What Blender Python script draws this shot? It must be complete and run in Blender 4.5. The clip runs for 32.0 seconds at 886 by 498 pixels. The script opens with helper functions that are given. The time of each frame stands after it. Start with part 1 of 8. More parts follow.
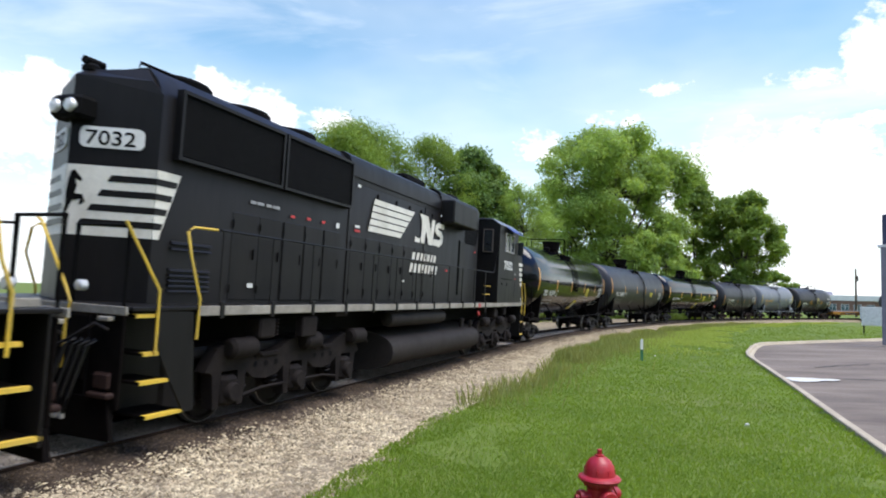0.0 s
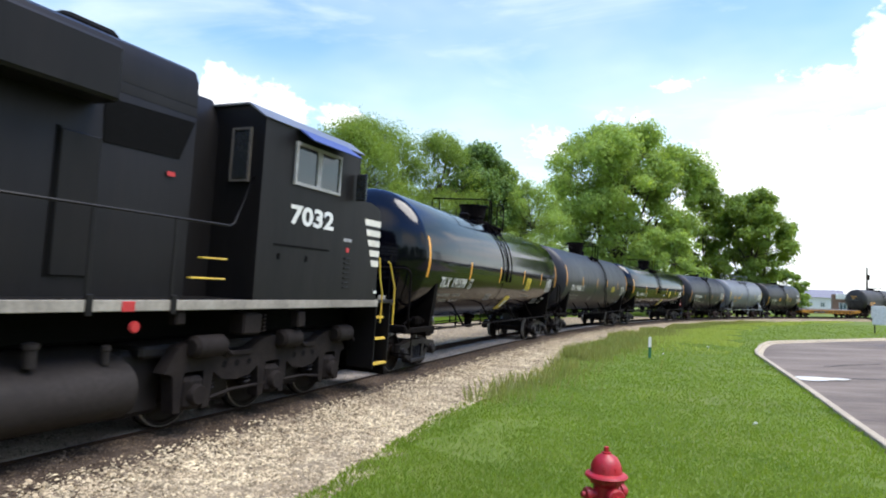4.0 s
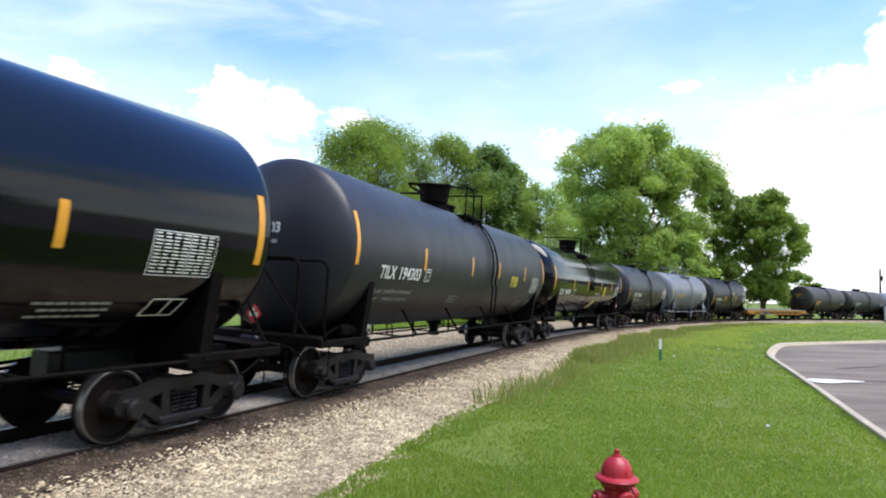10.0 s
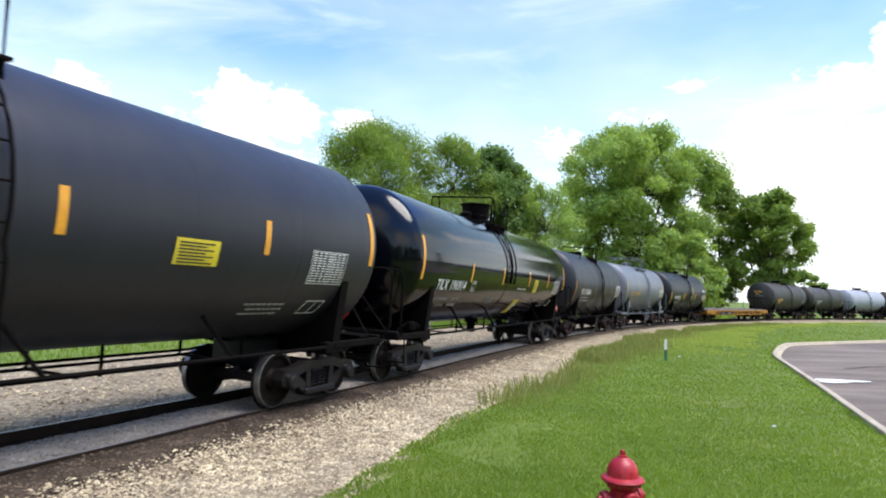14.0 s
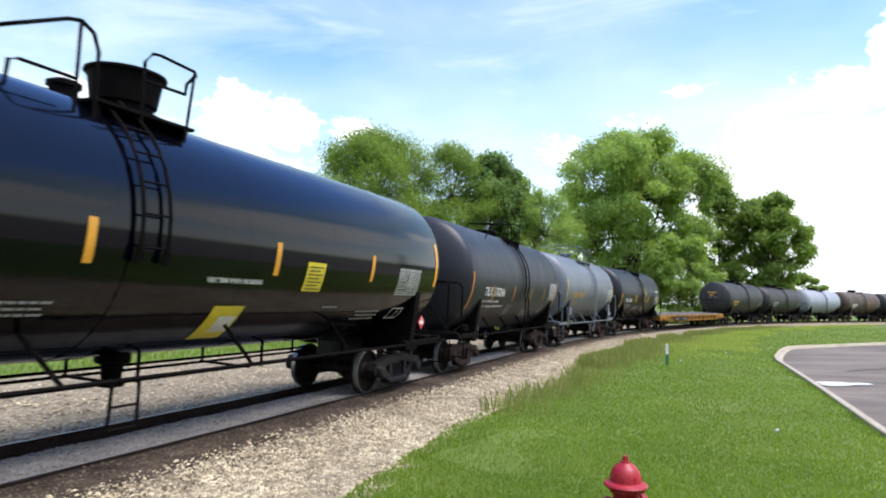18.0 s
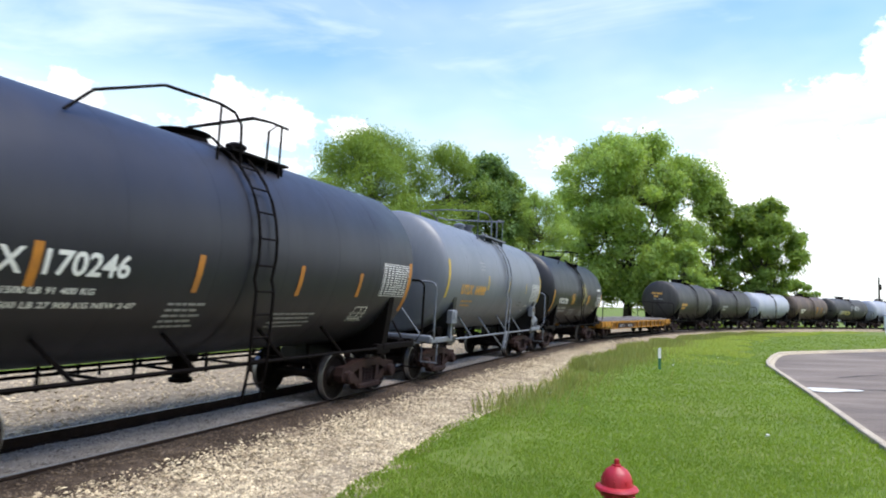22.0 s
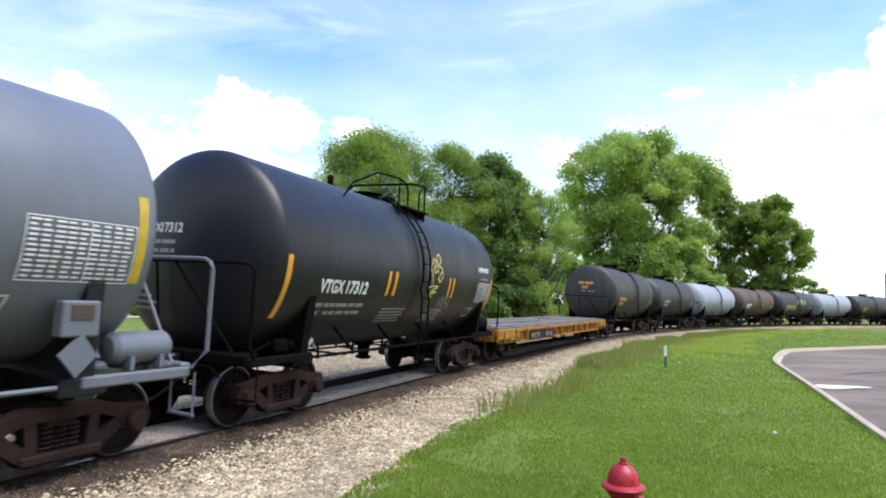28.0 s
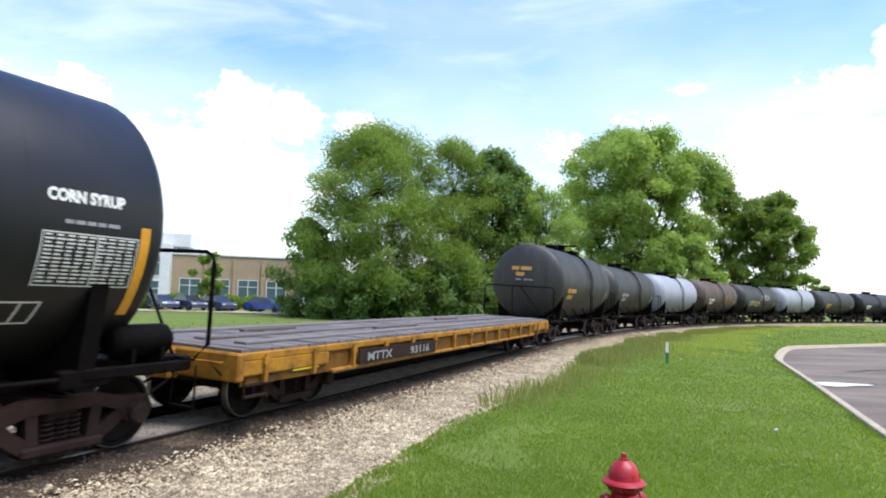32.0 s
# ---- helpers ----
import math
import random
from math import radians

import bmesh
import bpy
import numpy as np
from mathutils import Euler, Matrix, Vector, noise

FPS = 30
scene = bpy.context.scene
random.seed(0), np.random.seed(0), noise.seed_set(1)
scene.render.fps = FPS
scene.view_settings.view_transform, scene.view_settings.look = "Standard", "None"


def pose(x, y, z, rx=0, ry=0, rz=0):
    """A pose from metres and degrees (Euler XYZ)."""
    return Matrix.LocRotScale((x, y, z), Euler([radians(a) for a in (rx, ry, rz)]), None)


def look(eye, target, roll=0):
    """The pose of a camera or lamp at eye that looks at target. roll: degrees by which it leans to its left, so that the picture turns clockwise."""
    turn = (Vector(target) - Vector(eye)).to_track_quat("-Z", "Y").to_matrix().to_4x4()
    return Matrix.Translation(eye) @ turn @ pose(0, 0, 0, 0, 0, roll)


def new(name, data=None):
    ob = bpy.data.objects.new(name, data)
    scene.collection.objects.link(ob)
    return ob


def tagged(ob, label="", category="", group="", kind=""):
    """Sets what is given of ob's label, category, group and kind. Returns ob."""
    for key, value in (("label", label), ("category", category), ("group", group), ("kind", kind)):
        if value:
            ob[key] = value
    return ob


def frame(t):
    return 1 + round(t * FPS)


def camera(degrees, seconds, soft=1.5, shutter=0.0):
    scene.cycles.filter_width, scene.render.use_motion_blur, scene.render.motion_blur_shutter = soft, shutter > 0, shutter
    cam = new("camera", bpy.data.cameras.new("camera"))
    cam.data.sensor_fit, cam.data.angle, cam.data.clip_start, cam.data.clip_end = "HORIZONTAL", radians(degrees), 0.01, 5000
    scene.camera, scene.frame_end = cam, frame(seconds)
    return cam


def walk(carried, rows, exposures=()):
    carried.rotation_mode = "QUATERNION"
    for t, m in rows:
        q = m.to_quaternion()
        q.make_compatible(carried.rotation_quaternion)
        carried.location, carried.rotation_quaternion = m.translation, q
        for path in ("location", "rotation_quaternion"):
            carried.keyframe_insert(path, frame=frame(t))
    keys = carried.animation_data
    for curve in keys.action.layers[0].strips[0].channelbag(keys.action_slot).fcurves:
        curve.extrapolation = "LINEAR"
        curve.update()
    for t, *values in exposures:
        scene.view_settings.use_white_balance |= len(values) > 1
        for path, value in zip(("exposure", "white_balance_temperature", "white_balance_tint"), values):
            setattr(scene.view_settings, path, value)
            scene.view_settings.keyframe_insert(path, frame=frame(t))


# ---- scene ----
# ---------------------------------------------------------------- camera
EYE = (0.0, 0.0, 1.997)


def aim(yaw, pitch, roll):
    """Pose of the held camera: degrees to the right, up, and leaning left."""
    a, b = radians(yaw), radians(pitch)
    way = Vector((math.sin(a) * math.cos(b), math.cos(a) * math.cos(b), math.sin(b)))
    return look(EYE, Vector(EYE) + way * 10, roll)


cam = camera(70.38, 32.0, soft=1.95, shutter=0.35)
walk(cam, [
    (0, aim(1.54, 4.12, 1.66)), (0.5, aim(1.48, 4.11, 1.71)), (1, aim(1.43, 4.08, 1.68)), (1.5, aim(1.39, 4.03, 1.68)),
    (2, aim(1.33, 3.98, 1.75)), (2.5, aim(1.22, 3.93, 1.79)), (3, aim(1.11, 3.87, 1.81)), (3.5, aim(1.01, 3.79, 1.91)),
    (5.5, aim(0.18, 3.69, 2.30)), (6, aim(0.10, 3.78, 2.19)), (6.5, aim(0.02, 3.83, 2.15)), (7, aim(-0.04, 3.85, 2.14)),
    (7.5, aim(-0.06, 3.87, 2.06)), (8, aim(-0.04, 3.90, 1.96)), (8.5, aim(-0.01, 3.92, 1.97)), (9, aim(0.00, 3.94, 1.98)),
    (9.5, aim(0.00, 3.95, 1.93)), (10, aim(-0.00, 3.93, 1.91)), (10.5, aim(-0.01, 3.91, 1.84)), (11, aim(-0.02, 3.89, 1.77)),
    (11.5, aim(-0.07, 3.86, 1.79)), (12, aim(-0.13, 3.87, 1.82)), (12.5, aim(-0.20, 3.91, 1.80)), (13, aim(-0.27, 3.92, 1.76)),
    (13.5, aim(-0.34, 3.92, 1.77)), (14, aim(-0.41, 4.00, 1.71)), (14.5, aim(-0.50, 4.12, 1.54)), (16.5, aim(-0.48, 4.61, 1.01)),
    (17, aim(-0.44, 4.61, 1.07)), (17.5, aim(-0.42, 4.63, 1.08)), (18, aim(-0.41, 4.62, 1.09)), (18.5, aim(-0.42, 4.55, 1.11)),
    (19, aim(-0.45, 4.50, 1.09)), (19.5, aim(-0.45, 4.49, 1.18)), (20, aim(-0.38, 4.54, 1.37)), (20.5, aim(-0.27, 4.63, 1.53)),
    (21, aim(-0.14, 4.71, 1.64)), (21.5, aim(-0.01, 4.76, 1.76)), (22, aim(0.07, 4.75, 1.87)), (22.5, aim(0.10, 4.72, 1.88)),
    (23, aim(0.10, 4.68, 1.73)), (23.5, aim(0.08, 4.65, 1.59)), (24, aim(0.05, 4.67, 1.53)), (24.5, aim(-0.00, 4.72, 1.43)),
    (25, aim(-0.04, 4.72, 1.39)), (25.5, aim(-0.07, 4.68, 1.45)), (27.5, aim(-0.31, 4.66, 1.61)), (28, aim(-0.34, 4.67, 1.47)),
    (28.5, aim(-0.37, 4.63, 1.38)), (29, aim(-0.40, 4.52, 1.38)), (29.5, aim(-0.45, 4.41, 1.40)), (30, aim(-0.51, 4.31, 1.45)),
    (30.5, aim(-0.54, 4.23, 1.52)), (31, aim(-0.56, 4.18, 1.62)), (31.5, aim(-0.56, 4.18, 1.72)), (32, aim(-0.54, 4.20, 1.85)),
], exposures=[(0, 0.48), (0.6, 0.56), (1.5, 0.62), (3, 0.65), (6, 0.66), (32, 0.66)])
# ---------------------------------------------------------------- sky and sun
SUN_AZ, SUN_EL = 116.0, 66.0        # degrees clockwise from +y, and above the horizon

world = bpy.data.worlds.new("sky")
scene.world = world
world.use_nodes = True
wt = world.node_tree
wt.nodes.clear()


def wmath(op, a, b=None, c=None, clamp=False):
    n = wt.nodes.new("ShaderNodeMath")
    n.operation, n.use_clamp = op, clamp
    for i, v in enumerate((a, b, c)):
        if v is None:
            continue
        if isinstance(v, (int, float)):
            n.inputs[i].default_value = v
        else:
            wt.links.new(v, n.inputs[i])
    return n.outputs[0]


def build_sky():
    sky = wt.nodes.new("ShaderNodeTexSky")
    sky.sky_type, sky.sun_disc = "NISHITA", False
    sky.sun_elevation, sky.sun_rotation = radians(SUN_EL), radians(SUN_AZ)
    sky.air_density, sky.dust_density, sky.ozone_density = 1.0, 0.4, 1.0
    tc = wt.nodes.new("ShaderNodeTexCoord")
    sep = wt.nodes.new("ShaderNodeSeparateXYZ")
    wt.links.new(tc.outputs["Generated"], sep.inputs[0])
    x, y, z = sep.outputs
    az = wmath("MULTIPLY", wmath("ARCTAN2", x, y), 57.2958)
    el = wmath("MULTIPLY", wmath("ARCSINE", z), 57.2958)
    comb = wt.nodes.new("ShaderNodeCombineXYZ")
    wt.links.new(az, comb.inputs[0])
    wt.links.new(el, comb.inputs[1])

    def noise_at(sx, sy, detail, rough, off=0.0, warp=0.0):
        m = wt.nodes.new("ShaderNodeMapping")
        m.inputs["Scale"].default_value = (sx, sy, 1)
        m.inputs["Location"].default_value = (off, off * 0.7, off)
        wt.links.new(comb.outputs[0], m.inputs[0])
        n = wt.nodes.new("ShaderNodeTexNoise")
        n.inputs["Scale"].default_value = 1.0
        n.inputs["Detail"].default_value = detail
        n.inputs["Roughness"].default_value = rough
        n.inputs["Distortion"].default_value = warp
        wt.links.new(m.outputs[0], n.inputs["Vector"])
        return n.outputs["Fac"]

    # heaped clouds: soft lumps with a noisy outline
    lumps = [(-34.5, 12.6, 5.5, 4.0, 1.0), (-31.5, 14.6, 2.8, 2.6, 1.0), (-18.8, 14.8, 4.4, 3.2, 1.0), (-14.6, 14.9, 3.0, 2.7, 1.0), (-19.5, 16.4, 2.2, 2.2, 1.0),
             (-22.0, 9.5, 13.0, 5.5, 1.0), (-9.0, 15.0, 3.6, 1.5, 0.75), (10.0, 13.6, 3.2, 1.9, 0.7), (17.0, 15.6, 3.8, 1.4, 0.45), (36.5, 18.5, 2.6, 3.6, 1.0),
             (21.0, 18.0, 3.2, 0.9, 0.5), (32.0, 17.5, 6.0, 1.2, 0.5), (30.0, 8.0, 14.0, 8.0, 1.0), (60.0, 17.0, 16.0, 9.0, 1.0), (-62.0, 18.0, 15.0, 8.0, 1.0),
             (110.0, 24.0, 20.0, 9.0, 1.0), (165.0, 20.0, 24.0, 8.0, 1.0), (-120.0, 22.0, 22.0, 10.0, 1.0),
             (85.0, 15.0, 16.0, 7.0, 1.0), (-150.0, 40.0, 34.0, 20.0, 0.6)]
    field = None
    for a, e, ra, re, top in lumps:
        u = wmath("DIVIDE", wmath("SUBTRACT", az, a), ra)
        v = wmath("DIVIDE", wmath("SUBTRACT", el, e), re)
        d = wmath("SUBTRACT", top, wmath("ADD", wmath("MULTIPLY", u, u), wmath("MULTIPLY", v, v)))
        field = d if field is None else wmath("MAXIMUM", field, d)
    ragged = noise_at(0.42, 0.60, 9, 0.60, 3.0)
    fine = noise_at(1.3, 2.2, 6, 0.62, 9.0)
    lump = wmath("ADD", wmath("MAXIMUM", field, -1.5), wmath("MULTIPLY", wmath("SUBTRACT", ragged, 0.5), 2.9))
    lump = wmath("ADD", lump, wmath("MULTIPLY", wmath("SUBTRACT", fine, 0.5), 1.1))
    heap = wmath("MULTIPLY", wmath("ADD", lump, 0.05), 1.5, clamp=True)
    # thin streaks
    streak = wmath("MULTIPLY", wmath("SUBTRACT", noise_at(0.035, 0.16, 6, 0.55, 17.0, 0.7), 0.50), 2.4, clamp=True)
    veil = wmath("MULTIPLY", wmath("SUBTRACT", noise_at(0.03, 0.07, 4, 0.5, 31.0), 0.36), 1.9, clamp=True)
    # haze thickens towards the horizon
    haze = wmath("POWER", wmath("SUBTRACT", 1.0, wmath("DIVIDE", wmath("ABSOLUTE", el), 24.0), clamp=True), 1.6)
    thin = wmath("ADD", wmath("MULTIPLY", streak, 0.62), wmath("ADD", wmath("MULTIPLY", veil, 0.55), wmath("MULTIPLY", haze, 0.72)), clamp=True)
    high = wmath("SUBTRACT", 1.0, wmath("DIVIDE", wmath("SUBTRACT", el, 26.0), 9.0), clamp=True)
    thin = wmath("MULTIPLY", thin, high)
    cover = wmath("MAXIMUM", wmath("MULTIPLY", heap, 0.97), thin, clamp=True)
    tone = wmath("ADD", 0.80, wmath("MULTIPLY", noise_at(0.12, 0.25, 5, 0.55, 41.0), 0.35))

    base = wt.nodes.new("ShaderNodeBackground")
    base.inputs["Strength"].default_value = 0.15
    # the clip's white balance turns the blue towards cyan
    warm = wt.nodes.new("ShaderNodeMix")
    warm.data_type, warm.blend_type = "RGBA", "MULTIPLY"
    warm.inputs[0].default_value = 1.0
    tint = wt.nodes.new("ShaderNodeMix")
    tint.data_type = "RGBA"
    tint.inputs[6].default_value, tint.inputs[7].default_value = (0.93, 1.14, 1.10, 1), (0.84, 1.16, 1.72, 1)
    wt.links.new(wmath("DIVIDE", wmath("SUBTRACT", el, 25.0), 9.0, clamp=True), tint.inputs[0])
    wt.links.new(tint.outputs[2], warm.inputs[7])
    wt.links.new(sky.outputs[0], warm.inputs[6])
    wt.links.new(warm.outputs[2], base.inputs["Color"])
    cloud = wt.nodes.new("ShaderNodeBackground")
    cloud.inputs["Color"].default_value = (0.955, 0.98, 1.02, 1)
    wt.links.new(wmath("MULTIPLY", tone, 1.05), cloud.inputs["Strength"])
    mix = wt.nodes.new("ShaderNodeMixShader")
    wt.links.new(cover, mix.inputs[0])
    wt.links.new(base.outputs[0], mix.inputs[1])
    wt.links.new(cloud.outputs[0], mix.inputs[2])
    out = wt.nodes.new("ShaderNodeOutputWorld")
    wt.links.new(mix.outputs[0], out.inputs[0])


build_sky()

sun = new("sun", bpy.data.lights.new("sun", "SUN"))
sun.data.energy, sun.data.angle, sun.data.color = 3.7, radians(40.0), (1.0, 0.95, 0.87)
sa, se = radians(SUN_AZ), radians(SUN_EL)
sun.matrix_world = look((40 * math.sin(sa), 40 * math.cos(sa), 60), (0, 0, 60 - 40 * math.tan(se)))


# ---------------------------------------------------------------- materials
def mat(name, c1, c2=None, scale=4.0, rough=0.5, metal=0.0, bump=0.0, bump_scale=60.0, stretch=(1, 1, 1), coat=0.0, rvar=0.1, dirt=None, dirt_amount=0.35,
        dirt_scale=1.2, spec=0.5, per_object=0.0, coords="Object", grit=0.72):
    """A painted, worn or natural surface: colour varies at two scales, with stains, uneven gloss and fine relief."""
    m = bpy.data.materials.new(name)
    m.use_nodes = True
    t = m.node_tree
    bs = t.nodes["Principled BSDF"]
    c2 = c2 or tuple(v * 0.75 for v in c1)
    tc = t.nodes.new("ShaderNodeTexCoord")
    mp = t.nodes.new("ShaderNodeMapping")
    mp.inputs["Scale"].default_value = stretch
    t.links.new(tc.outputs[coords], mp.inputs[0])

    def tex(sc, detail, rgh=0.6):
        n = t.nodes.new("ShaderNodeTexNoise")
        n.inputs["Scale"].default_value, n.inputs["Detail"].default_value, n.inputs["Roughness"].default_value = sc, detail, rgh
        t.links.new(mp.outputs[0], n.inputs["Vector"])
        return n.outputs["Fac"]

    def ramp(v, a, b):
        n = t.nodes.new("ShaderNodeMapRange")
        n.inputs["From Min"].default_value, n.inputs["From Max"].default_value = a, b
        t.links.new(v, n.inputs["Value"])
        return n.outputs["Result"]

    def blend(f, a, b, kind="MIX"):
        n = t.nodes.new("ShaderNodeMix")
        n.data_type, n.blend_type = "RGBA", kind
        for i, v in ((0, f), (6, a), (7, b)):
            if isinstance(v, (int, float)):
                n.inputs[i].default_value = v
            elif isinstance(v, tuple):
                n.inputs[i].default_value = (*v, 1)
            else:
                t.links.new(v, n.inputs[i])
        return n.outputs[2]

    big = tex(scale, 5)
    col = blend(ramp(big, 0.32, 0.68), c1, c2)
    small = tex(scale * 9, 3)
    col = blend(ramp(small, 0.35, 0.75), col, blend(1.0, col, (grit, grit, grit), "MULTIPLY"))
    if dirt:
        mud = tex(dirt_scale, 7, 0.68)
        n = t.nodes.new("ShaderNodeMath")
        n.operation = "MULTIPLY"
        t.links.new(ramp(mud, 0.48, 0.75), n.inputs[0])
        n.inputs[1].default_value = dirt_amount
        col = blend(n.outputs[0], col, dirt)
    if per_object:
        oi = t.nodes.new("ShaderNodeObjectInfo")
        gi = t.nodes.new("ShaderNodeNewGeometry")
        ad = t.nodes.new("ShaderNodeMath")
        ad.operation = "ADD"
        t.links.new(oi.outputs["Random"], ad.inputs[0])
        t.links.new(gi.outputs["Random Per Island"], ad.inputs[1])
        fr = t.nodes.new("ShaderNodeMath")
        fr.operation = "FRACT"
        t.links.new(ad.outputs[0], fr.inputs[0])
        hs = t.nodes.new("ShaderNodeHueSaturation")
        t.links.new(col, hs.inputs["Color"])
        mr = t.nodes.new("ShaderNodeMapRange")
        mr.inputs["To Min"].default_value, mr.inputs["To Max"].default_value = 1 - per_object, 1 + per_object
        t.links.new(fr.outputs[0], mr.inputs["Value"])
        t.links.new(mr.outputs[0], hs.inputs["Value"])
        col = hs.outputs[0]
    t.links.new(col, bs.inputs["Base Color"])
    rr = t.nodes.new("ShaderNodeMapRange")
    rr.inputs["To Min"].default_value, rr.inputs["To Max"].default_value = max(0.02, rough - rvar), min(1, rough + rvar)
    t.links.new(tex(scale * 2.3, 4), rr.inputs["Value"])
    t.links.new(rr.outputs[0], bs.inputs["Roughness"])
    bs.inputs["Metallic"].default_value = metal
    bs.inputs["Specular IOR Level"].default_value = spec
    bs.inputs["Coat Weight"].default_value = coat
    bs.inputs["Coat Roughness"].default_value = 0.08
    if bump:
        b = t.nodes.new("ShaderNodeBump")
        b.inputs["Strength"].default_value, b.inputs["Distance"].default_value = min(1.0, bump), 0.02
        t.links.new(tex(bump_scale, 4), b.inputs["Height"])
        t.links.new(b.outputs[0], bs.inputs["Normal"])
    return m


def leaf_mat(name, c1, c2, trans=0.35, vary=0.35, scale=0.35, **more):
    m = mat(name, c1, c2, scale=scale, rough=0.55, per_object=vary, spec=0.3, **more)
    t = m.node_tree
    bs, out = t.nodes["Principled BSDF"], t.nodes["Material Output"]
    tr = t.nodes.new("ShaderNodeBsdfTranslucent")
    tr.inputs["Color"].default_value = (c1[0] * 1.7, c1[1] * 1.6, c1[2] * 0.9, 1)
    mx = t.nodes.new("ShaderNodeMixShader")
    mx.inputs[0].default_value = trans
    t.links.new(bs.outputs[0], mx.inputs[1])
    t.links.new(tr.outputs[0], mx.inputs[2])
    t.links.new(mx.outputs[0], out.inputs["Surface"])
    return m


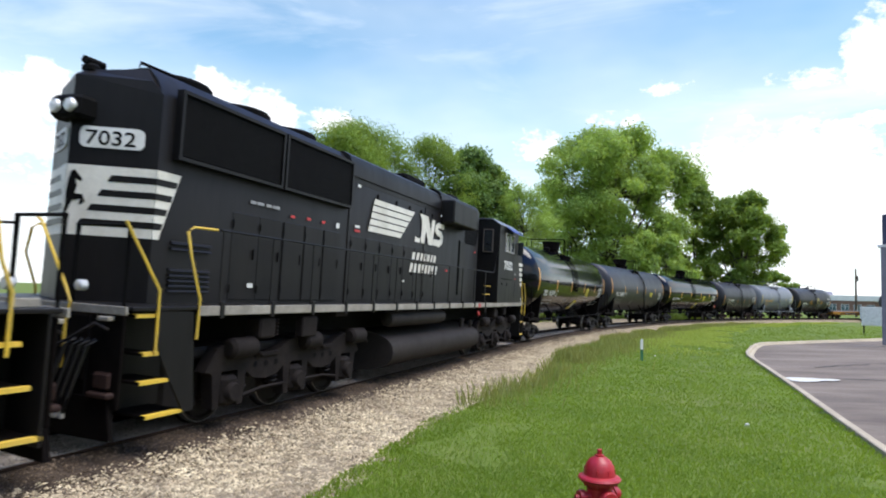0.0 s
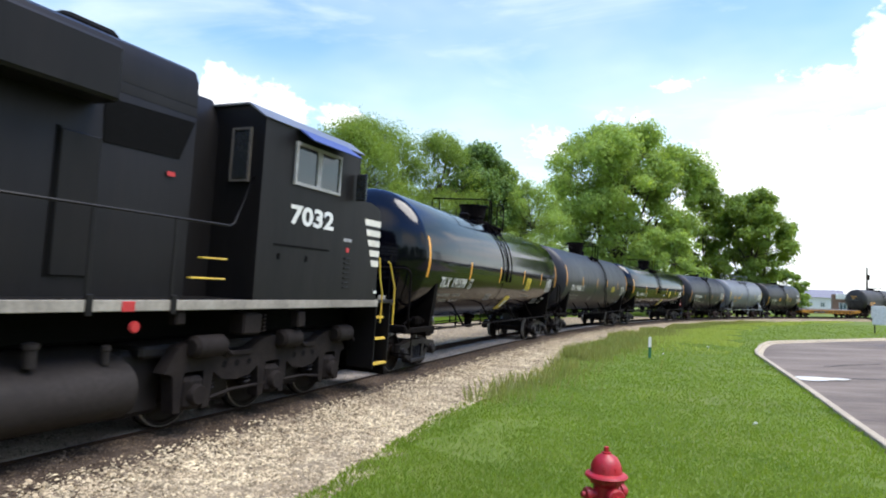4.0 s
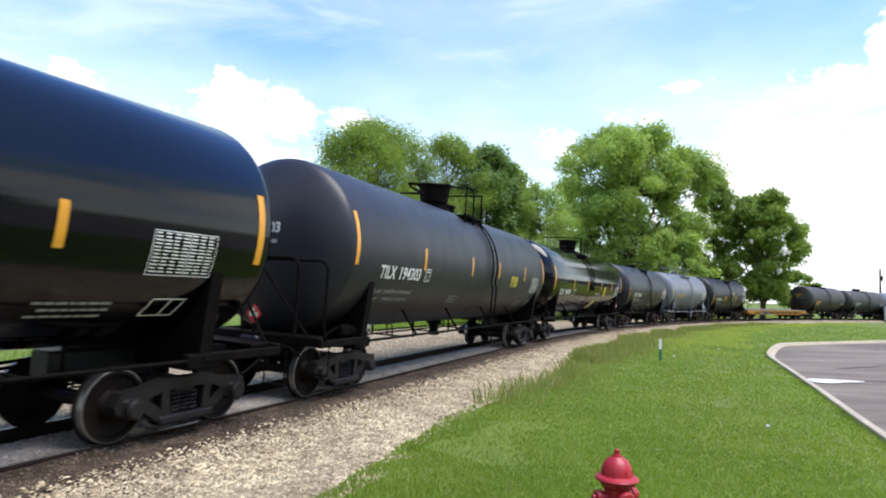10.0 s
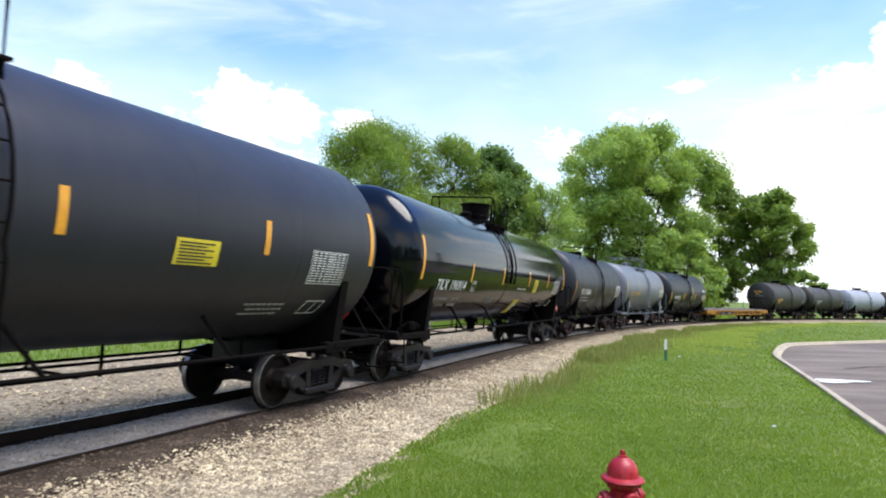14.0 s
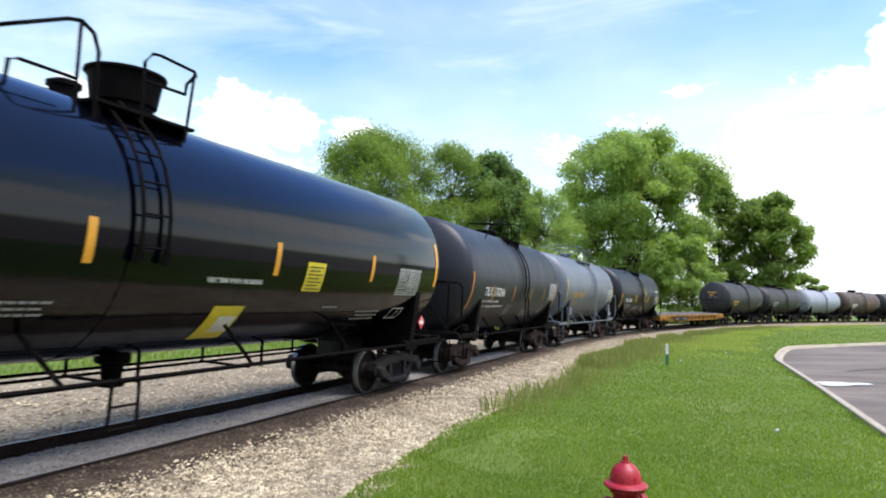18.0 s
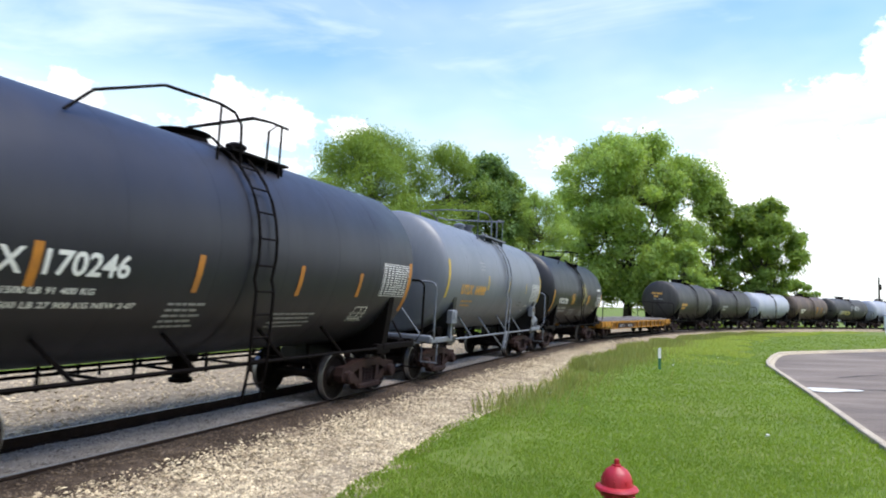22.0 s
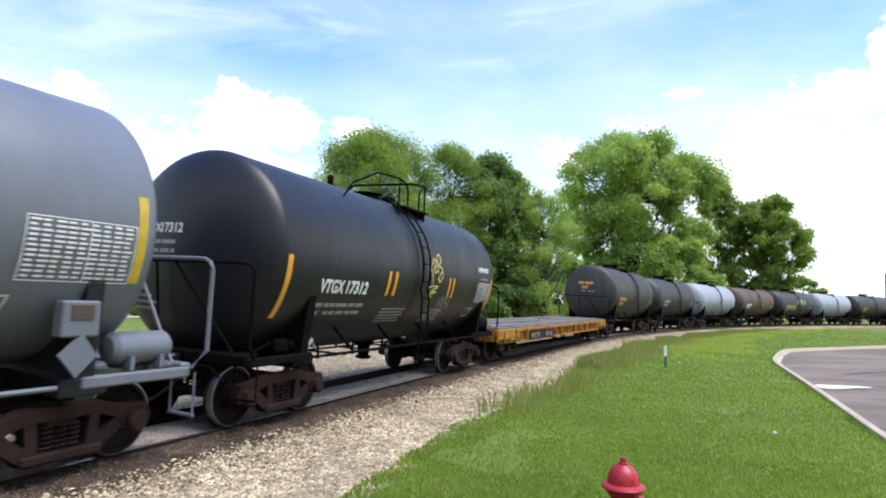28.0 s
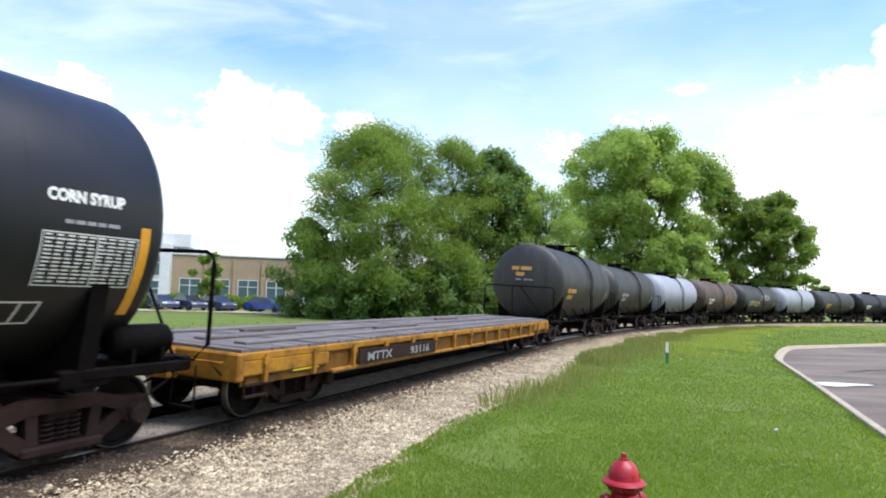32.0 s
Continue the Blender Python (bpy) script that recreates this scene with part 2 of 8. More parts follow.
STREAK = (1.0, 1.0, 0.18)
M = {
    # the faint blue in this black helps out the sky's reflection
    "gloss_black": mat("gloss_black_paint", (0.0008, 0.0010, 0.0028), (0.0012, 0.0014, 0.0034), 1.5, 0.11, rvar=0.04, spec=0.36, bump=0.010, bump_scale=0.9, dirt=(0.008, 0.008, 0.010), dirt_amount=0.08, stretch=STREAK, grit=0.94),
    "charcoal": mat("charcoal_paint", (0.0170, 0.0172, 0.0225), (0.0225, 0.0226, 0.0285), 1.2, 0.42, spec=0.34, bump=0.02, bump_scale=2.0, dirt=(0.030, 0.027, 0.026), dirt_amount=0.16, stretch=STREAK, grit=0.90),
    "soot": mat("faded_black_paint", (0.0080, 0.0078, 0.0094), (0.0120, 0.0115, 0.0132), 1.2, 0.42, spec=0.36, bump=0.02, bump_scale=2.0, dirt=(0.028, 0.024, 0.021), dirt_amount=0.20, stretch=STREAK, grit=0.90),
    "dusty": mat("dusty_black_paint", (0.018, 0.0165, 0.015), (0.030, 0.027, 0.023), 1.2, 0.55, bump=0.05, bump_scale=2.0, dirt=(0.075, 0.064, 0.056), dirt_amount=0.40, stretch=STREAK, grit=0.90),
    "grey": mat("grey_tank_paint", (0.118, 0.129, 0.149), (0.140, 0.151, 0.171), 1.0, 0.42, spec=0.48, bump=0.02, bump_scale=2.0, dirt=(0.10, 0.10, 0.10), dirt_amount=0.25, dirt_scale=0.8, stretch=STREAK, grit=0.90),
    "silver": mat("pale_grey_tank_paint", (0.25, 0.265, 0.31), (0.30, 0.315, 0.35), 1.0, 0.5, bump=0.04, bump_scale=2.0, dirt=(0.22, 0.19, 0.16), dirt_amount=0.30, stretch=STREAK, grit=0.90),
    "umber": mat("brown_tank_paint", (0.055, 0.036, 0.026), (0.085, 0.053, 0.035), 1.2, 0.6, bump=0.05, bump_scale=2.0, dirt=(0.16, 0.11, 0.07), dirt_amount=0.5, stretch=STREAK),
    "loco": mat("locomotive_black_paint", (0.0066, 0.0060, 0.0062), (0.0100, 0.0090, 0.0090), 1.6, 0.46, spec=0.20, bump=0.03, bump_scale=6.0, dirt=(0.018, 0.014, 0.012), dirt_amount=0.28, stretch=STREAK),
    "mesh_black": mat("black_radiator_screen", (0.0016, 0.0016, 0.0016), (0.0028, 0.0026, 0.0025), 8, 0.8, spec=0.10, bump=0.4, bump_scale=90),
    "white": mat("white_decal", (0.74, 0.73, 0.69), (0.66, 0.65, 0.60), 3, 0.5, dirt=(0.35, 0.32, 0.27), dirt_amount=0.4, grit=0.92),
    "cream": mat("cream_white_paint", (0.72, 0.69, 0.60), (0.60, 0.57, 0.49), 3, 0.5, dirt=(0.28, 0.25, 0.2), dirt_amount=0.45, grit=0.92),
    "sill_white": mat("grimy_white_sill_paint", (0.35, 0.32, 0.265), (0.23, 0.207, 0.170), 2, 0.65, dirt=(0.10, 0.085, 0.07), dirt_amount=0.7, dirt_scale=1.5),
    "amber": mat("amber_reflective_strip", (0.78, 0.36, 0.03), (0.70, 0.30, 0.02), 6, 0.35, dirt=(0.3, 0.2, 0.08), dirt_amount=0.3),
    "dull_amber": mat("weathered_orange_strip", (0.52, 0.20, 0.02), (0.40, 0.15, 0.02), 6, 0.45, dirt=(0.2, 0.11, 0.05), dirt_amount=0.5),
    "lemon": mat("yellow_decal", (0.78, 0.62, 0.03), (0.70, 0.54, 0.03), 6, 0.4, dirt=(0.35, 0.28, 0.1), dirt_amount=0.3),
    "ochre": mat("weathered_yellow_strip", (0.62, 0.42, 0.03), (0.50, 0.33, 0.03), 6, 0.5, dirt=(0.25, 0.19, 0.08), dirt_amount=0.4),
    "rail_yellow": mat("yellow_handrail_paint", (0.75, 0.50, 0.05), (0.62, 0.42, 0.06), 8, 0.45, dirt=(0.25, 0.2, 0.13), dirt_amount=0.4),
    "orange_text": mat("faded_orange_lettering", (0.58, 0.30, 0.05), (0.46, 0.25, 0.06), 6, 0.6),
    "grey_text": mat("worn_grey_lettering", (0.36, 0.36, 0.35), (0.24, 0.24, 0.24), 9, 0.6),
    "red": mat("red_placard", (0.55, 0.03, 0.03), (0.45, 0.03, 0.03), 8, 0.5),
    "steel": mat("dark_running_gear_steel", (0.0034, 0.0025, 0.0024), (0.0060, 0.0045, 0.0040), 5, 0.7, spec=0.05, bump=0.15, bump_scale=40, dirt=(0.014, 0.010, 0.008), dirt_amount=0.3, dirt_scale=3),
    "tyre_rubber": mat("black_hose_rubber", (0.010, 0.010, 0.011), (0.018, 0.017, 0.017), 9, 0.38, spec=0.3),
    "bright_metal": mat("bright_hose_fitting", (0.42, 0.41, 0.39), (0.30, 0.29, 0.27), 9, 0.45, spec=0.4),
    "rust": mat("rusty_brown_truck_iron", (0.0215, 0.0115, 0.0100), (0.034, 0.0180, 0.0150), 5, 0.72, spec=0.14, bump=0.25, bump_scale=40, dirt=(0.045, 0.028, 0.020), dirt_amount=0.45, dirt_scale=3),
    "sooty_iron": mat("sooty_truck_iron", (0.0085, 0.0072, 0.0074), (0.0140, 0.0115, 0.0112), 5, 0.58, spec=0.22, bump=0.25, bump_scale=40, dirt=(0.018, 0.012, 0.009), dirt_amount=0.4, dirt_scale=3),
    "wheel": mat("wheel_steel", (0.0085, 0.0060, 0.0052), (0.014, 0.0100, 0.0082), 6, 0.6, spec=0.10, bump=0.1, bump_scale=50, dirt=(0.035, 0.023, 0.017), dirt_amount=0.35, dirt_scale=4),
    "tread": mat("polished_wheel_tread", (0.30, 0.29, 0.28), (0.22, 0.21, 0.20), 9, 0.4, metal=0.9),
    "rail": mat("rusty_rail_side", (0.020, 0.013, 0.010), (0.034, 0.021, 0.016), 6, 0.85, spec=0.1, bump=0.2, bump_scale=60, dirt=(0.015, 0.012, 0.010), dirt_amount=0.5),
    "railtop": mat("worn_rail_head", (0.22, 0.20, 0.19), (0.13, 0.115, 0.105), 9, 0.45, metal=0.7),
    "tie": mat("weathered_tie_wood", (0.085, 0.07, 0.058), (0.13, 0.11, 0.09), 3, 0.9, bump=0.5, bump_scale=30, stretch=(1, 6, 6)),
    "deck_yellow": mat("scuffed_yellow_flatcar_paint", (0.42, 0.200, 0.020), (0.32, 0.140, 0.018), 2.5, 0.7, spec=0.2, bump=0.2, bump_scale=20, dirt=(0.055, 0.026, 0.014), dirt_amount=0.9, dirt_scale=3.4),
    "rusty_web": mat("rusted_flatcar_web", (0.10, 0.048, 0.018), (0.22, 0.105, 0.020), 2.2, 0.8, spec=0.1, bump=0.2, bump_scale=20, dirt=(0.035, 0.019, 0.012), dirt_amount=0.9, dirt_scale=2.0),
    "truck_dust": mat("dusty_brown_truck_casting", (0.0135, 0.0108, 0.0100), (0.0225, 0.0180, 0.0160), 4, 0.75, spec=0.10, bump=0.25, bump_scale=40, dirt=(0.010, 0.008, 0.008), dirt_amount=0.6, dirt_scale=2.5),
    "awning_blue": mat("blue_awning_cloth", (0.045, 0.075, 0.24), (0.035, 0.060, 0.20), 5, 0.6),
    "notice_ink": mat("black_notice_ink", (0.02, 0.02, 0.02), (0.03, 0.03, 0.03), 8, 0.6),
    "plank": mat("grey_weathered_planks", (0.115, 0.098, 0.092), (0.175, 0.155, 0.148), 2.5, 0.85, bump=0.5, bump_scale=25, stretch=(0.3, 4, 4), per_object=0.22, dirt=(0.10, 0.08, 0.065), dirt_amount=0.5),
    "glass": mat("dark_cab_glass", (0.02, 0.024, 0.026), (0.03, 0.032, 0.034), 2, 0.06, spec=0.8),
    "lens": mat("headlight_lens", (0.70, 0.70, 0.68), (0.62, 0.62, 0.60), 9, 0.1, metal=0.2),
    "tank_grey": mat("grey_fuel_tank_paint", (0.0230, 0.0195, 0.0180), (0.0320, 0.0270, 0.0245), 2, 0.65, spec=0.12, dirt=(0.014, 0.012, 0.010), dirt_amount=0.5, bump=0.05, bump_scale=5),
    "patch_grey": mat("grey_repaint_patch", (0.030, 0.036, 0.048), (0.036, 0.042, 0.054), 3, 0.5),
    "graffiti": mat("pale_yellow_spray_paint", (0.62, 0.50, 0.14), (0.5, 0.42, 0.15), 9, 0.6),
}


# ---------------------------------------------------------------- small builders
def box(bm, c, s, rz=0.0, mi=0):
    """A box of size s round c."""
    x, y, z = s[0] / 2, s[1] / 2, s[2] / 2
    ca, sa_ = math.cos(rz), math.sin(rz)
    vs = []
    for k in (-z, z):
        for i, j in ((-x, -y), (x, -y), (x, y), (-x, y)):
            vs.append(bm.verts.new((c[0] + i * ca - j * sa_, c[1] + i * sa_ + j * ca, c[2] + k)))
    for q in ((3, 2, 1, 0), (4, 5, 6, 7), (0, 1, 5, 4), (1, 2, 6, 5), (2, 3, 7, 6), (3, 0, 4, 7)):
        bm.faces.new([vs[i] for i in q]).material_index = mi
    return vs


def soft_box(bm, c, s, r=0.02, mi=0):
    """A box with chamfered upright and level edges."""
    r = min(r, min(s) * 0.45)
    x, y, z = s[0] / 2, s[1] / 2, s[2] / 2
    ring = lambda a, b: [(-a + r, -b), (a - r, -b), (a, -b + r), (a, b - r), (a - r, b), (-a + r, b), (-a, b - r), (-a, -b + r)]
    lev = [(-z, r), (-z + r, 0), (z - r, 0), (z, r)]
    rows = []
    for k, inset in lev:
        rows.append([bm.verts.new((c[0] + i, c[1] + j, c[2] + k)) for i, j in ring(x - inset * 0.7, y - inset * 0.7)])
    for a, b in zip(rows, rows[1:]):
        for i in range(8):
            bm.faces.new((a[i], a[(i + 1) % 8], b[(i + 1) % 8], b[i])).material_index = mi
    bm.faces.new(rows[0][::-1]).material_index = mi
    bm.faces.new(rows[-1]).material_index = mi


def tube(bm, pts, r, seg=6, mi=0, closed=True):
    """A bent bar of radius r through the points."""
    pts = [Vector(p) for p in pts]
    rings = []
    for i, p in enumerate(pts):
        a = pts[max(i - 1, 0)]
        b = pts[min(i + 1, len(pts) - 1)]
        d = (b - a).normalized()
        up = Vector((0, 0, 1)) if abs(d.z) < 0.9 else Vector((1, 0, 0))
        u = d.cross(up).normalized()
        v = d.cross(u)
        k = 1.0
        if 0 < i < len(pts) - 1:
            k = 1 / max(0.5, math.cos((pts[i] - a).angle(b - pts[i], 0) / 2))
        rings.append([bm.verts.new(p + (u * math.cos(w) + v * math.sin(w)) * r * k) for w in [2 * math.pi * j / seg for j in range(seg)]])
    for a, b in zip(rings, rings[1:]):
        for j in range(seg):
            bm.faces.new((a[j], a[(j + 1) % seg], b[(j + 1) % seg], b[j])).material_index = mi
    if closed:
        bm.faces.new(rings[0][::-1]).material_index = mi
        bm.faces.new(rings[-1]).material_index = mi


def lathe(bm, prof, origin=(0, 0, 0), axis="z", seg=24, mi=0):
    """Turns the profile (r, h) round an axis; mi may be a list, one index a band."""
    ox, oy, oz = origin
    rings = []
    for r, hh in prof:
        ring = []
        for j in range(seg):
            w = 2 * math.pi * j / seg
            a, b = max(r, 0.0005) * math.cos(w), max(r, 0.0005) * math.sin(w)
            p = {"z": (a, b, hh), "x": (hh, a, b), "y": (b, hh, a)}[axis]
            ring.append(bm.verts.new((ox + p[0], oy + p[1], oz + p[2])))
        rings.append(ring)
    for n, (a, b) in enumerate(zip(rings, rings[1:])):
        for j in range(seg):
            bm.faces.new((a[j], a[(j + 1) % seg], b[(j + 1) % seg], b[j])).material_index = mi[n] if isinstance(mi, list) else mi
    bm.faces.new(rings[0][::-1]).material_index = mi[0] if isinstance(mi, list) else mi
    bm.faces.new(rings[-1]).material_index = mi[-1] if isinstance(mi, list) else mi


def prism(bm, outline, a, b, plane="xz", mi=0):
    """An outline in one plane, pushed from a to b along the third axis."""
    put = {"xz": lambda p, k: (p[0], k, p[1]), "yz": lambda p, k: (k, p[0], p[1]), "xy": lambda p, k: (p[0], p[1], k)}[plane]
    lo = [bm.verts.new(put(p, a)) for p in outline]
    hi = [bm.verts.new(put(p, b)) for p in outline]
    n = len(outline)
    for i in range(n):
        bm.faces.new((lo[i], lo[(i + 1) % n], hi[(i + 1) % n], hi[i])).material_index = mi
    bm.faces.new(lo[::-1]).material_index = mi
    bm.faces.new(hi).material_index = mi


def finish(bm, name, mats, smooth=True):
    bmesh.ops.recalc_face_normals(bm, faces=bm.faces[:])
    me = bpy.data.meshes.new(name)
    bm.to_mesh(me)
    bm.free()
    for m in mats if isinstance(mats, (list, tuple)) else [mats]:
        me.materials.append(m)
    if smooth:
        me.polygons.foreach_set("use_smooth", [True] * len(me.polygons))
        me.set_sharp_from_angle(angle=radians(32))
    return me


def part(name, bm, mats, parent, label="", at=None, smooth=True):
    """One mesh under a thing or a part. bm may be a bmesh or a ready mesh."""
    me = finish(bm, name, mats, smooth) if isinstance(bm, bmesh.types.BMesh) else bm
    ob = new(name, me)
    ob.parent = parent
    if at is not None:
        ob.matrix_basis = at if isinstance(at, Matrix) else Matrix.Translation(at)
    if label:
        ob["label"] = label
    return ob


def thing(name, label, category, group="", kind="", at=None):
    ob = new(name)
    ob.empty_display_size = 0.3
    if at is not None:
        ob.matrix_basis = at
    return tagged(ob, label, category, group, kind)


def solid(name, bm, mats, label, category="", group="", kind="", at=None, smooth=True):
    ob = new(name, finish(bm, name, mats, smooth))
    if at is not None:
        ob.matrix_basis = at
    return tagged(ob, label, category, group, kind)


def lettering(text, size, squeeze=1.0, bold=0.0):
    """Flat letters as a bmesh in x, y, starting at 0, 0, of cap height size."""
    cu = bpy.data.curves.new("letters", "FONT")
    cu.body, cu.size, cu.offset = text, size * 1.38, bold
    cu.resolution_u = 3
    ob = new("letters", cu)
    me = ob.to_mesh()
    bm = bmesh.new()
    bm.from_mesh(me)
    ob.to_mesh_clear()
    bpy.data.objects.remove(ob)
    bpy.data.curves.remove(cu)
    for v in bm.verts:
        v.co.x *= squeeze
    return bm


def fit_width(bm, width):
    """Stretches flat letters to a given length."""
    lo, hi = min(v.co.x for v in bm.verts), max(v.co.x for v in bm.verts)
    for v in bm.verts:
        v.co.x = (v.co.x - lo) * width / (hi - lo)
    return bm


def strokes(lines, width):
    """Flat strokes of one width through 2D points, as a bmesh in x, y."""
    bm = bmesh.new()
    lift = 0.0
    for line in lines:
        for (x0, y0), (x1, y1) in zip(line, line[1:]):
            lift += 0.0002
            d = Vector((x1 - x0, y1 - y0))
            n = Vector((-d.y, d.x)).normalized() * width / 2
            e = d.normalized() * width * 0.3
            bm.faces.new([bm.verts.new((*p, lift)) for p in (Vector((x0, y0)) - n - e, Vector((x1, y1)) - n + e, Vector((x1, y1)) + n + e, Vector((x0, y0)) + n - e)])
    return bm


def bent(lines, n=4):
    """The same strokes drawn with a flowing hand: smooth lines through the points."""
    out = []
    for line in lines:
        P = [Vector(p) for p in line]
        P = [P[0] * 2 - P[1]] + P + [P[-1] * 2 - P[-2]]
        flow = []
        for i in range(1, len(P) - 2):
            a, b, c, d = P[i - 1:i + 3]
            flow += [tuple(0.5 * (2 * b + (c - a) * u + (2 * a - 5 * b + 4 * c - d) * u * u + (3 * b - a - 3 * c + d) * u ** 3)) for u in (k / n for k in range(n))]
        out.append(flow + [tuple(P[-2])])
    return out


def bars(rows, size):
    """Plain bars in place of writing that cannot be read: rows of (x, y, length)."""
    bm = bmesh.new()
    rnd = random.Random(len(rows) * 7 + int(size * 1000))
    words = []
    for x, y, l in rows:
        end = x + l
        while 0.03 < size < 0.13 and end - x > size * 5:
            w = size * rnd.uniform(1.6, 3.6)
            words.append((x, y, w))
            x += w + size * 0.5
        words.append((x, y, max(end - x, 0.015)))
    for x, y, l in words:
        bm.faces.new([bm.verts.new(p) for p in ((x, y, 0), (x + l, y, 0), (x + l, y + size, 0), (x, y + size, 0))])
    return bm


def cut(bm, step):
    """Cuts a flat shape across y so that it can be bent."""
    if not bm.verts:
        return bm
    lo, hi = min(v.co.y for v in bm.verts), max(v.co.y for v in bm.verts)
    k = math.ceil(lo / step) * step
    while k < hi:
        bmesh.ops.bisect_plane(bm, geom=bm.verts[:] + bm.edges[:] + bm.faces[:], plane_co=(0, k, 0), plane_no=(0, 1, 0))
        k += step
    return bm


# ---------------------------------------------------------------- the line of the track
KNOT_S = (-200, -40, -12, 0, 10, 25, 45, 70, 100, 140, 180, 230, 500)
KNOT_K = (0.003, 0.003, -0.0075, -0.0075, 0.00081, 0.00625, 0.00763, 0.00616, 0.00598, 0.00591, 0.00586, 0.004, 0.0)
LINE_S = np.arange(-220, 460.01, 0.25)
LINE_H = np.cumsum(np.interp(LINE_S, KNOT_S, KNOT_K)) * 0.25
LINE_H += 0.41439 - np.interp(0, LINE_S, LINE_H)
LINE_X = np.cumsum(np.sin(LINE_H)) * 0.25
LINE_Y = np.cumsum(np.cos(LINE_H)) * 0.25
LINE_X += -4.8733 - np.interp(0, LINE_S, LINE_X)
LINE_Y += 8.0 - np.interp(0, LINE_S, LINE_Y)


def on_track(s, off=0.0):
    """Point of the track's line, off metres to the right of it, and its heading."""
    h_ = float(np.interp(s, LINE_S, LINE_H))
    return float(np.interp(s, LINE_S, LINE_X)) + off * math.cos(h_), float(np.interp(s, LINE_S, LINE_Y)) - off * math.sin(h_), h_


def beside(x, y):
    """How far a point lies to the right of the track's line, and how far along."""
    d2 = (LINE_X - x) ** 2 + (LINE_Y - y) ** 2
    i = int(np.argmin(d2))
    h_ = LINE_H[i]
    return float((x - LINE_X[i]) * math.cos(h_) - (y - LINE_Y[i]) * math.sin(h_)), float(LINE_S[i])


ADV = (20.71, 14.03, 7.22, 0.25, -6.80, -14.10, -21.37, -28.49, -35.56, -42.59, -49.54, -56.46, -63.08, -69.47, -75.75, -81.96, -88.12)


def advance(t):
    """Where on the line the joint between locomotive and first car is at t seconds: a smooth line through one place every two seconds."""
    i = min(max(int(t // 2), 0), len(ADV) - 2)
    u = (t - 2 * i) / 2
    e = (2 * ADV[0] - ADV[1],) + ADV + (2 * ADV[-1] - ADV[-2],)
    a, b, c, d = e[i:i + 4]
    return 0.5 * (2 * b + (c - a) * u + (2 * a - 5 * b + 4 * c - d) * u * u + (3 * b - a - 3 * c + d) * u ** 3)


TRAIN = []      # thing, start behind the first joint, length, distance of truck centres
WHEEL_R = 0.457


# ---------------------------------------------------------------- running gear
def wheel_mesh(r, gauge=1.435):
    """Axle with two flanged wheels, turning round y through its own middle."""
    bm = bmesh.new()
    g = gauge / 2
    tube(bm, [(0, -g - 0.30, 0), (0, g + 0.30, 0)], 0.085, 10)
    for sgn in (-1, 1):
        prof = [(0.10, g - 0.09), (0.15, g - 0.05), (r - 0.10, g + 0.005), (r - 0.055, g - 0.035), (r + 0.025, g - 0.035), (r + 0.022, g - 0.008), (r + 0.002, g + 0.004),
                (r, g + 0.10), (r - 0.02, g + 0.105), (r - 0.06, g + 0.10), (r - 0.09, g + 0.06), (0.20, g + 0.03), (0.16, g + 0.09), (0.09, g + 0.10)]
        lathe(bm, [(a, sgn * b) for a, b in prof], axis="y", seg=32, mi=[0, 0, 0, 0, 0, 0, 1, 1, 0, 0, 0, 0, 0])
    return finish(bm, "wheelset", [M["wheel"], M["tread"]])


def side_frame_mesh(m, wb=1.78):
    """Cast three-piece truck side: two journal boxes, arched top, sagging bottom, spring window."""
    bm = bmesh.new()
    h2 = wb / 2
    top = [(-h2 - 0.24, 0.50), (-h2 - 0.17, 0.66), (-h2 + 0.16, 0.68), (-0.42, 0.76), (0.42, 0.76), (h2 - 0.16, 0.68), (h2 + 0.17, 0.66), (h2 + 0.24, 0.50)]
    low_t = [(h2 + 0.20, 0.40), (h2 - 0.14, 0.38), (h2 - 0.20, 0.52), (0.40, 0.62), (-0.40, 0.62), (-h2 + 0.20, 0.52), (-h2 + 0.14, 0.38), (-h2 - 0.20, 0.40)]
    prism(bm, top + low_t, -0.09, 0.09)
    for sg in (-1, 1):
        prism(bm, [(sg * (h2 - 0.22), 0.56), (sg * (h2 - 0.12), 0.44), (sg * 0.42, 0.19), (sg * 0.30, 0.30)][::sg], -0.075, 0.075)
        prism(bm, [(sg * 0.27, 0.30), (sg * 0.40, 0.30), (sg * 0.44, 0.66), (sg * 0.31, 0.66)][::sg], -0.08, 0.08)
        soft_box(bm, (sg * h2, -0.02, 0.47), (0.27, 0.24, 0.25), 0.04)
        lathe(bm, [(0.02, -0.20), (0.10, -0.20), (0.13, -0.17), (0.13, -0.06)], (sg * h2, 0, 0.457), "y", 12)
    soft_box(bm, (0, 0, 0.235), (0.92, 0.26, 0.12), 0.03)
    return finish(bm, "side_frame", m)


def spring_mesh(m):
    bm = bmesh.new()
    for dx in (-0.15, 0.0, 0.15):
        pts = [(dx + 0.065 * math.cos(a), 0.065 * math.sin(a), 0.29 + 0.27 * a / (2 * math.pi * 5)) for a in [i * math.pi / 4 for i in range(41)]]
        tube(bm, pts, 0.016, 4)
    return finish(bm, "spring_nest", m)


GEAR = {}


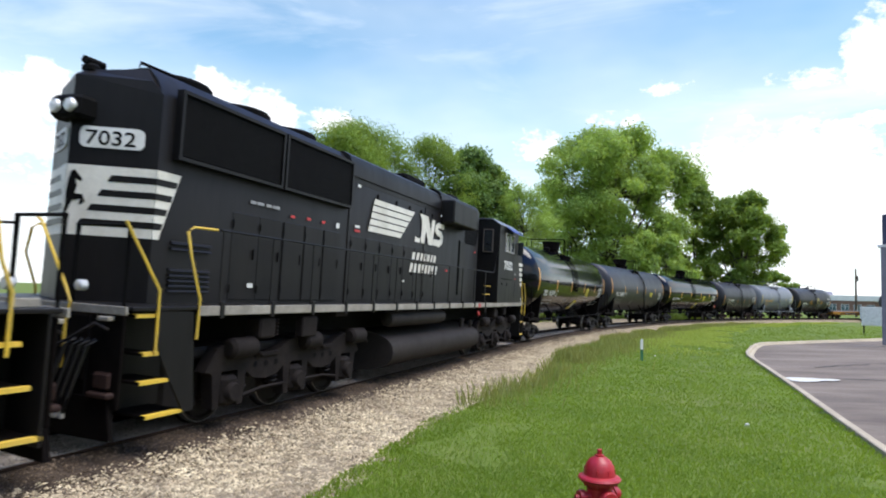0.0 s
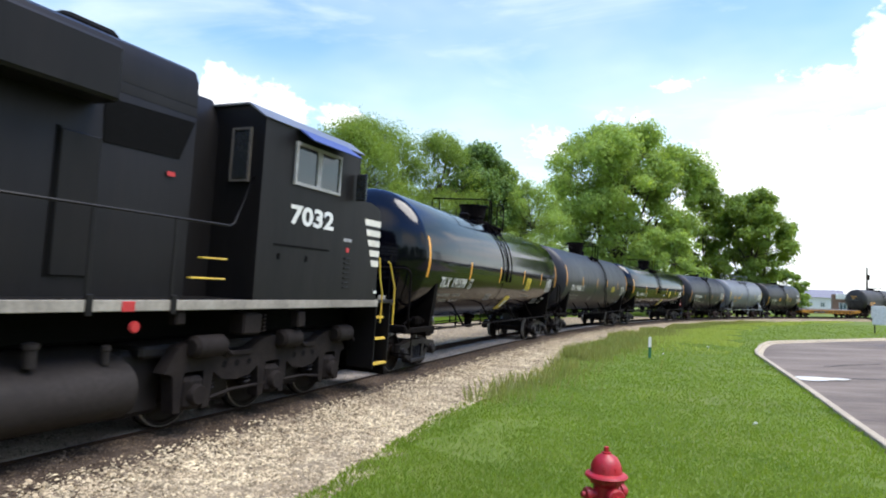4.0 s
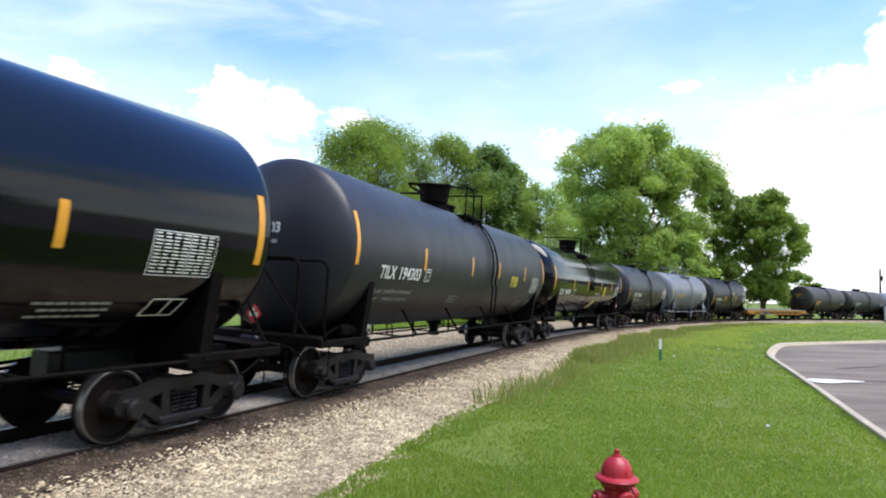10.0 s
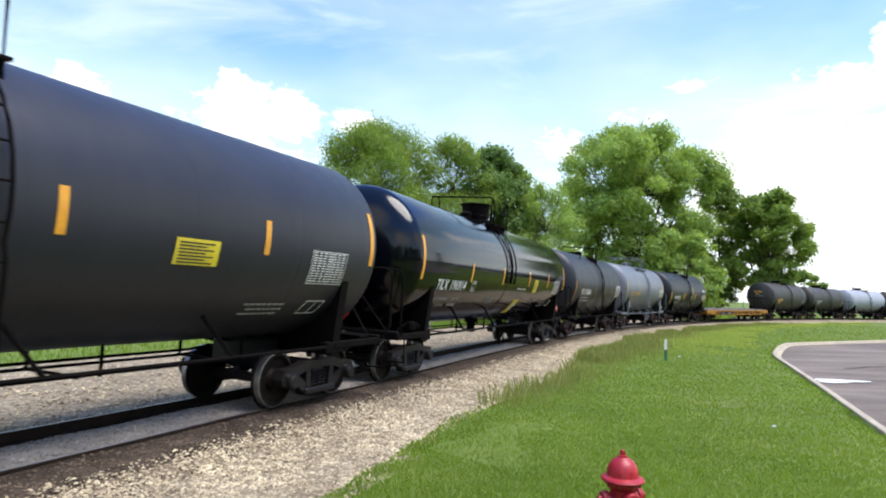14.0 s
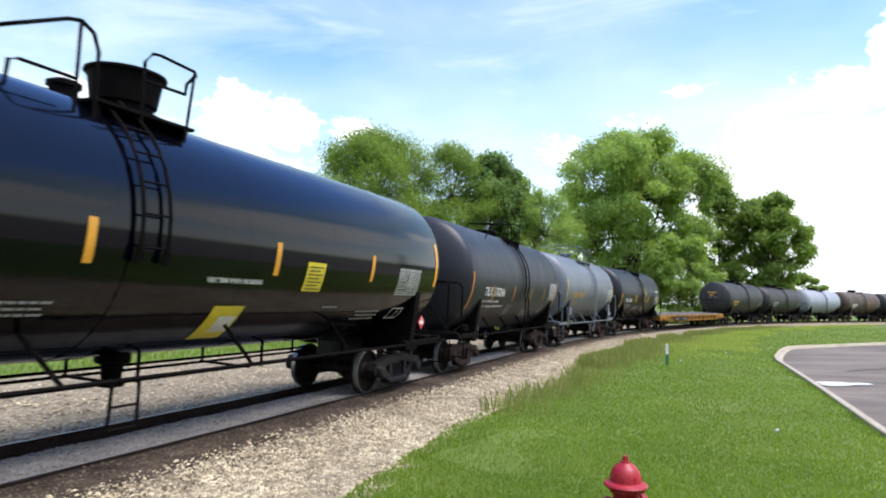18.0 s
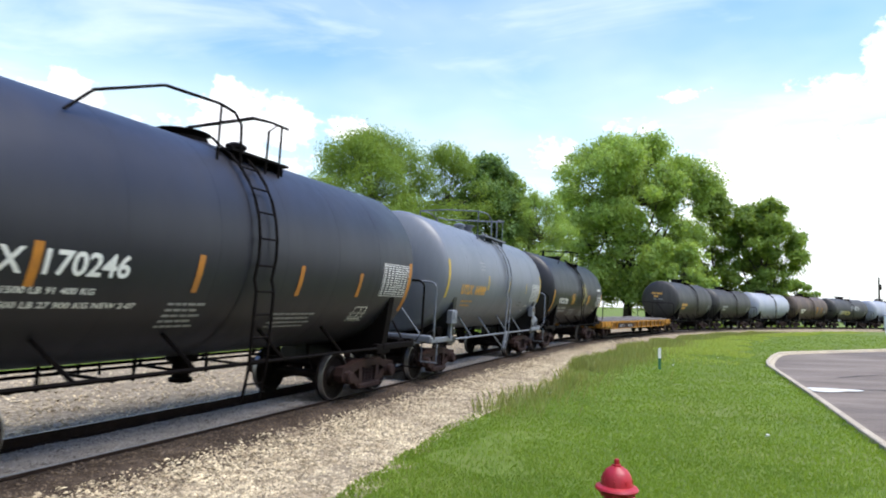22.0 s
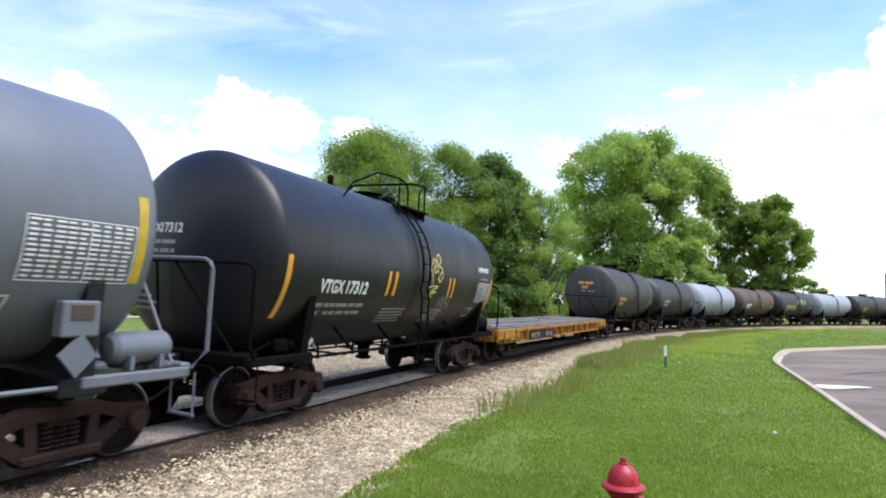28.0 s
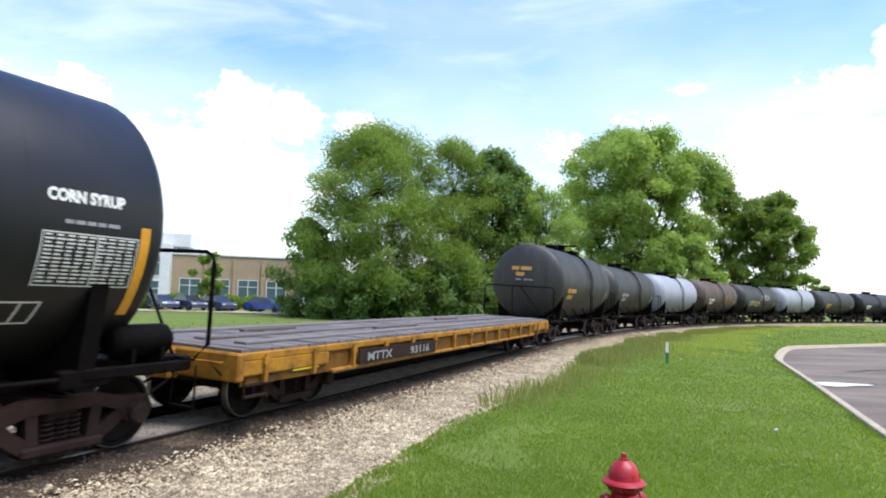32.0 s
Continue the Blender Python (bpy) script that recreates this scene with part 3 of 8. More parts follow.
def truck(car, x, tone="sooty_iron", side_y=1.02):
    """A freight truck under the car at x."""
    if tone not in GEAR:
        bm = bmesh.new()
        soft_box(bm, (0, 0, 0.60), (0.42, 2.1, 0.24), 0.05)
        lathe(bm, [(0.02, 0.70), (0.28, 0.70), (0.28, 0.80), (0.02, 0.80)], seg=16)
        for sg in (-1, 1):
            soft_box(bm, (sg * 0.40, 0, 0.36), (0.08, 1.5, 0.14), 0.02)
            tube(bm, [(sg * 0.40, 0, 0.36), (sg * 0.25, 0.2, 0.62)], 0.025, 5)
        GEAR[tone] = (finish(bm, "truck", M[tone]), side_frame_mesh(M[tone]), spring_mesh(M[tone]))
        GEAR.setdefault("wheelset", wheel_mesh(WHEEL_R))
    body, side, spring = GEAR[tone]
    t = part("truck", body, None, car, at=(x, 0, 0))
    for sg in (-1, 1):
        part("side_frame", side, None, t, at=pose(0, sg * side_y, 0, 0, 0, 0 if sg < 0 else 180))
        part("spring_nest", spring, None, t, at=(0, sg * side_y, 0))
        part("wheelset", GEAR["wheelset"], None, t, at=(sg * 0.89, 0, WHEEL_R))
    return t


def coupler_mesh():
    bm = bmesh.new()
    soft_box(bm, (0.30, 0, 0.86), (0.75, 0.16, 0.18), 0.03)
    soft_box(bm, (-0.08, -0.07, 0.86), (0.26, 0.24, 0.28), 0.05)
    soft_box(bm, (-0.16, 0.12, 0.86), (0.16, 0.10, 0.28), 0.03)
    tube(bm, [(0.45, -0.35, 0.78), (0.2, -0.33, 0.62), (-0.02, -0.28, 0.48), (-0.22, -0.20, 0.60)], 0.025, 6)
    tube(bm, [(0.42, 0.42, 1.02), (0.32, 0.0, 0.98), (0.34, -0.95, 0.98), (0.30, -1.25, 0.80)], 0.016, 5)
    return finish(bm, "coupler", M["steel"])


# ---------------------------------------------------------------- tank cars
def put_on_side(bm, x0, z0, R, zc, lift=0.008):
    """Bends a flat shape round the side of a tank that faces -y; its corner is at x0, z0."""
    p0 = math.asin(max(-0.98, min(0.98, (z0 - zc) / R)))
    for v in bm.verts:
        a = p0 + v.co.y / R
        r = R + lift + v.co.z
        v.co = Vector((x0 + v.co.x, -r * math.cos(a), zc + r * math.sin(a)))
    return bm


def head_depth(k, bulge):
    """How far a tank's end stands out at k of its radius: a shallow dish with a tight knuckle."""
    return bulge * (0.64 * (1 - k * k) + 0.36 * math.sqrt(max(0.0, 1 - k ** 8)))


HEAD_STEPS = (0.02, 0.2, 0.4, 0.55, 0.68, 0.78, 0.85, 0.90, 0.935, 0.96, 0.98, 0.993, 1.0)


def put_on_head(bm, y0, z0, R, zc, xe, bulge):
    """Lays a flat shape on the tank's end that faces -x; it starts at y0 and runs towards -y."""
    for v in bm.verts:
        y, z = y0 - v.co.x, z0 + v.co.y
        k = min(1.0, math.sqrt(y * y + (z - zc) ** 2) / R)
        v.co = Vector((-(xe + head_depth(k, bulge)) - 0.012, y, z))
    return bm


def patch(w, h_, n=6):
    bm = bmesh.new()
    rows = [[bm.verts.new((x, h_ * i / n, 0)) for x in (0, w)] for i in range(n + 1)]
    for a, b in zip(rows, rows[1:]):
        bm.faces.new((a[0], a[1], b[1], b[0]))
    return bm


def frame_bm(w, h_, b, lean=0.0):
    bm = bmesh.new()
    for x, y, l, k in ((0, 0, w, b), (0, h_ - b, w, b), (0, b, b, h_ - 2 * b), (w - b, b, b, h_ - 2 * b), (w * 0.55, b, b, h_ - 2 * b)):
        bm.faces.new([bm.verts.new((p[0] + lean * p[1], p[1], 0)) for p in ((x, y), (x + l, y), (x + l, y + k), (x, y + k))])
    return bm


def table_bm(w, h_, rows, cols, seed=0):
    """A data table too small to read: rows of short bars."""
    rnd = random.Random(int(w * 1000) + rows + 31 * seed)
    out = []
    bm = bmesh.new()
    dy = h_ / rows
    for r in range(rows):
        y = h_ - (r + 0.8) * dy
        for c in range(cols):
            l = w / cols
            out.append((c * l + 0.05 * l, y, l * (0.55 + 0.35 * rnd.random())))
    bm = bars(out, dy * 0.46)
    return bm


def tank_car(name, label, spec):
    """spec: length L, tank radius R, centre height zc, half length of the straight shell xs, truck offset tc, paint, tone, and its markings."""
    R, zc, xs, tc, L = spec["R"], spec["zc"], spec["xs"], spec["tc"], spec["L"]
    paint, tone, trim = M[spec["paint"]], spec["tone"], M[spec.get("trim", "steel")]
    bulge = spec.get("bulge", R * 0.48)
    lx = spec.get("ladder", 0.0)
    car = thing(name, label, "tank car", "tank cars of the train")
    # shell with dished ends and raised weld bands
    bm = bmesh.new()
    prof = []
    for k in HEAD_STEPS:
        prof.append((R * k, -xs - head_depth(k, bulge)))
    for k in range(1, 7):
        xw = -xs + 2 * xs * k / 7
        prof += [(R, xw - 0.014), (R + 0.0015, xw - 0.014), (R + 0.0015, xw + 0.014), (R, xw + 0.014)]
    prof += [(r, -x) for r, x in prof[:len(HEAD_STEPS)][::-1]]
    lathe(bm, prof, (spec.get("cx", 0.0), 0, zc), "x", 56)
    part("tank", bm, paint, car)
    # band under the ladder
    bm = bmesh.new()
    w = 0.25
    ring = []
    for i in range(33):
        a = -math.pi * 0.42 + math.pi * 1.84 * i / 32 - math.pi / 2
        ring.append([bm.verts.new((lx + s_ * w, (R + 0.012) * math.cos(a - math.pi / 2), zc + (R + 0.012) * math.sin(a - math.pi / 2))) for s_ in (-1, 1)])
    for a, b in zip(ring, ring[1:]):
        bm.faces.new((a[0], a[1], b[1], b[0]))
    part("wrap_band", bm, paint, car)
    # stub sills, bolsters and saddles
    for sg in (-1, 1):
        bm = bmesh.new()
        xa, xb = sg * (tc - 1.3), sg * (L / 2 - 0.40)
        soft_box(bm, ((xa + xb) / 2, 0, 0.92), (abs(xb - xa), 0.40, 0.34), 0.03)
        part("draft_sill", bm, M["soot"], car)
        bm = bmesh.new()
        hw = 1.42
        prism(bm, [(-hw, 0.86), (hw, 0.86), (hw, 1.06), (R * 0.93, zc - R * 0.37), (R * 0.90, zc - R * 0.44), (R * 0.62, zc - R * 0.785), (0, zc - R - 0.005), (-R * 0.62, zc - R * 0.785), (-R * 0.90, zc - R * 0.44), (-R * 0.93, zc - R * 0.37), (-hw, 1.06)],
              sg * tc - 0.10, sg * tc + 0.10, "yz")
        for sy in (-1, 1):
            soft_box(bm, (sg * tc, sy * 1.36, 1.0), (0.55, 0.14, 0.20), 0.02)
        part("saddle", bm, M["soot"] if spec.get("brace") else trim, car)
        # end sill with grab rail
        bm = bmesh.new()
        xe = sg * (L / 2 - 0.60)
        soft_box(bm, (xe, 0, 1.07), (0.14, 2.86, 0.16), 0.02)
        soft_box(bm, (sg * (L / 2 - 0.80), 0, 1.12), (0.40, 2.5, 0.05), 0.01)
        soft_box(bm, (sg * (L / 2 - 1.1), 0, 0.98), (0.9, 1.5, 0.24), 0.03)
        for sy in (-1, 1):
            soft_box(bm, ((xe + sg * tc) / 2, sy * 1.40, 1.04), (abs(xe - sg * tc) + 0.1, 0.09, 0.13), 0.02)
            box(bm, (xe, sy * 1.38, 0.52), (0.05, 0.42, 0.03))
            for dy in (-0.2, 0.2):
                tube(bm, [(xe, sy * 1.38 + dy, 1.05), (xe, sy * 1.38 + dy, 0.5)], 0.014, 5)
        part("end_platform", bm, trim, car)
        bm = bmesh.new()
        ht = 2.48
        xr = sg * (L / 2 - 0.42)
        tube(bm, [(xe, -1.50, 1.1), (xr, -1.56, 1.3), (xr, -1.56, ht - 0.14), (xr, -1.52, ht - 0.05), (xr, -1.42, ht), (xr, 1.42, ht), (xr, 1.52, ht - 0.05), (xr, 1.56, ht - 0.14), (xr, 1.56, 1.3), (xe, 1.50, 1.1)], 0.026, 8)
        part("end_rail", bm, trim, car)
        for y0, y1 in ((-0.06, -1.18), (0.30, 0.30)):
            bm = bmesh.new()
            tube(bm, [(xr, y0, ht), (xe, y1, 1.1)], 0.022, 6)
            part("rail_brace", bm, trim, car)
        if sg < 0:
            # hand brake chain gear and valves on the leading platform
            bm = bmesh.new()
            soft_box(bm, (-tc - 0.35, -1.18, 1.22), (0.34, 0.22, 0.22), 0.05)
            lathe(bm, [(0.02, -0.16), (0.09, -0.16), (0.11, -0.10), (0.11, 0.12), (0.07, 0.18), (0.02, 0.18)], (-tc - 0.02, -1.20, 1.20), "x", 12)
            tube(bm, [(-tc - 0.80, -1.05, 1.14), (-tc - 0.55, -1.12, 1.26), (-tc - 0.20, -1.16, 1.32), (-tc + 0.15, -1.2, 1.20), (-tc + 0.32, -1.25, 1.14)], 0.03, 6)
            part("brake_valve", bm, M["steel"], car)
            bm = bmesh.new()
            tube(bm, [(-tc + 0.20, -1.32, 1.14), (-tc + 0.32, -1.34, 1.30), (-tc + 0.42, -1.34, 1.16)], 0.022, 6)
            part("valve_handle", bm, M["bright_metal"], car)
        if "coupler" not in GEAR:
            GEAR["coupler"] = coupler_mesh()
        part("coupler", GEAR["coupler"], None, car, at=pose(sg * L / 2, 0, 0, 0, 0, 0 if sg < 0 else 180))
    # long side rods with struts
    for sy in (-1, 1):
        bm = bmesh.new()
        tube(bm, [(-tc + 0.3, sy * 1.42, 1.02), (tc - 0.3, sy * 1.42, 1.02)], 0.028, 6)
        for k in (-0.62, -0.22, 0.22, 0.62):
            zt = zc - R * 0.72
            tube(bm, [(k * tc, sy * 1.42, 1.02), (k * tc - 0.35, sy * R * 0.70, zt)], 0.030, 5)
        part("side_rod", bm, trim, car)
    bm = bmesh.new()
    for y, z in ((0.55, 0.92), (0.68, 0.82), (-0.45, 0.86)):
        tube(bm, [(-tc + 1.0, y, z), (-tc + 1.5, y, z - 0.04), (tc - 1.5, y, z - 0.04), (tc - 1.0, y, z)], 0.024, 5)
    for i in range(5):
        x = -tc + 1.6 + i * (2 * tc - 3.2) / 4
        box(bm, (x, 0.1, 0.80), (0.035, 1.1, 0.04))
        box(bm, (x, 0.60, (0.80 + zc - R + 0.12) / 2), (0.03, 0.04, zc - R + 0.16 - 0.80))
        box(bm, (x + 0.3, -0.45, (0.80 + zc - R + 0.10) / 2), (0.03, 0.04, zc - R + 0.14 - 0.80))
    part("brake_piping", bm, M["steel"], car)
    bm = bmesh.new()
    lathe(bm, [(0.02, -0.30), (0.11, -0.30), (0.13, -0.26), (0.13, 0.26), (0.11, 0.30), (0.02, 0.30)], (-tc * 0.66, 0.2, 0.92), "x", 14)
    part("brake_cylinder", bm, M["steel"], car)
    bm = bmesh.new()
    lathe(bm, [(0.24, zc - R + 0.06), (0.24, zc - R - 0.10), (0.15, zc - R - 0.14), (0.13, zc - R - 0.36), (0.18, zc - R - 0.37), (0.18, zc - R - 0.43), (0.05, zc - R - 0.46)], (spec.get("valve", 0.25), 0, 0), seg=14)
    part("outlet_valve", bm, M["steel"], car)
    # ladders up both sides
    for sy in (-1, 1):
        bm = bmesh.new()
        arc = []
        for i in range(9):
            a = math.radians(62 - i * 9.5)
            arc.append((sy * (R + 0.09) * math.cos(a), zc + (R + 0.09) * math.sin(a)))
        low = [(sy * (R + 0.09), zc - 0.6), (sy * (R + 0.06), 1.02), (sy * (R - 0.02), 0.52)]
        if spec.get("short_ladder"):
            low = [(sy * (R + 0.08), zc - 0.30), (sy * (R + 0.02), zc - 0.42)]
            bs = bmesh.new()
            for dx in (-0.16, 0.20):
                tube(bs, [(lx + dx, sy * 1.42, 1.04), (lx + dx * 1.1, sy * 1.40, 0.44)], 0.022, 5)
            for z in (0.46, 0.72):
                tube(bs, [(lx - 0.17, sy * 1.41, z), (lx + 0.21, sy * 1.41, z)], 0.016, 4)
            part("sill_step", bs, trim, car)
        path = [(sy * (R * 0.42), zc + R * 0.93 + 0.10)] + arc + low
        for dx in (-0.19, 0.19):
            tube(bm, [(lx + dx, y, z) for y, z in path], 0.024, 5)
        dense = []
        for (y0, z0), (y1, z1) in zip(path, path[1:]):
            m_ = max(1, int(math.hypot(y1 - y0, z1 - z0) / 0.08))
            dense += [(y0 + (y1 - y0) * k / m_, z0 + (z1 - z0) * k / m_) for k in range(m_)]
        for y, z in dense[3::4]:
            tube(bm, [(lx - 0.19, y, z), (lx + 0.19, y, z)], 0.014, 4)
        if spec.get("brace"):
            for dx in (-0.75, 0.75):
                tube(bm, [(lx, sy * (R - 0.02), 0.55), (lx + dx, sy * 1.42, 1.02)], 0.02, 5)
        part("ladder", bm, trim, car)
    # top fittings
    zt = zc + R
    hx = spec.get("housing_x", lx - 0.55)
    bm = bmesh.new()
    hr, hh = spec.get("housing", (0.38, 0.46))
    lathe(bm, [(hr + 0.08, zt - 0.06), (hr + 0.08, zt + 0.03), (hr - 0.04, zt + 0.05), (hr - 0.03, zt + hh * 0.22), (hr + 0.01, zt + hh * 0.26), (hr + 0.07, zt + hh * 0.90), (hr + 0.12, zt + hh * 0.92), (hr + 0.12, zt + hh * 0.98), (hr + 0.06, zt + hh), (0.02, zt + hh + 0.03)], (hx, 0, 0), seg=18)
    part("valve_housing", bm, trim, car)
    bm = bmesh.new()
    mx = spec.get("manway_x", hx - 0.95)
    mr = spec.get("manway_r", 0.30)
    lathe(bm, [(mr, zt - 0.05), (mr, zt + 0.14), (mr + 0.04, zt + 0.15), (mr + 0.04, zt + 0.20), (mr * 0.6, zt + 0.25), (0.02, zt + 0.26)], (mx, 0, 0), seg=16)
    part("manway", bm, trim, car)
    wx, wl = spec.get("walk", (lx, 1.15))
    wy, wz = (0.90, zt - 0.20) if "walk" in spec else (0.62, zt + 0.01)
    for sy in (-1, 1):
        bm = bmesh.new()
        box(bm, (wx, sy * wy, wz), (wl, 0.42, 0.04))
        for dx in (-0.43 * wl, 0.43 * wl):
            box(bm, (wx + dx, sy * wy, wz - 0.12), (0.05, 0.30, 0.22))
        part("walkway", bm, trim, car)
    bm = bmesh.new()
    ra, rb, rh = spec.get("rail", (-1.9, 0.75, 0.62))
    kind = spec.get("rail_kind")
    if kind == "hoop":
        tube(bm, [(-2.85, -1.1, zt - 0.38), (-2.52, -1.1, zt - 0.06), (-1.54, -1.1, zt + 0.32), (-0.56, -1.1, zt + 0.38), (-0.25, -1.1, zt + 0.34), (-0.09, -1.1, zt + 0.20), (-0.05, -1.1, zt - 0.48)], 0.022, 6)
        tube(bm, [(-0.53, -1.1, zt + 0.38), (-0.53, -1.1, zt - 0.48)], 0.020, 6)
        tube(bm, [(0.30, 0.95, zt - 0.3), (0.38, 0.95, zt + 0.20), (0.80, 0.85, zt + 0.50), (0.25, -1.02, zt + 0.40), (0.60, -1.1, zt + 0.42), (1.02, -1.1, zt + 0.42)], 0.020, 6)
        tube(bm, [(0.85, -1.1, zt + 0.42), (0.85, -1.1, zt - 0.50)], 0.020, 6)
        tube(bm, [(0.74, -1.1, zt + 0.42), (0.54, -1.1, zt + 0.26), (0.52, -1.1, zt - 0.50)], 0.020, 6)
    elif kind == "gate":
        tube(bm, [(-1.70, 0.85, zt - 0.30), (-1.72, 0.85, zt + 0.40), (-1.80, 0.80, zt + 0.60), (-1.47, -1.0, zt + 0.62), (-1.38, -1.1, zt + 0.62), (-1.22, -1.1, zt + 0.54), (-1.14, -1.1, zt + 0.34), (-1.14, -1.1, zt - 0.46)], 0.023, 6)
        tube(bm, [(-1.38, -1.1, zt + 0.62), (-1.38, -1.1, zt - 0.46)], 0.020, 6)
        tube(bm, [(-1.69, 0.62, zt + 0.60), (-1.62, 0.62, zt + 0.50), (-1.60, 0.62, zt - 0.05)], 0.020, 6)
        tube(bm, [(-0.50, -1.1, zt - 0.46), (-0.51, -1.1, zt + 0.46), (-0.40, -1.1, zt + 0.60), (-0.28, -1.1, zt + 0.62), (0.29, -1.1, zt + 0.60), (0.36, -1.05, zt + 0.58), (0.29, -0.96, zt + 0.44), (0.19, -1.06, zt + 0.26), (-0.50, -1.1, zt + 0.22)], 0.020, 6)
        tube(bm, [(0.29, -1.1, zt + 0.60), (0.18, -1.12, zt - 0.36), (0.08, -1.12, zt - 0.46)], 0.020, 6)
        tube(bm, [(-2.05, -0.95, zt - 0.30), (-2.03, -0.95, zt - 0.04), (-1.93, -0.95, zt + 0.00), (-1.3, -0.95, zt + 0.00)], 0.020, 6)
    elif kind == "cross":
        for sy in (-1, 1):
            tube(bm, [(-1.45, sy * 1.0, zt - 0.40), (-1.45, sy * 1.0, zt + 0.52), (-0.75, sy * 1.0, zt + 0.56), (-0.45, sy * 1.0, zt + 0.54), (-0.10, sy * 1.0, zt + 0.42), (-0.04, sy * 1.0, zt - 0.40)], 0.021, 6)
        tube(bm, [(-1.45, -1.0, zt + 0.52), (-1.55, 0.0, zt + 0.55), (-1.45, 1.0, zt + 0.52)], 0.021, 6)
        tube(bm, [(-0.18, 0.95, zt - 0.30), (-0.14, 0.95, zt + 0.44), (-0.05, 0.95, zt + 0.50), (0.75, 0.95, zt + 0.52), (1.16, -1.0, zt + 0.51), (1.17, -1.0, zt - 0.40)], 0.021, 6)
        tube(bm, [(1.30, -1.0, zt + 0.55), (0.55, -1.0, zt + 0.49), (0.50, -1.0, zt + 0.40), (0.52, -1.0, zt - 0.40)], 0.021, 6)
    elif kind == "wave":
        tube(bm, [(-1.65, 0.55, zt - 0.10), (-1.60, 0.50, zt + 0.27), (-1.35, -0.1, zt + 0.30), (-1.78, 0.10, zt + 0.42), (-1.70, 0.20, zt + 0.52), (-1.85, -0.95, zt + 0.46), (-1.72, -1.1, zt + 0.46), (-1.27, -1.1, zt + 0.48), (-1.02, -1.1, zt + 0.54), (-0.74, -1.1, zt + 0.64), (-0.02, -1.1, zt + 0.62), (0.13, -1.1, zt + 0.50), (0.16, -1.1, zt - 0.46)], 0.023, 6)
        tube(bm, [(-0.54, -1.1, zt + 0.63), (-0.54, -1.1, zt - 0.46)], 0.020, 6)
        tube(bm, [(1.10, 1.0, zt - 0.36), (1.10, 1.0, zt + 0.60), (0.96, -1.07, zt + 0.58), (0.96, -1.1, zt - 0.46)], 0.020, 6)
        tube(bm, [(0.96, -1.07, zt + 0.58), (0.82, -1.1, zt + 0.48), (0.80, -1.1, zt - 0.46)], 0.020, 6)
    else:
        tube(bm, [(lx + ra, 0.80, zt - 0.12), (lx + ra, 0.80, zt + rh - 0.1), (lx + ra + 0.1, 0.80, zt + rh), (lx + rb - 0.1, 0.80, zt + rh), (lx + rb, 0.80, zt + rh - 0.1), (lx + rb, 0.80, zt - 0.12)], 0.022, 6)
        tube(bm, [(lx + ra, 0.80, zt + rh * 0.75), (lx + ra - 0.05, 0.30, zt + rh * 0.75), (lx + ra, -0.80, zt + rh * 0.62), (lx + ra + 0.12, -0.80, zt - 0.12)], 0.022, 6)
        for x in (lx + 0.30, lx + rb):
            tube(bm, [(x, -0.80, zt - 0.12), (x, -0.80, zt + rh - 0.14), (x + 0.04, -0.74, zt + rh - 0.02), (x, 0.10, zt + rh - 0.06)], 0.022, 6)
        tube(bm, [(lx + 0.30, -0.80, zt + rh * 0.55), (lx + rb, -0.80, zt + rh * 0.55)], 0.016, 5)
    part("top_railing", bm, trim, car)
    for x, w, z0, h_ in spec.get("strips", ()):
        part("reflective_strip", put_on_side(patch(w, h_, 8), x, z0, R, zc, 0.006), M[spec.get("strip_mat", "amber")], car)
    for txt, x, z, size, sq, m_ in spec.get("texts", ()):
        part("lettering", put_on_side(cut(fit_width(lettering(txt, size, 1.0, min(spec.get("thick", 0.009), size * (0.068 if "thick" in spec else 0.034))), sq), 0.08), x, z, R, zc), M[m_], car)
    for rows, size, x, z, m_ in spec.get("bars", ()):
        tagged(part("fine_print", put_on_side(cut(bars(rows, size), 0.1), x, z, R, zc), M[m_], car), kind="stuff")
    for i, (x, z, w, h_, m_) in enumerate(spec.get("plates", ())):
        part("placard", put_on_side(patch(w, h_), x, z, R, zc, 0.006 + 0.003 * i), M[m_], car)
        if m_ == "lemon" and w > 0.4 and z > 2.0:
            ink = [(0.05, h_ * (0.07 + 0.125 * i), w * (0.62 if i % 2 else 0.80)) for i in range(7)]
            tagged(part("notice_text", put_on_side(cut(bars(ink, 0.020), 0.1), x, z, R, zc, 0.010 + 0.003 * i), M["notice_ink"], car), kind="stuff")
    for x, z, w, h_, rows, cols in spec.get("tables", ()):
        rows, cols = int(rows * 1.5), cols * 2 - 1
        board = part("data_table", put_on_side(cut(frame_bm(w + 0.06, h_ + 0.06, 0.012), 0.1), x - 0.03, z - 0.03, R, zc), M["white"], car)
        for r in range(rows):
            line = put_on_side(cut(table_bm(w, h_ / rows, 1, cols, r), 0.1), x, z + h_ * r / rows, R, zc)
            tagged(part("table_line", line, M["white"], board), kind="stuff")
    for x, z, w, h_, lean in spec.get("frames", ()):
        part("stencil_frame", put_on_side(cut(frame_bm(w, h_, 0.02, lean), 0.1), x, z, R, zc), M["white"], car)
    for lines, w, x, z, m_ in spec.get("sprays", ()):
        part("graffiti", put_on_side(cut(strokes(lines, w), 0.1), x, z, R, zc, 0.010), M[m_], car)
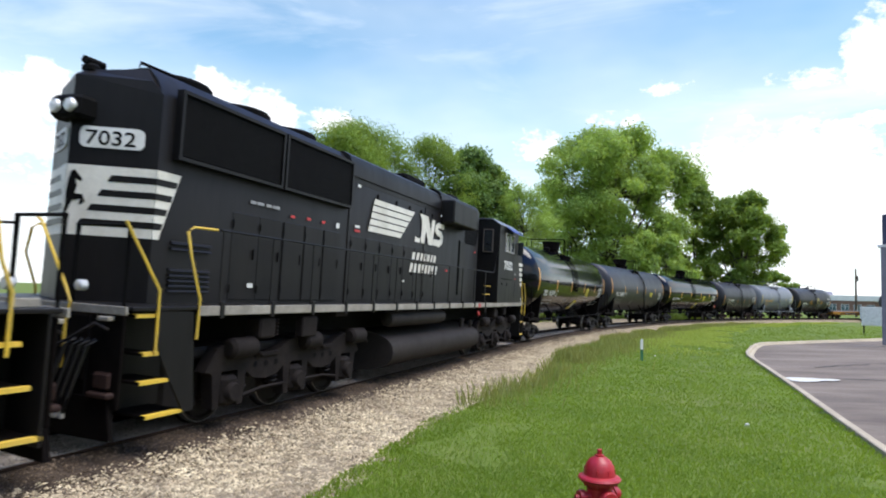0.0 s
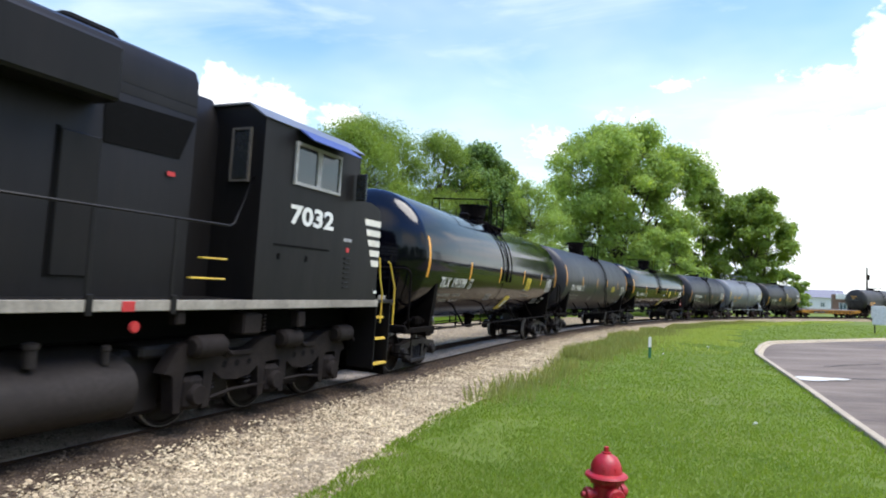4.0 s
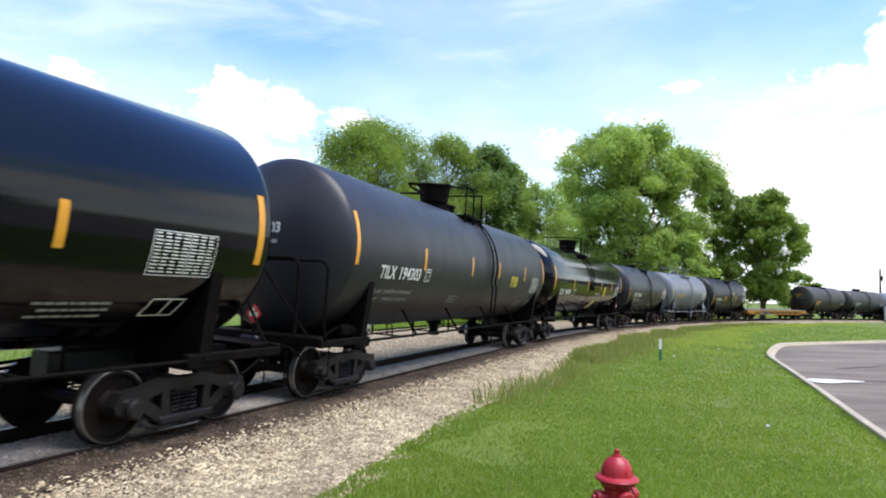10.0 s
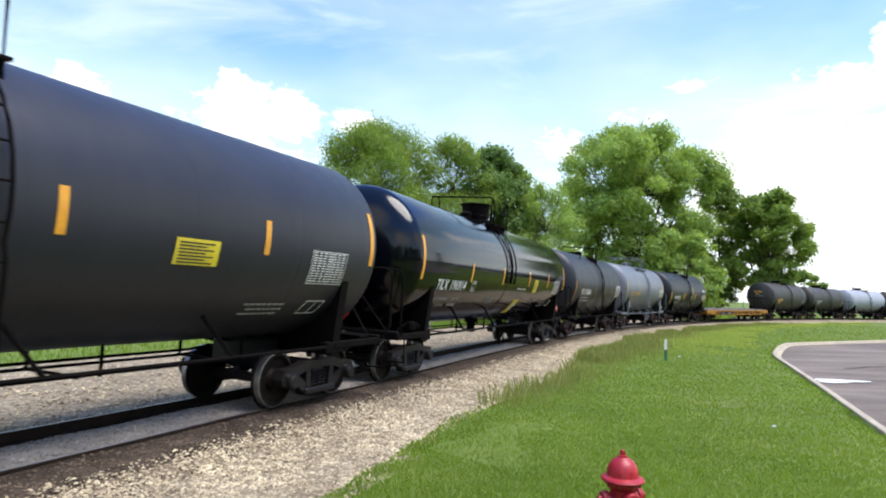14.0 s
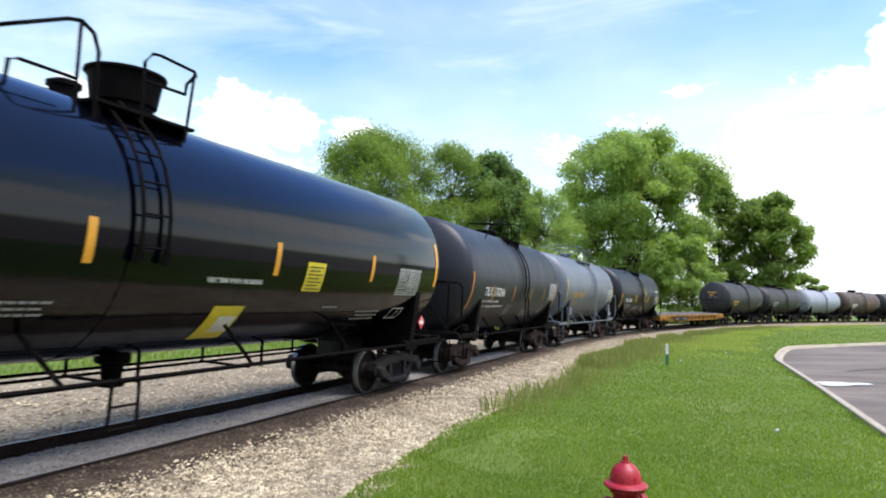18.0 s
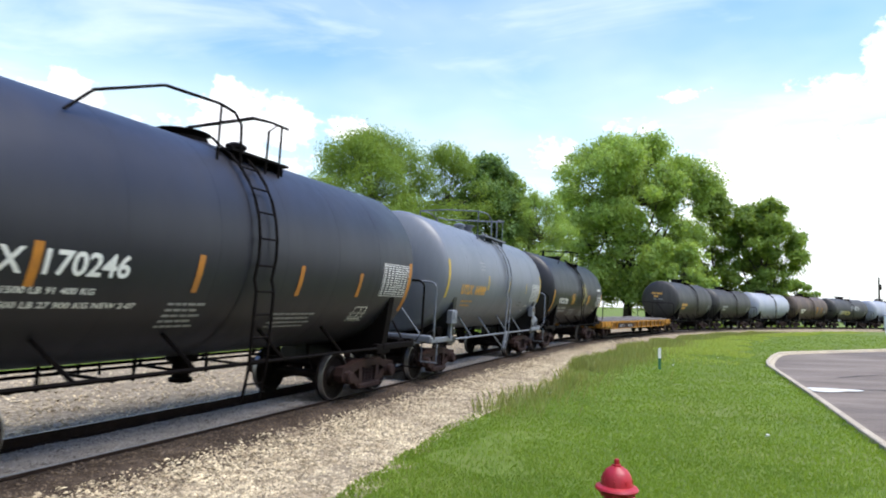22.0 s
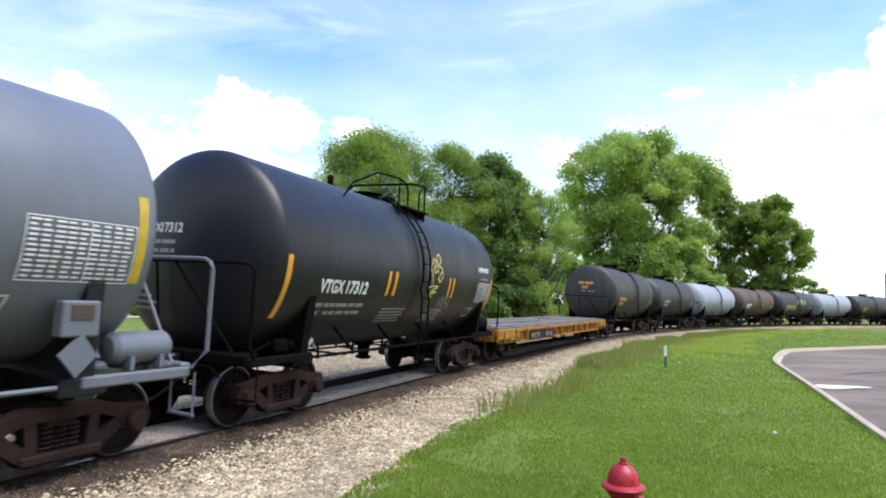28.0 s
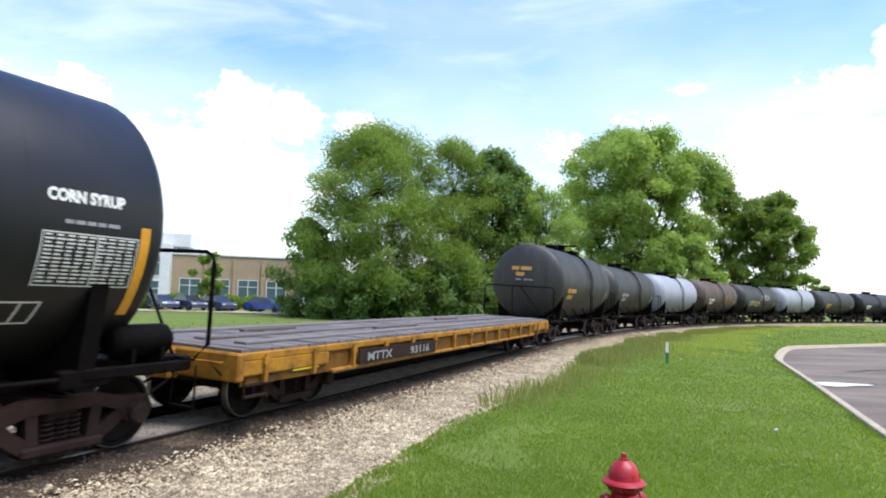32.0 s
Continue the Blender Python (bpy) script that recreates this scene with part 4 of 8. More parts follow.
    for kind, body, size, y, z, m_ in spec.get("head", ()):
        bm = cut(lettering(body, size, 0.95, 0.006) if kind == "text" else bars(body, size), 0.08)
        tagged(part("end_lettering", put_on_head(bm, y, z, R, zc, xs - spec.get("cx", 0.0), bulge), M[m_], car), kind="stuff" if kind != "text" else "")
    if spec.get("extras"):
        bm = bmesh.new()
        lathe(bm, [(0.02, -0.42), (0.14, -0.40), (0.19, -0.34), (0.19, 0.34), (0.14, 0.40), (0.02, 0.42)], (L / 2 - 1.15, -1.18, 1.36), "x", 16)
        for dx in (-0.2, 0.2):
            box(bm, (L / 2 - 1.15 + dx, -1.18, 1.20), (0.05, 0.42, 0.16))
        part("air_reservoir", bm, trim, car)
    if spec.get("extras") == "full":
        bm = bmesh.new()
        soft_box(bm, (4.12, -1.44, 1.73), (0.42, 0.18, 0.38), 0.02)
        prism(bm, [(3.90, 1.36), (4.10, 1.12), (4.32, 1.34), (4.14, 1.58)], -1.53, -1.49)
        jack = part("jacking_bracket", bm, trim, car)
        bm = bmesh.new()
        soft_box(bm, (4.12, -1.535, 1.80), (0.26, 0.012, 0.16), 0.004)
        part("faded_plate", bm, M["umber"], jack, "faded brown plate")
        bm = bmesh.new()
        soft_box(bm, (-4.50, -1.50, 1.62), (0.36, 0.16, 0.36), 0.02)
        soft_box(bm, (-4.50, -1.59, 1.66), (0.20, 0.03, 0.18), 0.01)
        soft_box(bm, (-4.50, -1.46, 1.26), (0.09, 0.09, 0.40), 0.01)
        part("valve_box", bm, trim, car)
    if spec.get("vent"):
        bm = bmesh.new()
        lathe(bm, [(0.13, zt - 0.06), (0.13, zt + 0.05), (0.07, zt + 0.06), (0.06, zt + 0.18), (0.09, zt + 0.19), (0.05, zt + 0.27), (0.01, zt + 0.28)], (spec["vent"], 0, 0), seg=10)
        part("safety_vent", bm, trim, car)
    # diamond card in a holder on the leading platform, facing along the track, or beside the trailing one
    for at in spec.get("hazard", ()):
        bm = bmesh.new()
        prism(bm, [(-0.17, 0), (0, -0.17), (0.17, 0), (0, 0.17)], -0.004, 0.004)
        card = part("hazard_placard", bm, M["red"], car, "red diamond placard", at=at)
        bm = bmesh.new()
        prism(bm, [(-0.09, -0.045), (0.09, -0.045), (0.09, 0.035), (-0.09, 0.035)], -0.008, -0.005)
        part("placard_panel", bm, M["white"], card)
        bm = bmesh.new()
        prism(bm, [(-0.035, 0.055), (0.035, 0.055), (0.0, 0.12)], -0.008, -0.005)
        part("placard_symbol", bm, M["white"], card)
        bm = bmesh.new()
        tube(bm, [(0, 0.022, -0.46), (0, 0.022, 0.05)], 0.015, 5)
        part("placard_holder", bm, trim, card)
    for sg in (-1, 1):
        truck(car, sg * tc, tone)
    TRAIN.append((car, spec["lead"], L, 2 * tc))
    return car


def long_strips(low=2.34, inner=1.5, h1=1.0):
    out = [(-7.53, 0.12, low - 0.02, h1), (7.22, 0.12, low - 0.02, h1)]
    return out + [(x - 0.05, 0.11, low, 0.50) for x in (-4.40, -inner + 0.05, inner + 0.12, 4.42)]


def number_block(x=0.0):
    return [(x, 0.0, 0.28), (x + 0.40, 0.0, 0.75), (x + 1.35, 0.0, 0.50), (x, -0.16, 0.26), (x + 0.50, -0.16, 0.66), (x + 1.35, -0.16, 0.50)]


BIG = dict(R=1.66, zc=2.79, xs=7.46, cx=-0.07, tc=6.65, L=17.4, tone="sooty_iron")


def limits(a, b, x, z, size, wa, wb, m_, drop=0.16):
    """Two lines of readable weights under the car's number."""
    return [(a, x, z, size, wa, m_), (b, x, z - drop, size, wb, m_)]


def big_marks(number, low=2.34, inner=1.5):
    return dict(
        strips=long_strips(low, inner),
        texts=[("TILX", -6.48, low - 0.23, 0.27, 0.70, "white"), (number, -5.58, low - 0.23, 0.27, 1.03, "white"), ("C", -4.19, low - 0.21, 0.11, 0.09, "white"), ("PLATE", -4.25, low - 0.05, 0.05, 0.21, "white")],
        bars=[([(0, 0, 0.60), (0, -0.08, 0.52), (0, -0.16, 0.56)], 0.035, -2.25, 1.90, "grey_text"),
              ([(0, 0, 0.9), (0.1, -0.10, 0.8), (0, -0.2, 0.85)], 0.04, 4.4, 1.75, "grey_text"),
              ([(0, 0, 0.29), (0, 0.28, 0.29)], 0.02, -4.30, low - 0.25, "white"), ([(0.0, 0.02, 0.02), (0.27, 0.02, 0.02)], 0.26, -4.30, low - 0.25, "white")],
        tables=[(5.55, 2.14, 0.92, 0.50, 8, 4)],
        plates=[(2.38, 2.12, 0.50, 0.49, "lemon")],
        head=[("text", "TILX", 0.19, 0.98, 2.98, "white"), ("text", number, 0.19, 0.42, 2.98, "white"), ("bars", [(0, 0, 0.25), (0.32, 0, 0.5), (0.9, 0, 0.35), (0, -0.16, 0.3), (0.42, -0.16, 0.4)], 0.07, 0.98, 2.78, "grey_text"),
              ("bars", [(0, 0, 0.5), (0.1, -0.1, 0.7), (0, -0.2, 0.4), (0.05, -0.3, 0.45)], 0.04, 0.95, 2.1, "grey_text")])


def build_big_cars():
    a = big_marks("191599")
    a["texts"] = a["texts"] + limits("LD LMT 206500LB     93667KG", "LT WT    79500LB     36061KG", -6.55, 1.86, 0.085, 1.98, 1.98, "grey_text", 0.15) + [("VENT TANK WHEN UNLOADING", 2.09, 1.89, 0.065, 1.08, "grey_text")]
    a["bars"] = a["bars"] + [([(0, 0, 0.55)], 0.05, 1.85, 2.11, "grey_text")]
    a["plates"] = [(2.13, 2.12, 0.66, 0.48, "lemon")] + [(0.12, 1.41, 0.60, 0.68, "lemon"), (0.34, 1.50, 0.34, 0.34, "white")]
    a["frames"] = [(5.75, 1.60, 0.5, 0.30, 0.25)]
    tank_car("tank_car", "glossy black tank car with white lettering and amber strips", dict(BIG, bulge=0.72, paint="gloss_black", ladder=-0.70, rail_kind="gate", short_ladder=True, housing_x=0.10, housing=(0.42, 0.62), manway_x=-0.78, manway_r=0.17, walk=(-0.40, 1.50), lead=8.6 - 8.7, hazard=(pose(-8.52, -0.27, 1.50, 0, 0, -90),), **a))
    b = big_marks("194303", 2.50, 1.22)
    b["texts"] = b["texts"] + limits("LD LMT 208100 LB 94400 KG", "LT WT   77900 LB 35300 KG", -6.55, 1.96, 0.088, 1.85, 1.85, "grey_text")
    b["plates"] = [(2.80, 2.28, 0.72, 0.34, "lemon")]
    b["frames"] = [(5.75, 1.60, 0.5, 0.30, 0.25)]
    tank_car("tank_car", "matt charcoal tank car with amber strips, clean and grey-black", dict(BIG, bulge=0.50, paint="charcoal", ladder=0.60, lead=26.00 - 8.7, hazard=(pose(-8.52, -0.27, 1.50, 0, 0, -90),), housing=(0.40, 0.70), housing_x=-0.33, manway_x=0.55, rail_kind="wave", walk=(0.30, 1.5), **b))
    c = big_marks("196914")
    c["texts"] = c["texts"] + limits("LD LMT 206800LB     93750KG", "LT WT    79200LB", -6.55, 1.85, 0.085, 1.98, 1.16, "grey_text") + [("VENT TANK WHEN UNLOADING", 0.31, 2.20, 0.07, 1.08, "white")]
    c["bars"] = c["bars"] + [([(0, 0, 0.52)], 0.085, -5.12, 1.69, "grey_text"), ([(0, 0, 0.45)], 0.04, 3.2, 1.84, "grey_text")]
    c["strips"] = [(-4.32 if abs(x + 4.45) < 0.01 else x, w, z, h_) for x, w, z, h_ in c["strips"]]
    c["texts"] = [(body, x + (0.19 if body in ("C", "PLATE") else 0.0), z, k, w, m_) for body, x, z, k, w, m_ in c["texts"]]
    c["bars"] = [(rows, k, x + (0.19 if x == -4.30 else 0.0), z, m_) for rows, k, x, z, m_ in c["bars"]]
    c["plates"] = c["plates"] + [(0.66, 1.39, 0.60, 0.70, "lemon"), (0.88, 1.49, 0.34, 0.34, "white")]
    c["frames"] = [(5.75, 1.60, 0.5, 0.30, 0.25)]
    tank_car("tank_car", "glossy black tank car with white lettering and a yellow notice", dict(BIG, bulge=0.72, paint="gloss_black", ladder=-0.70, rail_kind="gate", short_ladder=True, housing_x=0.10, housing=(0.42, 0.62), manway_x=-0.78, manway_r=0.17, walk=(-0.40, 1.50), lead=43.18 - 8.7, hazard=(pose(-8.52, -0.27, 1.50, 0, 0, -90), pose(7.05, -1.44, 1.50)), **c))


def build_middle_cars():
    tank_car("tank_car", "shorter charcoal tank car with orange strips and rusty trucks", dict(
        R=1.66, zc=2.68, xs=5.08, cx=-0.16, tc=4.28, L=12.45, tone="rust", ladder=-0.05, paint="charcoal", lead=58.38 - 6.22, bulge=0.52, strip_mat="dull_amber", rail_kind="hoop", housing=(0.30, 0.12), housing_x=-0.13, manway_x=1.05, manway_r=0.14, walk=(0.42, 1.35),
        strips=[(-5.28, 0.12, 1.78, 1.08), (-3.38, 0.10, 2.03, 0.47), (-1.25, 0.10, 2.03, 0.5), (0.92, 0.10, 2.03, 0.5), (2.76, 0.10, 2.05, 0.45), (4.76, 0.12, 1.78, 1.08)],
        texts=[("TILX", -4.14, 2.17, 0.26, 0.70, "white"), ("170246", -3.24, 2.17, 0.26, 1.00, "white")] + limits("LD LMT 201500 LB 91 400 KG", "LT WT   61500 LB 27 900 KG NEW 2-07", -4.17, 1.97, 0.075, 1.58, 2.18, "white", 0.15),
        bars=[([(0, -0.09 * i, 0.62 - 0.1 * (i % 2)) for i in range(5)], 0.04, -1.52, 1.86, "grey_text"),
              ([(0, -0.09 * i, 1.1 - 0.1 * (i % 2)) for i in range(4)], 0.04, 0.65, 1.72, "grey_text"), ([(0, -0.09 * i, 0.6) for i in range(3)], 0.04, 2.9, 1.72, "grey_text")],
        tables=[(3.66, 2.12, 1.05, 0.60, 9, 4)], frames=[(2.95, 1.62, 0.45, 0.30, 0.15)],
        head=[("text", "TILX", 0.17, 0.90, 2.86, "white"), ("text", "170246", 0.17, 0.42, 2.86, "white"), ("bars", [(0, 0, 1.15)], 0.42, 0.98, 2.36, "patch_grey"), ("bars", [(0, 0, 0.72), (0, -0.12, 0.5)], 0.06, 0.86, 2.66, "white"),
              ("bars", [(0, 0, 0.5), (0.0, -0.1, 0.7), (0, -0.2, 0.6)], 0.04, 0.95, 2.0, "grey_text")]))
    tank_car("tank_car", "light grey tank car with faded orange lettering and yellow strips", dict(
        R=1.60, zc=2.73, cx=-0.16, xs=4.96, tc=4.28, L=12.45, tone="rust", trim="grey", ladder=0.08, paint="grey", lead=70.82 - 6.22, strip_mat="ochre", brace=True, extras="full", housing=(0.24, 0.24), housing_x=0.0, manway_x=-0.46, manway_r=0.16, walk=(0.12, 2.3), rail_kind="cross", thick=0.017, bulge=0.50,
        strips=[(-5.14, 0.12, 2.12, 1.0), (-1.87, 0.09, 2.40, 0.42), (0.38, 0.07, 2.4, 0.36), (2.56, 0.07, 2.4, 0.36), (4.64, 0.12, 2.12, 1.0)],
        texts=[("UTLX", -4.06, 2.25, 0.25, 0.92, "orange_text"), ("64989", -2.94, 2.25, 0.25, 0.90, "orange_text")],
        bars=[([(0, 0, 0.9), (0.1, -0.13, 0.7)], 0.05, -3.8, 2.02, "orange_text"), ([(0, 0, 0.4), (0, -0.1, 0.4), (0, -0.2, 0.4)], 0.035, -2.6, 3.15, "grey_text"), ([(0, 0, 0.4), (0, -0.12, 0.4)], 0.04, 2.0, 2.05, "soot")],
        tables=[(3.45, 2.14, 1.15, 0.6, 8, 5)], frames=[(3.0, 1.75, 0.40, 0.26, 0.15)],
        head=[("text", "UTLX", 0.16, 0.86, 3.26, "orange_text"), ("text", "64989", 0.16, 0.20, 3.26, "orange_text"), ("bars", [(0, 0, 0.5), (0.1, -0.12, 0.4), (0, -0.24, 0.8)], 0.03, 0.80, 3.06, "orange_text")]))
    tag = [[(0.10, 1.06), (0.13, 0.80), (0.10, 0.50)], [(0.32, 1.02), (0.14, 0.80), (0.22, 0.66), (0.30, 0.42)], [(0.30, 0.74), (0.42, 0.84), (0.44, 0.94), (0.36, 0.96), (0.30, 0.82), (0.36, 0.68), (0.48, 0.72)],
           [(0.52, 0.70), (0.50, 1.05), (0.64, 1.10), (0.70, 0.96), (0.56, 0.84), (0.74, 0.80), (0.82, 0.62), (0.70, 0.48), (0.54, 0.54)], [(0.60, 0.52), (0.66, 0.66), (0.80, 0.72)],
           [(0.10, 0.34), (0.40, 0.37), (0.62, 0.36)], [(0.62, 0.36), (0.26, 0.24), (0.56, 0.24)], [(0.56, 0.24), (0.22, 0.16), (0.36, 0.10), (0.30, 0.0)], [(-0.02, 1.02), (0.03, 0.90)]]
    grey_tag = [[(0.0, 0.36), (0.10, 0.10), (0.20, 0.40)], [(0.20, 0.40), (0.26, 0.12), (0.36, 0.20), (0.30, 0.34)], [(0.40, 0.12), (0.46, 0.42), (0.58, 0.36), (0.46, 0.26), (0.62, 0.16), (0.44, 0.06)], [(0.06, 0.02), (0.60, -0.06), (0.30, -0.22), (0.56, -0.30), (0.10, -0.42)], [(0.66, 0.30), (0.74, 0.02)]]
    tank_car("tank_car", "satin black tank car with twin amber strips and yellow graffiti", dict(
        R=1.66, zc=2.66, cx=-0.16, xs=4.99, tc=4.28, L=12.45, tone="rust", ladder=-0.22, paint="soot", lead=83.17 - 6.22, bulge=0.52, rail_kind="hoop", housing=(0.30, 0.12), housing_x=-0.13, manway_x=1.05, manway_r=0.14, walk=(0.42, 1.35), vent=-1.65, extras="end",
        strips=[(-5.18, 0.12, 1.68, 1.05), (-1.85, 0.11, 2.09, 0.50), (-1.56, 0.11, 2.09, 0.50), (1.40, 0.10, 2.09, 0.50), (1.66, 0.10, 2.09, 0.50), (4.62, 0.12, 1.68, 1.05)],
        texts=[("VTGX", -4.20, 2.11, 0.23, 0.76, "white"), ("17312", -3.36, 2.11, 0.23, 0.76, "white"), ("CORN SYRUP", 3.56, 2.84, 0.12, 0.84, "white")], thick=0.013,
        bars=[([(x * 0.85, y, l) for x, y, l in number_block()], 0.075, -4.2, 1.86, "grey_text"), ([(0, -0.08 * i, 1.1 - 0.1 * (i % 2)) for i in range(5)], 0.04, -1.7, 1.80, "grey_text"),
              ([(0, -0.08 * i, 0.9 - 0.1 * (i % 2)) for i in range(5)], 0.04, 0.55, 1.78, "grey_text"), ([(0, 0, 0.6)], 0.04, 3.75, 2.62, "grey_text")],
        tables=[(3.57, 2.02, 1.0, 0.50, 9, 5)], frames=[(3.24, 1.60, 0.45, 0.28, 0.15)], sprays=[(bent(tag), 0.040, 0.06, 2.00, "graffiti"), (bent(grey_tag), 0.026, 0.98, 1.78, "grey_text")],
        head=[("text", "VTGX", 0.15, 0.95, 2.92, "white"), ("text", "17312", 0.15, 0.46, 2.92, "white"), ("bars", [(0, 0, 0.85), (0, -0.14, 0.85)], 0.06, 0.95, 2.74, "grey_text"),
              ("bars", [(0, 0, 0.5), (0.0, -0.1, 0.6), (0, -0.2, 0.55)], 0.04, 1.1, 1.9, "grey_text")]))


def build_far_cars():
    short = dict(R=1.54, zc=2.68, tone="rust", ladder=0.1, housing=(0.36, 0.30), rail=(-0.9, 0.7, 0.40))
    rows = [("dusty", "dusty black tank car with small orange end lettering", 12.92, "orange_text"), ("dusty", "dusty grey-black tank car with pale weathered streaks", 12.75, "grey_text"),
            ("silver", "pale silver-grey tank car with a dark ladder band", 12.33, None), ("umber", "rusty brown tank car with faded cream lettering", 12.35, "cream"),
            ("dusty", "grimy dark tank car with pale graffiti along its flank", 12.72, "grey_text"), ("silver", "pale silver-grey tank car, lightly soiled", 11.89, None),
            ("dusty", "dusty dark tank car with small orange lettering", 12.55, "orange_text"), ("soot", "black tank car with a white stencil", 12.5, "white"),
            ("dusty", "dusty dark tank car near the end of the rake", 12.5, "grey_text"), ("silver", "pale grey tank car near the end of the rake", 12.5, None)]
    lead = 108.40
    for i, (paint, label, L, letters) in enumerate(rows):
        spec = dict(short, L=L, xs=L / 2 - 1.55, tc=L / 2 - 2.0, paint=paint, lead=lead, bulge=0.72 if i else 0.45)
        if i == 0:
            spec.update(R=1.66, zc=2.74)
        if letters:
            x = -spec["xs"] + 0.9
            spec["bars"] = [([(0, 0, 0.5), (0.6, 0, 0.85), (0.1, -0.3, 0.9)], 0.2, x, 2.3, letters), ([(0, 0, 0.45), (0, -0.2, 0.45), (0, -0.4, 0.4)], 0.1, spec["xs"] - 1.1, 2.3, "grey_text")]
        if i == 0:
            spec["head"] = [("bars", [(0, 0, 0.35), (0.42, 0, 0.5), (0.2, -0.26, 0.4)], 0.16, 0.62, 3.2, "orange_text"), ("bars", [(0.2, 0, 0.25), (0.6, 0.0, 0.4)], 0.06, 0.62, 2.75, "grey_text")]
        if i == 4:
            zig = [[(0, 0), (0.3, 0.6), (0.5, 0.1), (0.8, 0.65)], [(1.0, 0.1), (1.3, 0.6), (1.6, 0.5), (1.2, 0.2), (1.7, 0.05)], [(2.0, 0.6), (2.0, 0.0), (2.5, 0.3), (2.1, 0.5)]]
            spec["sprays"] = [(zig, 0.16, -0.4, 2.6, "grey_text"), (zig, 0.14, -3.2, 1.9, "graffiti")]
        if i == 3:
            spec["plates"] = [(1.2, 2.0, 0.3, 0.9, "deck_yellow"), (2.6, 1.9, 0.25, 1.0, "deck_yellow")]
        tank_car("tank_car", label, spec)
        lead += L


# ---------------------------------------------------------------- flat car
def flat_car():
    L = 19.2
    car = thing("flat_car", "empty yellow flat car with grey weathered plank deck", "flat car")
    hx = L / 2 - 0.38
    for sy in (-1, 1):
        bm = bmesh.new()
        y = sy * 1.48
        soft_box(bm, (0, y, 1.06), (2 * hx, 0.10, 0.12), 0.02)
        soft_box(bm, (0, y, 0.66), (2 * hx - 4.6, 0.14, 0.06), 0.015)
        for sx in (-1, 1):
            soft_box(bm, (sx * (hx - 1.1), y, 0.90), (2.2, 0.10, 0.22), 0.02)
        sill = part("side_sill", bm, M["deck_yellow"], car, "rusted yellow side sill")
        bm = bmesh.new()
        box(bm, (0, y + sy * -0.02, 0.86), (2 * hx - 0.1, 0.03, 0.42))
        part("web_plate", bm, M["rusty_web"], sill, "rust-brown web plate")
        for i in range(15):
            x = -hx + 0.5 + i * (2 * hx - 1.0) / 14
            bm = bmesh.new()
            box(bm, (x, y + sy * 0.045, 0.88), (0.07, 0.09, 0.40))
            box(bm, (x, y + sy * 0.07, 0.99), (0.14, 0.05, 0.10))
            part("stake_pocket", bm, M["deck_yellow"], car)
    bm = bmesh.new()
    soft_box(bm, (0, 0, 0.80), (2 * hx - 0.5, 0.75, 0.42), 0.03)
    for i in range(9):
        box(bm, (-hx + 1 + i * (2 * hx - 2) / 8, 0, 0.92), (0.12, 2.9, 0.24))
    part("center_sill", bm, M["rust"], car)
    for sx in (-1, 1):
        bm = bmesh.new()
        soft_box(bm, (sx * hx, 0, 0.92), (0.14, 3.06, 0.40), 0.03)
        soft_box(bm, (sx * (hx + 0.08), 0, 0.88), (0.22, 0.75, 0.44), 0.03)
        for sy in (-1, 1):
            tube(bm, [(sx * (hx + 0.06), sy * 0.7, 0.98), (sx * (hx + 0.14), sy * 0.7, 0.98), (sx * (hx + 0.14), sy * 1.25, 0.98), (sx * (hx + 0.06), sy * 1.25, 0.98)], 0.014, 5)
        part("end_beam", bm, M["deck_yellow"], car, "chipped yellow end beam")
        bm = bmesh.new()
        for sy in (-1, 1):
            for dz in (0.66, 0.50):
                box(bm, (sx * (hx - 0.35), sy * 1.5, dz), (0.5, 0.06, 0.03))
            for dx in (-0.24, 0.24):
                tube(bm, [(sx * (hx - 0.35) + dx, sy * 1.5, 0.95), (sx * (hx - 0.35) + dx, sy * 1.5, 0.48)], 0.014, 4)
        part("side_step", bm, M["rust"], car)
        part("coupler", GEAR["coupler"], None, car, at=pose(sx * L / 2, 0, 0, 0, 0, 0 if sx < 0 else 180))
    # cross planks of the deck, each laid a little unevenly
    rnd = random.Random(5)
    n = 80
    me = None
    for i in range(n):
        if me is None or i < 4:
            bm = bmesh.new()
            soft_box(bm, (0, 0, 0), (2 * hx / n - 0.012, 2.98, 0.06), 0.006)
            me = finish(bm, "plank", M["plank"])
        part("plank", me, None, car, at=pose(-hx + (i + 0.5) * 2 * hx / n, rnd.uniform(-0.015, 0.015), 1.135 + rnd.uniform(-0.006, 0.008), rnd.uniform(-0.2, 0.2), rnd.uniform(-1.0, 1.0), 0))
    # runner boards and loose timber lying along the deck
    for y, z in ((-0.95, 1.185), (0.95, 1.185), (-0.15, 1.185)):
        bm = bmesh.new()
        soft_box(bm, (0, y, z), (2 * hx - 1.2, 0.24, 0.045), 0.01)
        part("runner_board", bm, M["plank"], car)
    for x, y, l in ((-6.2, 0.4, 1.6), (-2.5, -0.5, 2.2), (3.0, 0.45, 1.8)):
        bm = bmesh.new()
        soft_box(bm, (x, y, 1.19), (l, 0.12, 0.07), 0.01)
        part("loose_timber", bm, M["tie"], car)
    # number panel
    bm = bmesh.new()
    prism(bm, [(-6.1, 0.70), (-2.55, 0.70), (-2.55, 0.97), (-6.1, 0.97)], -1.598, -1.580)
    part("number_panel", bm, M["rust"], car, "grimy dark number panel")
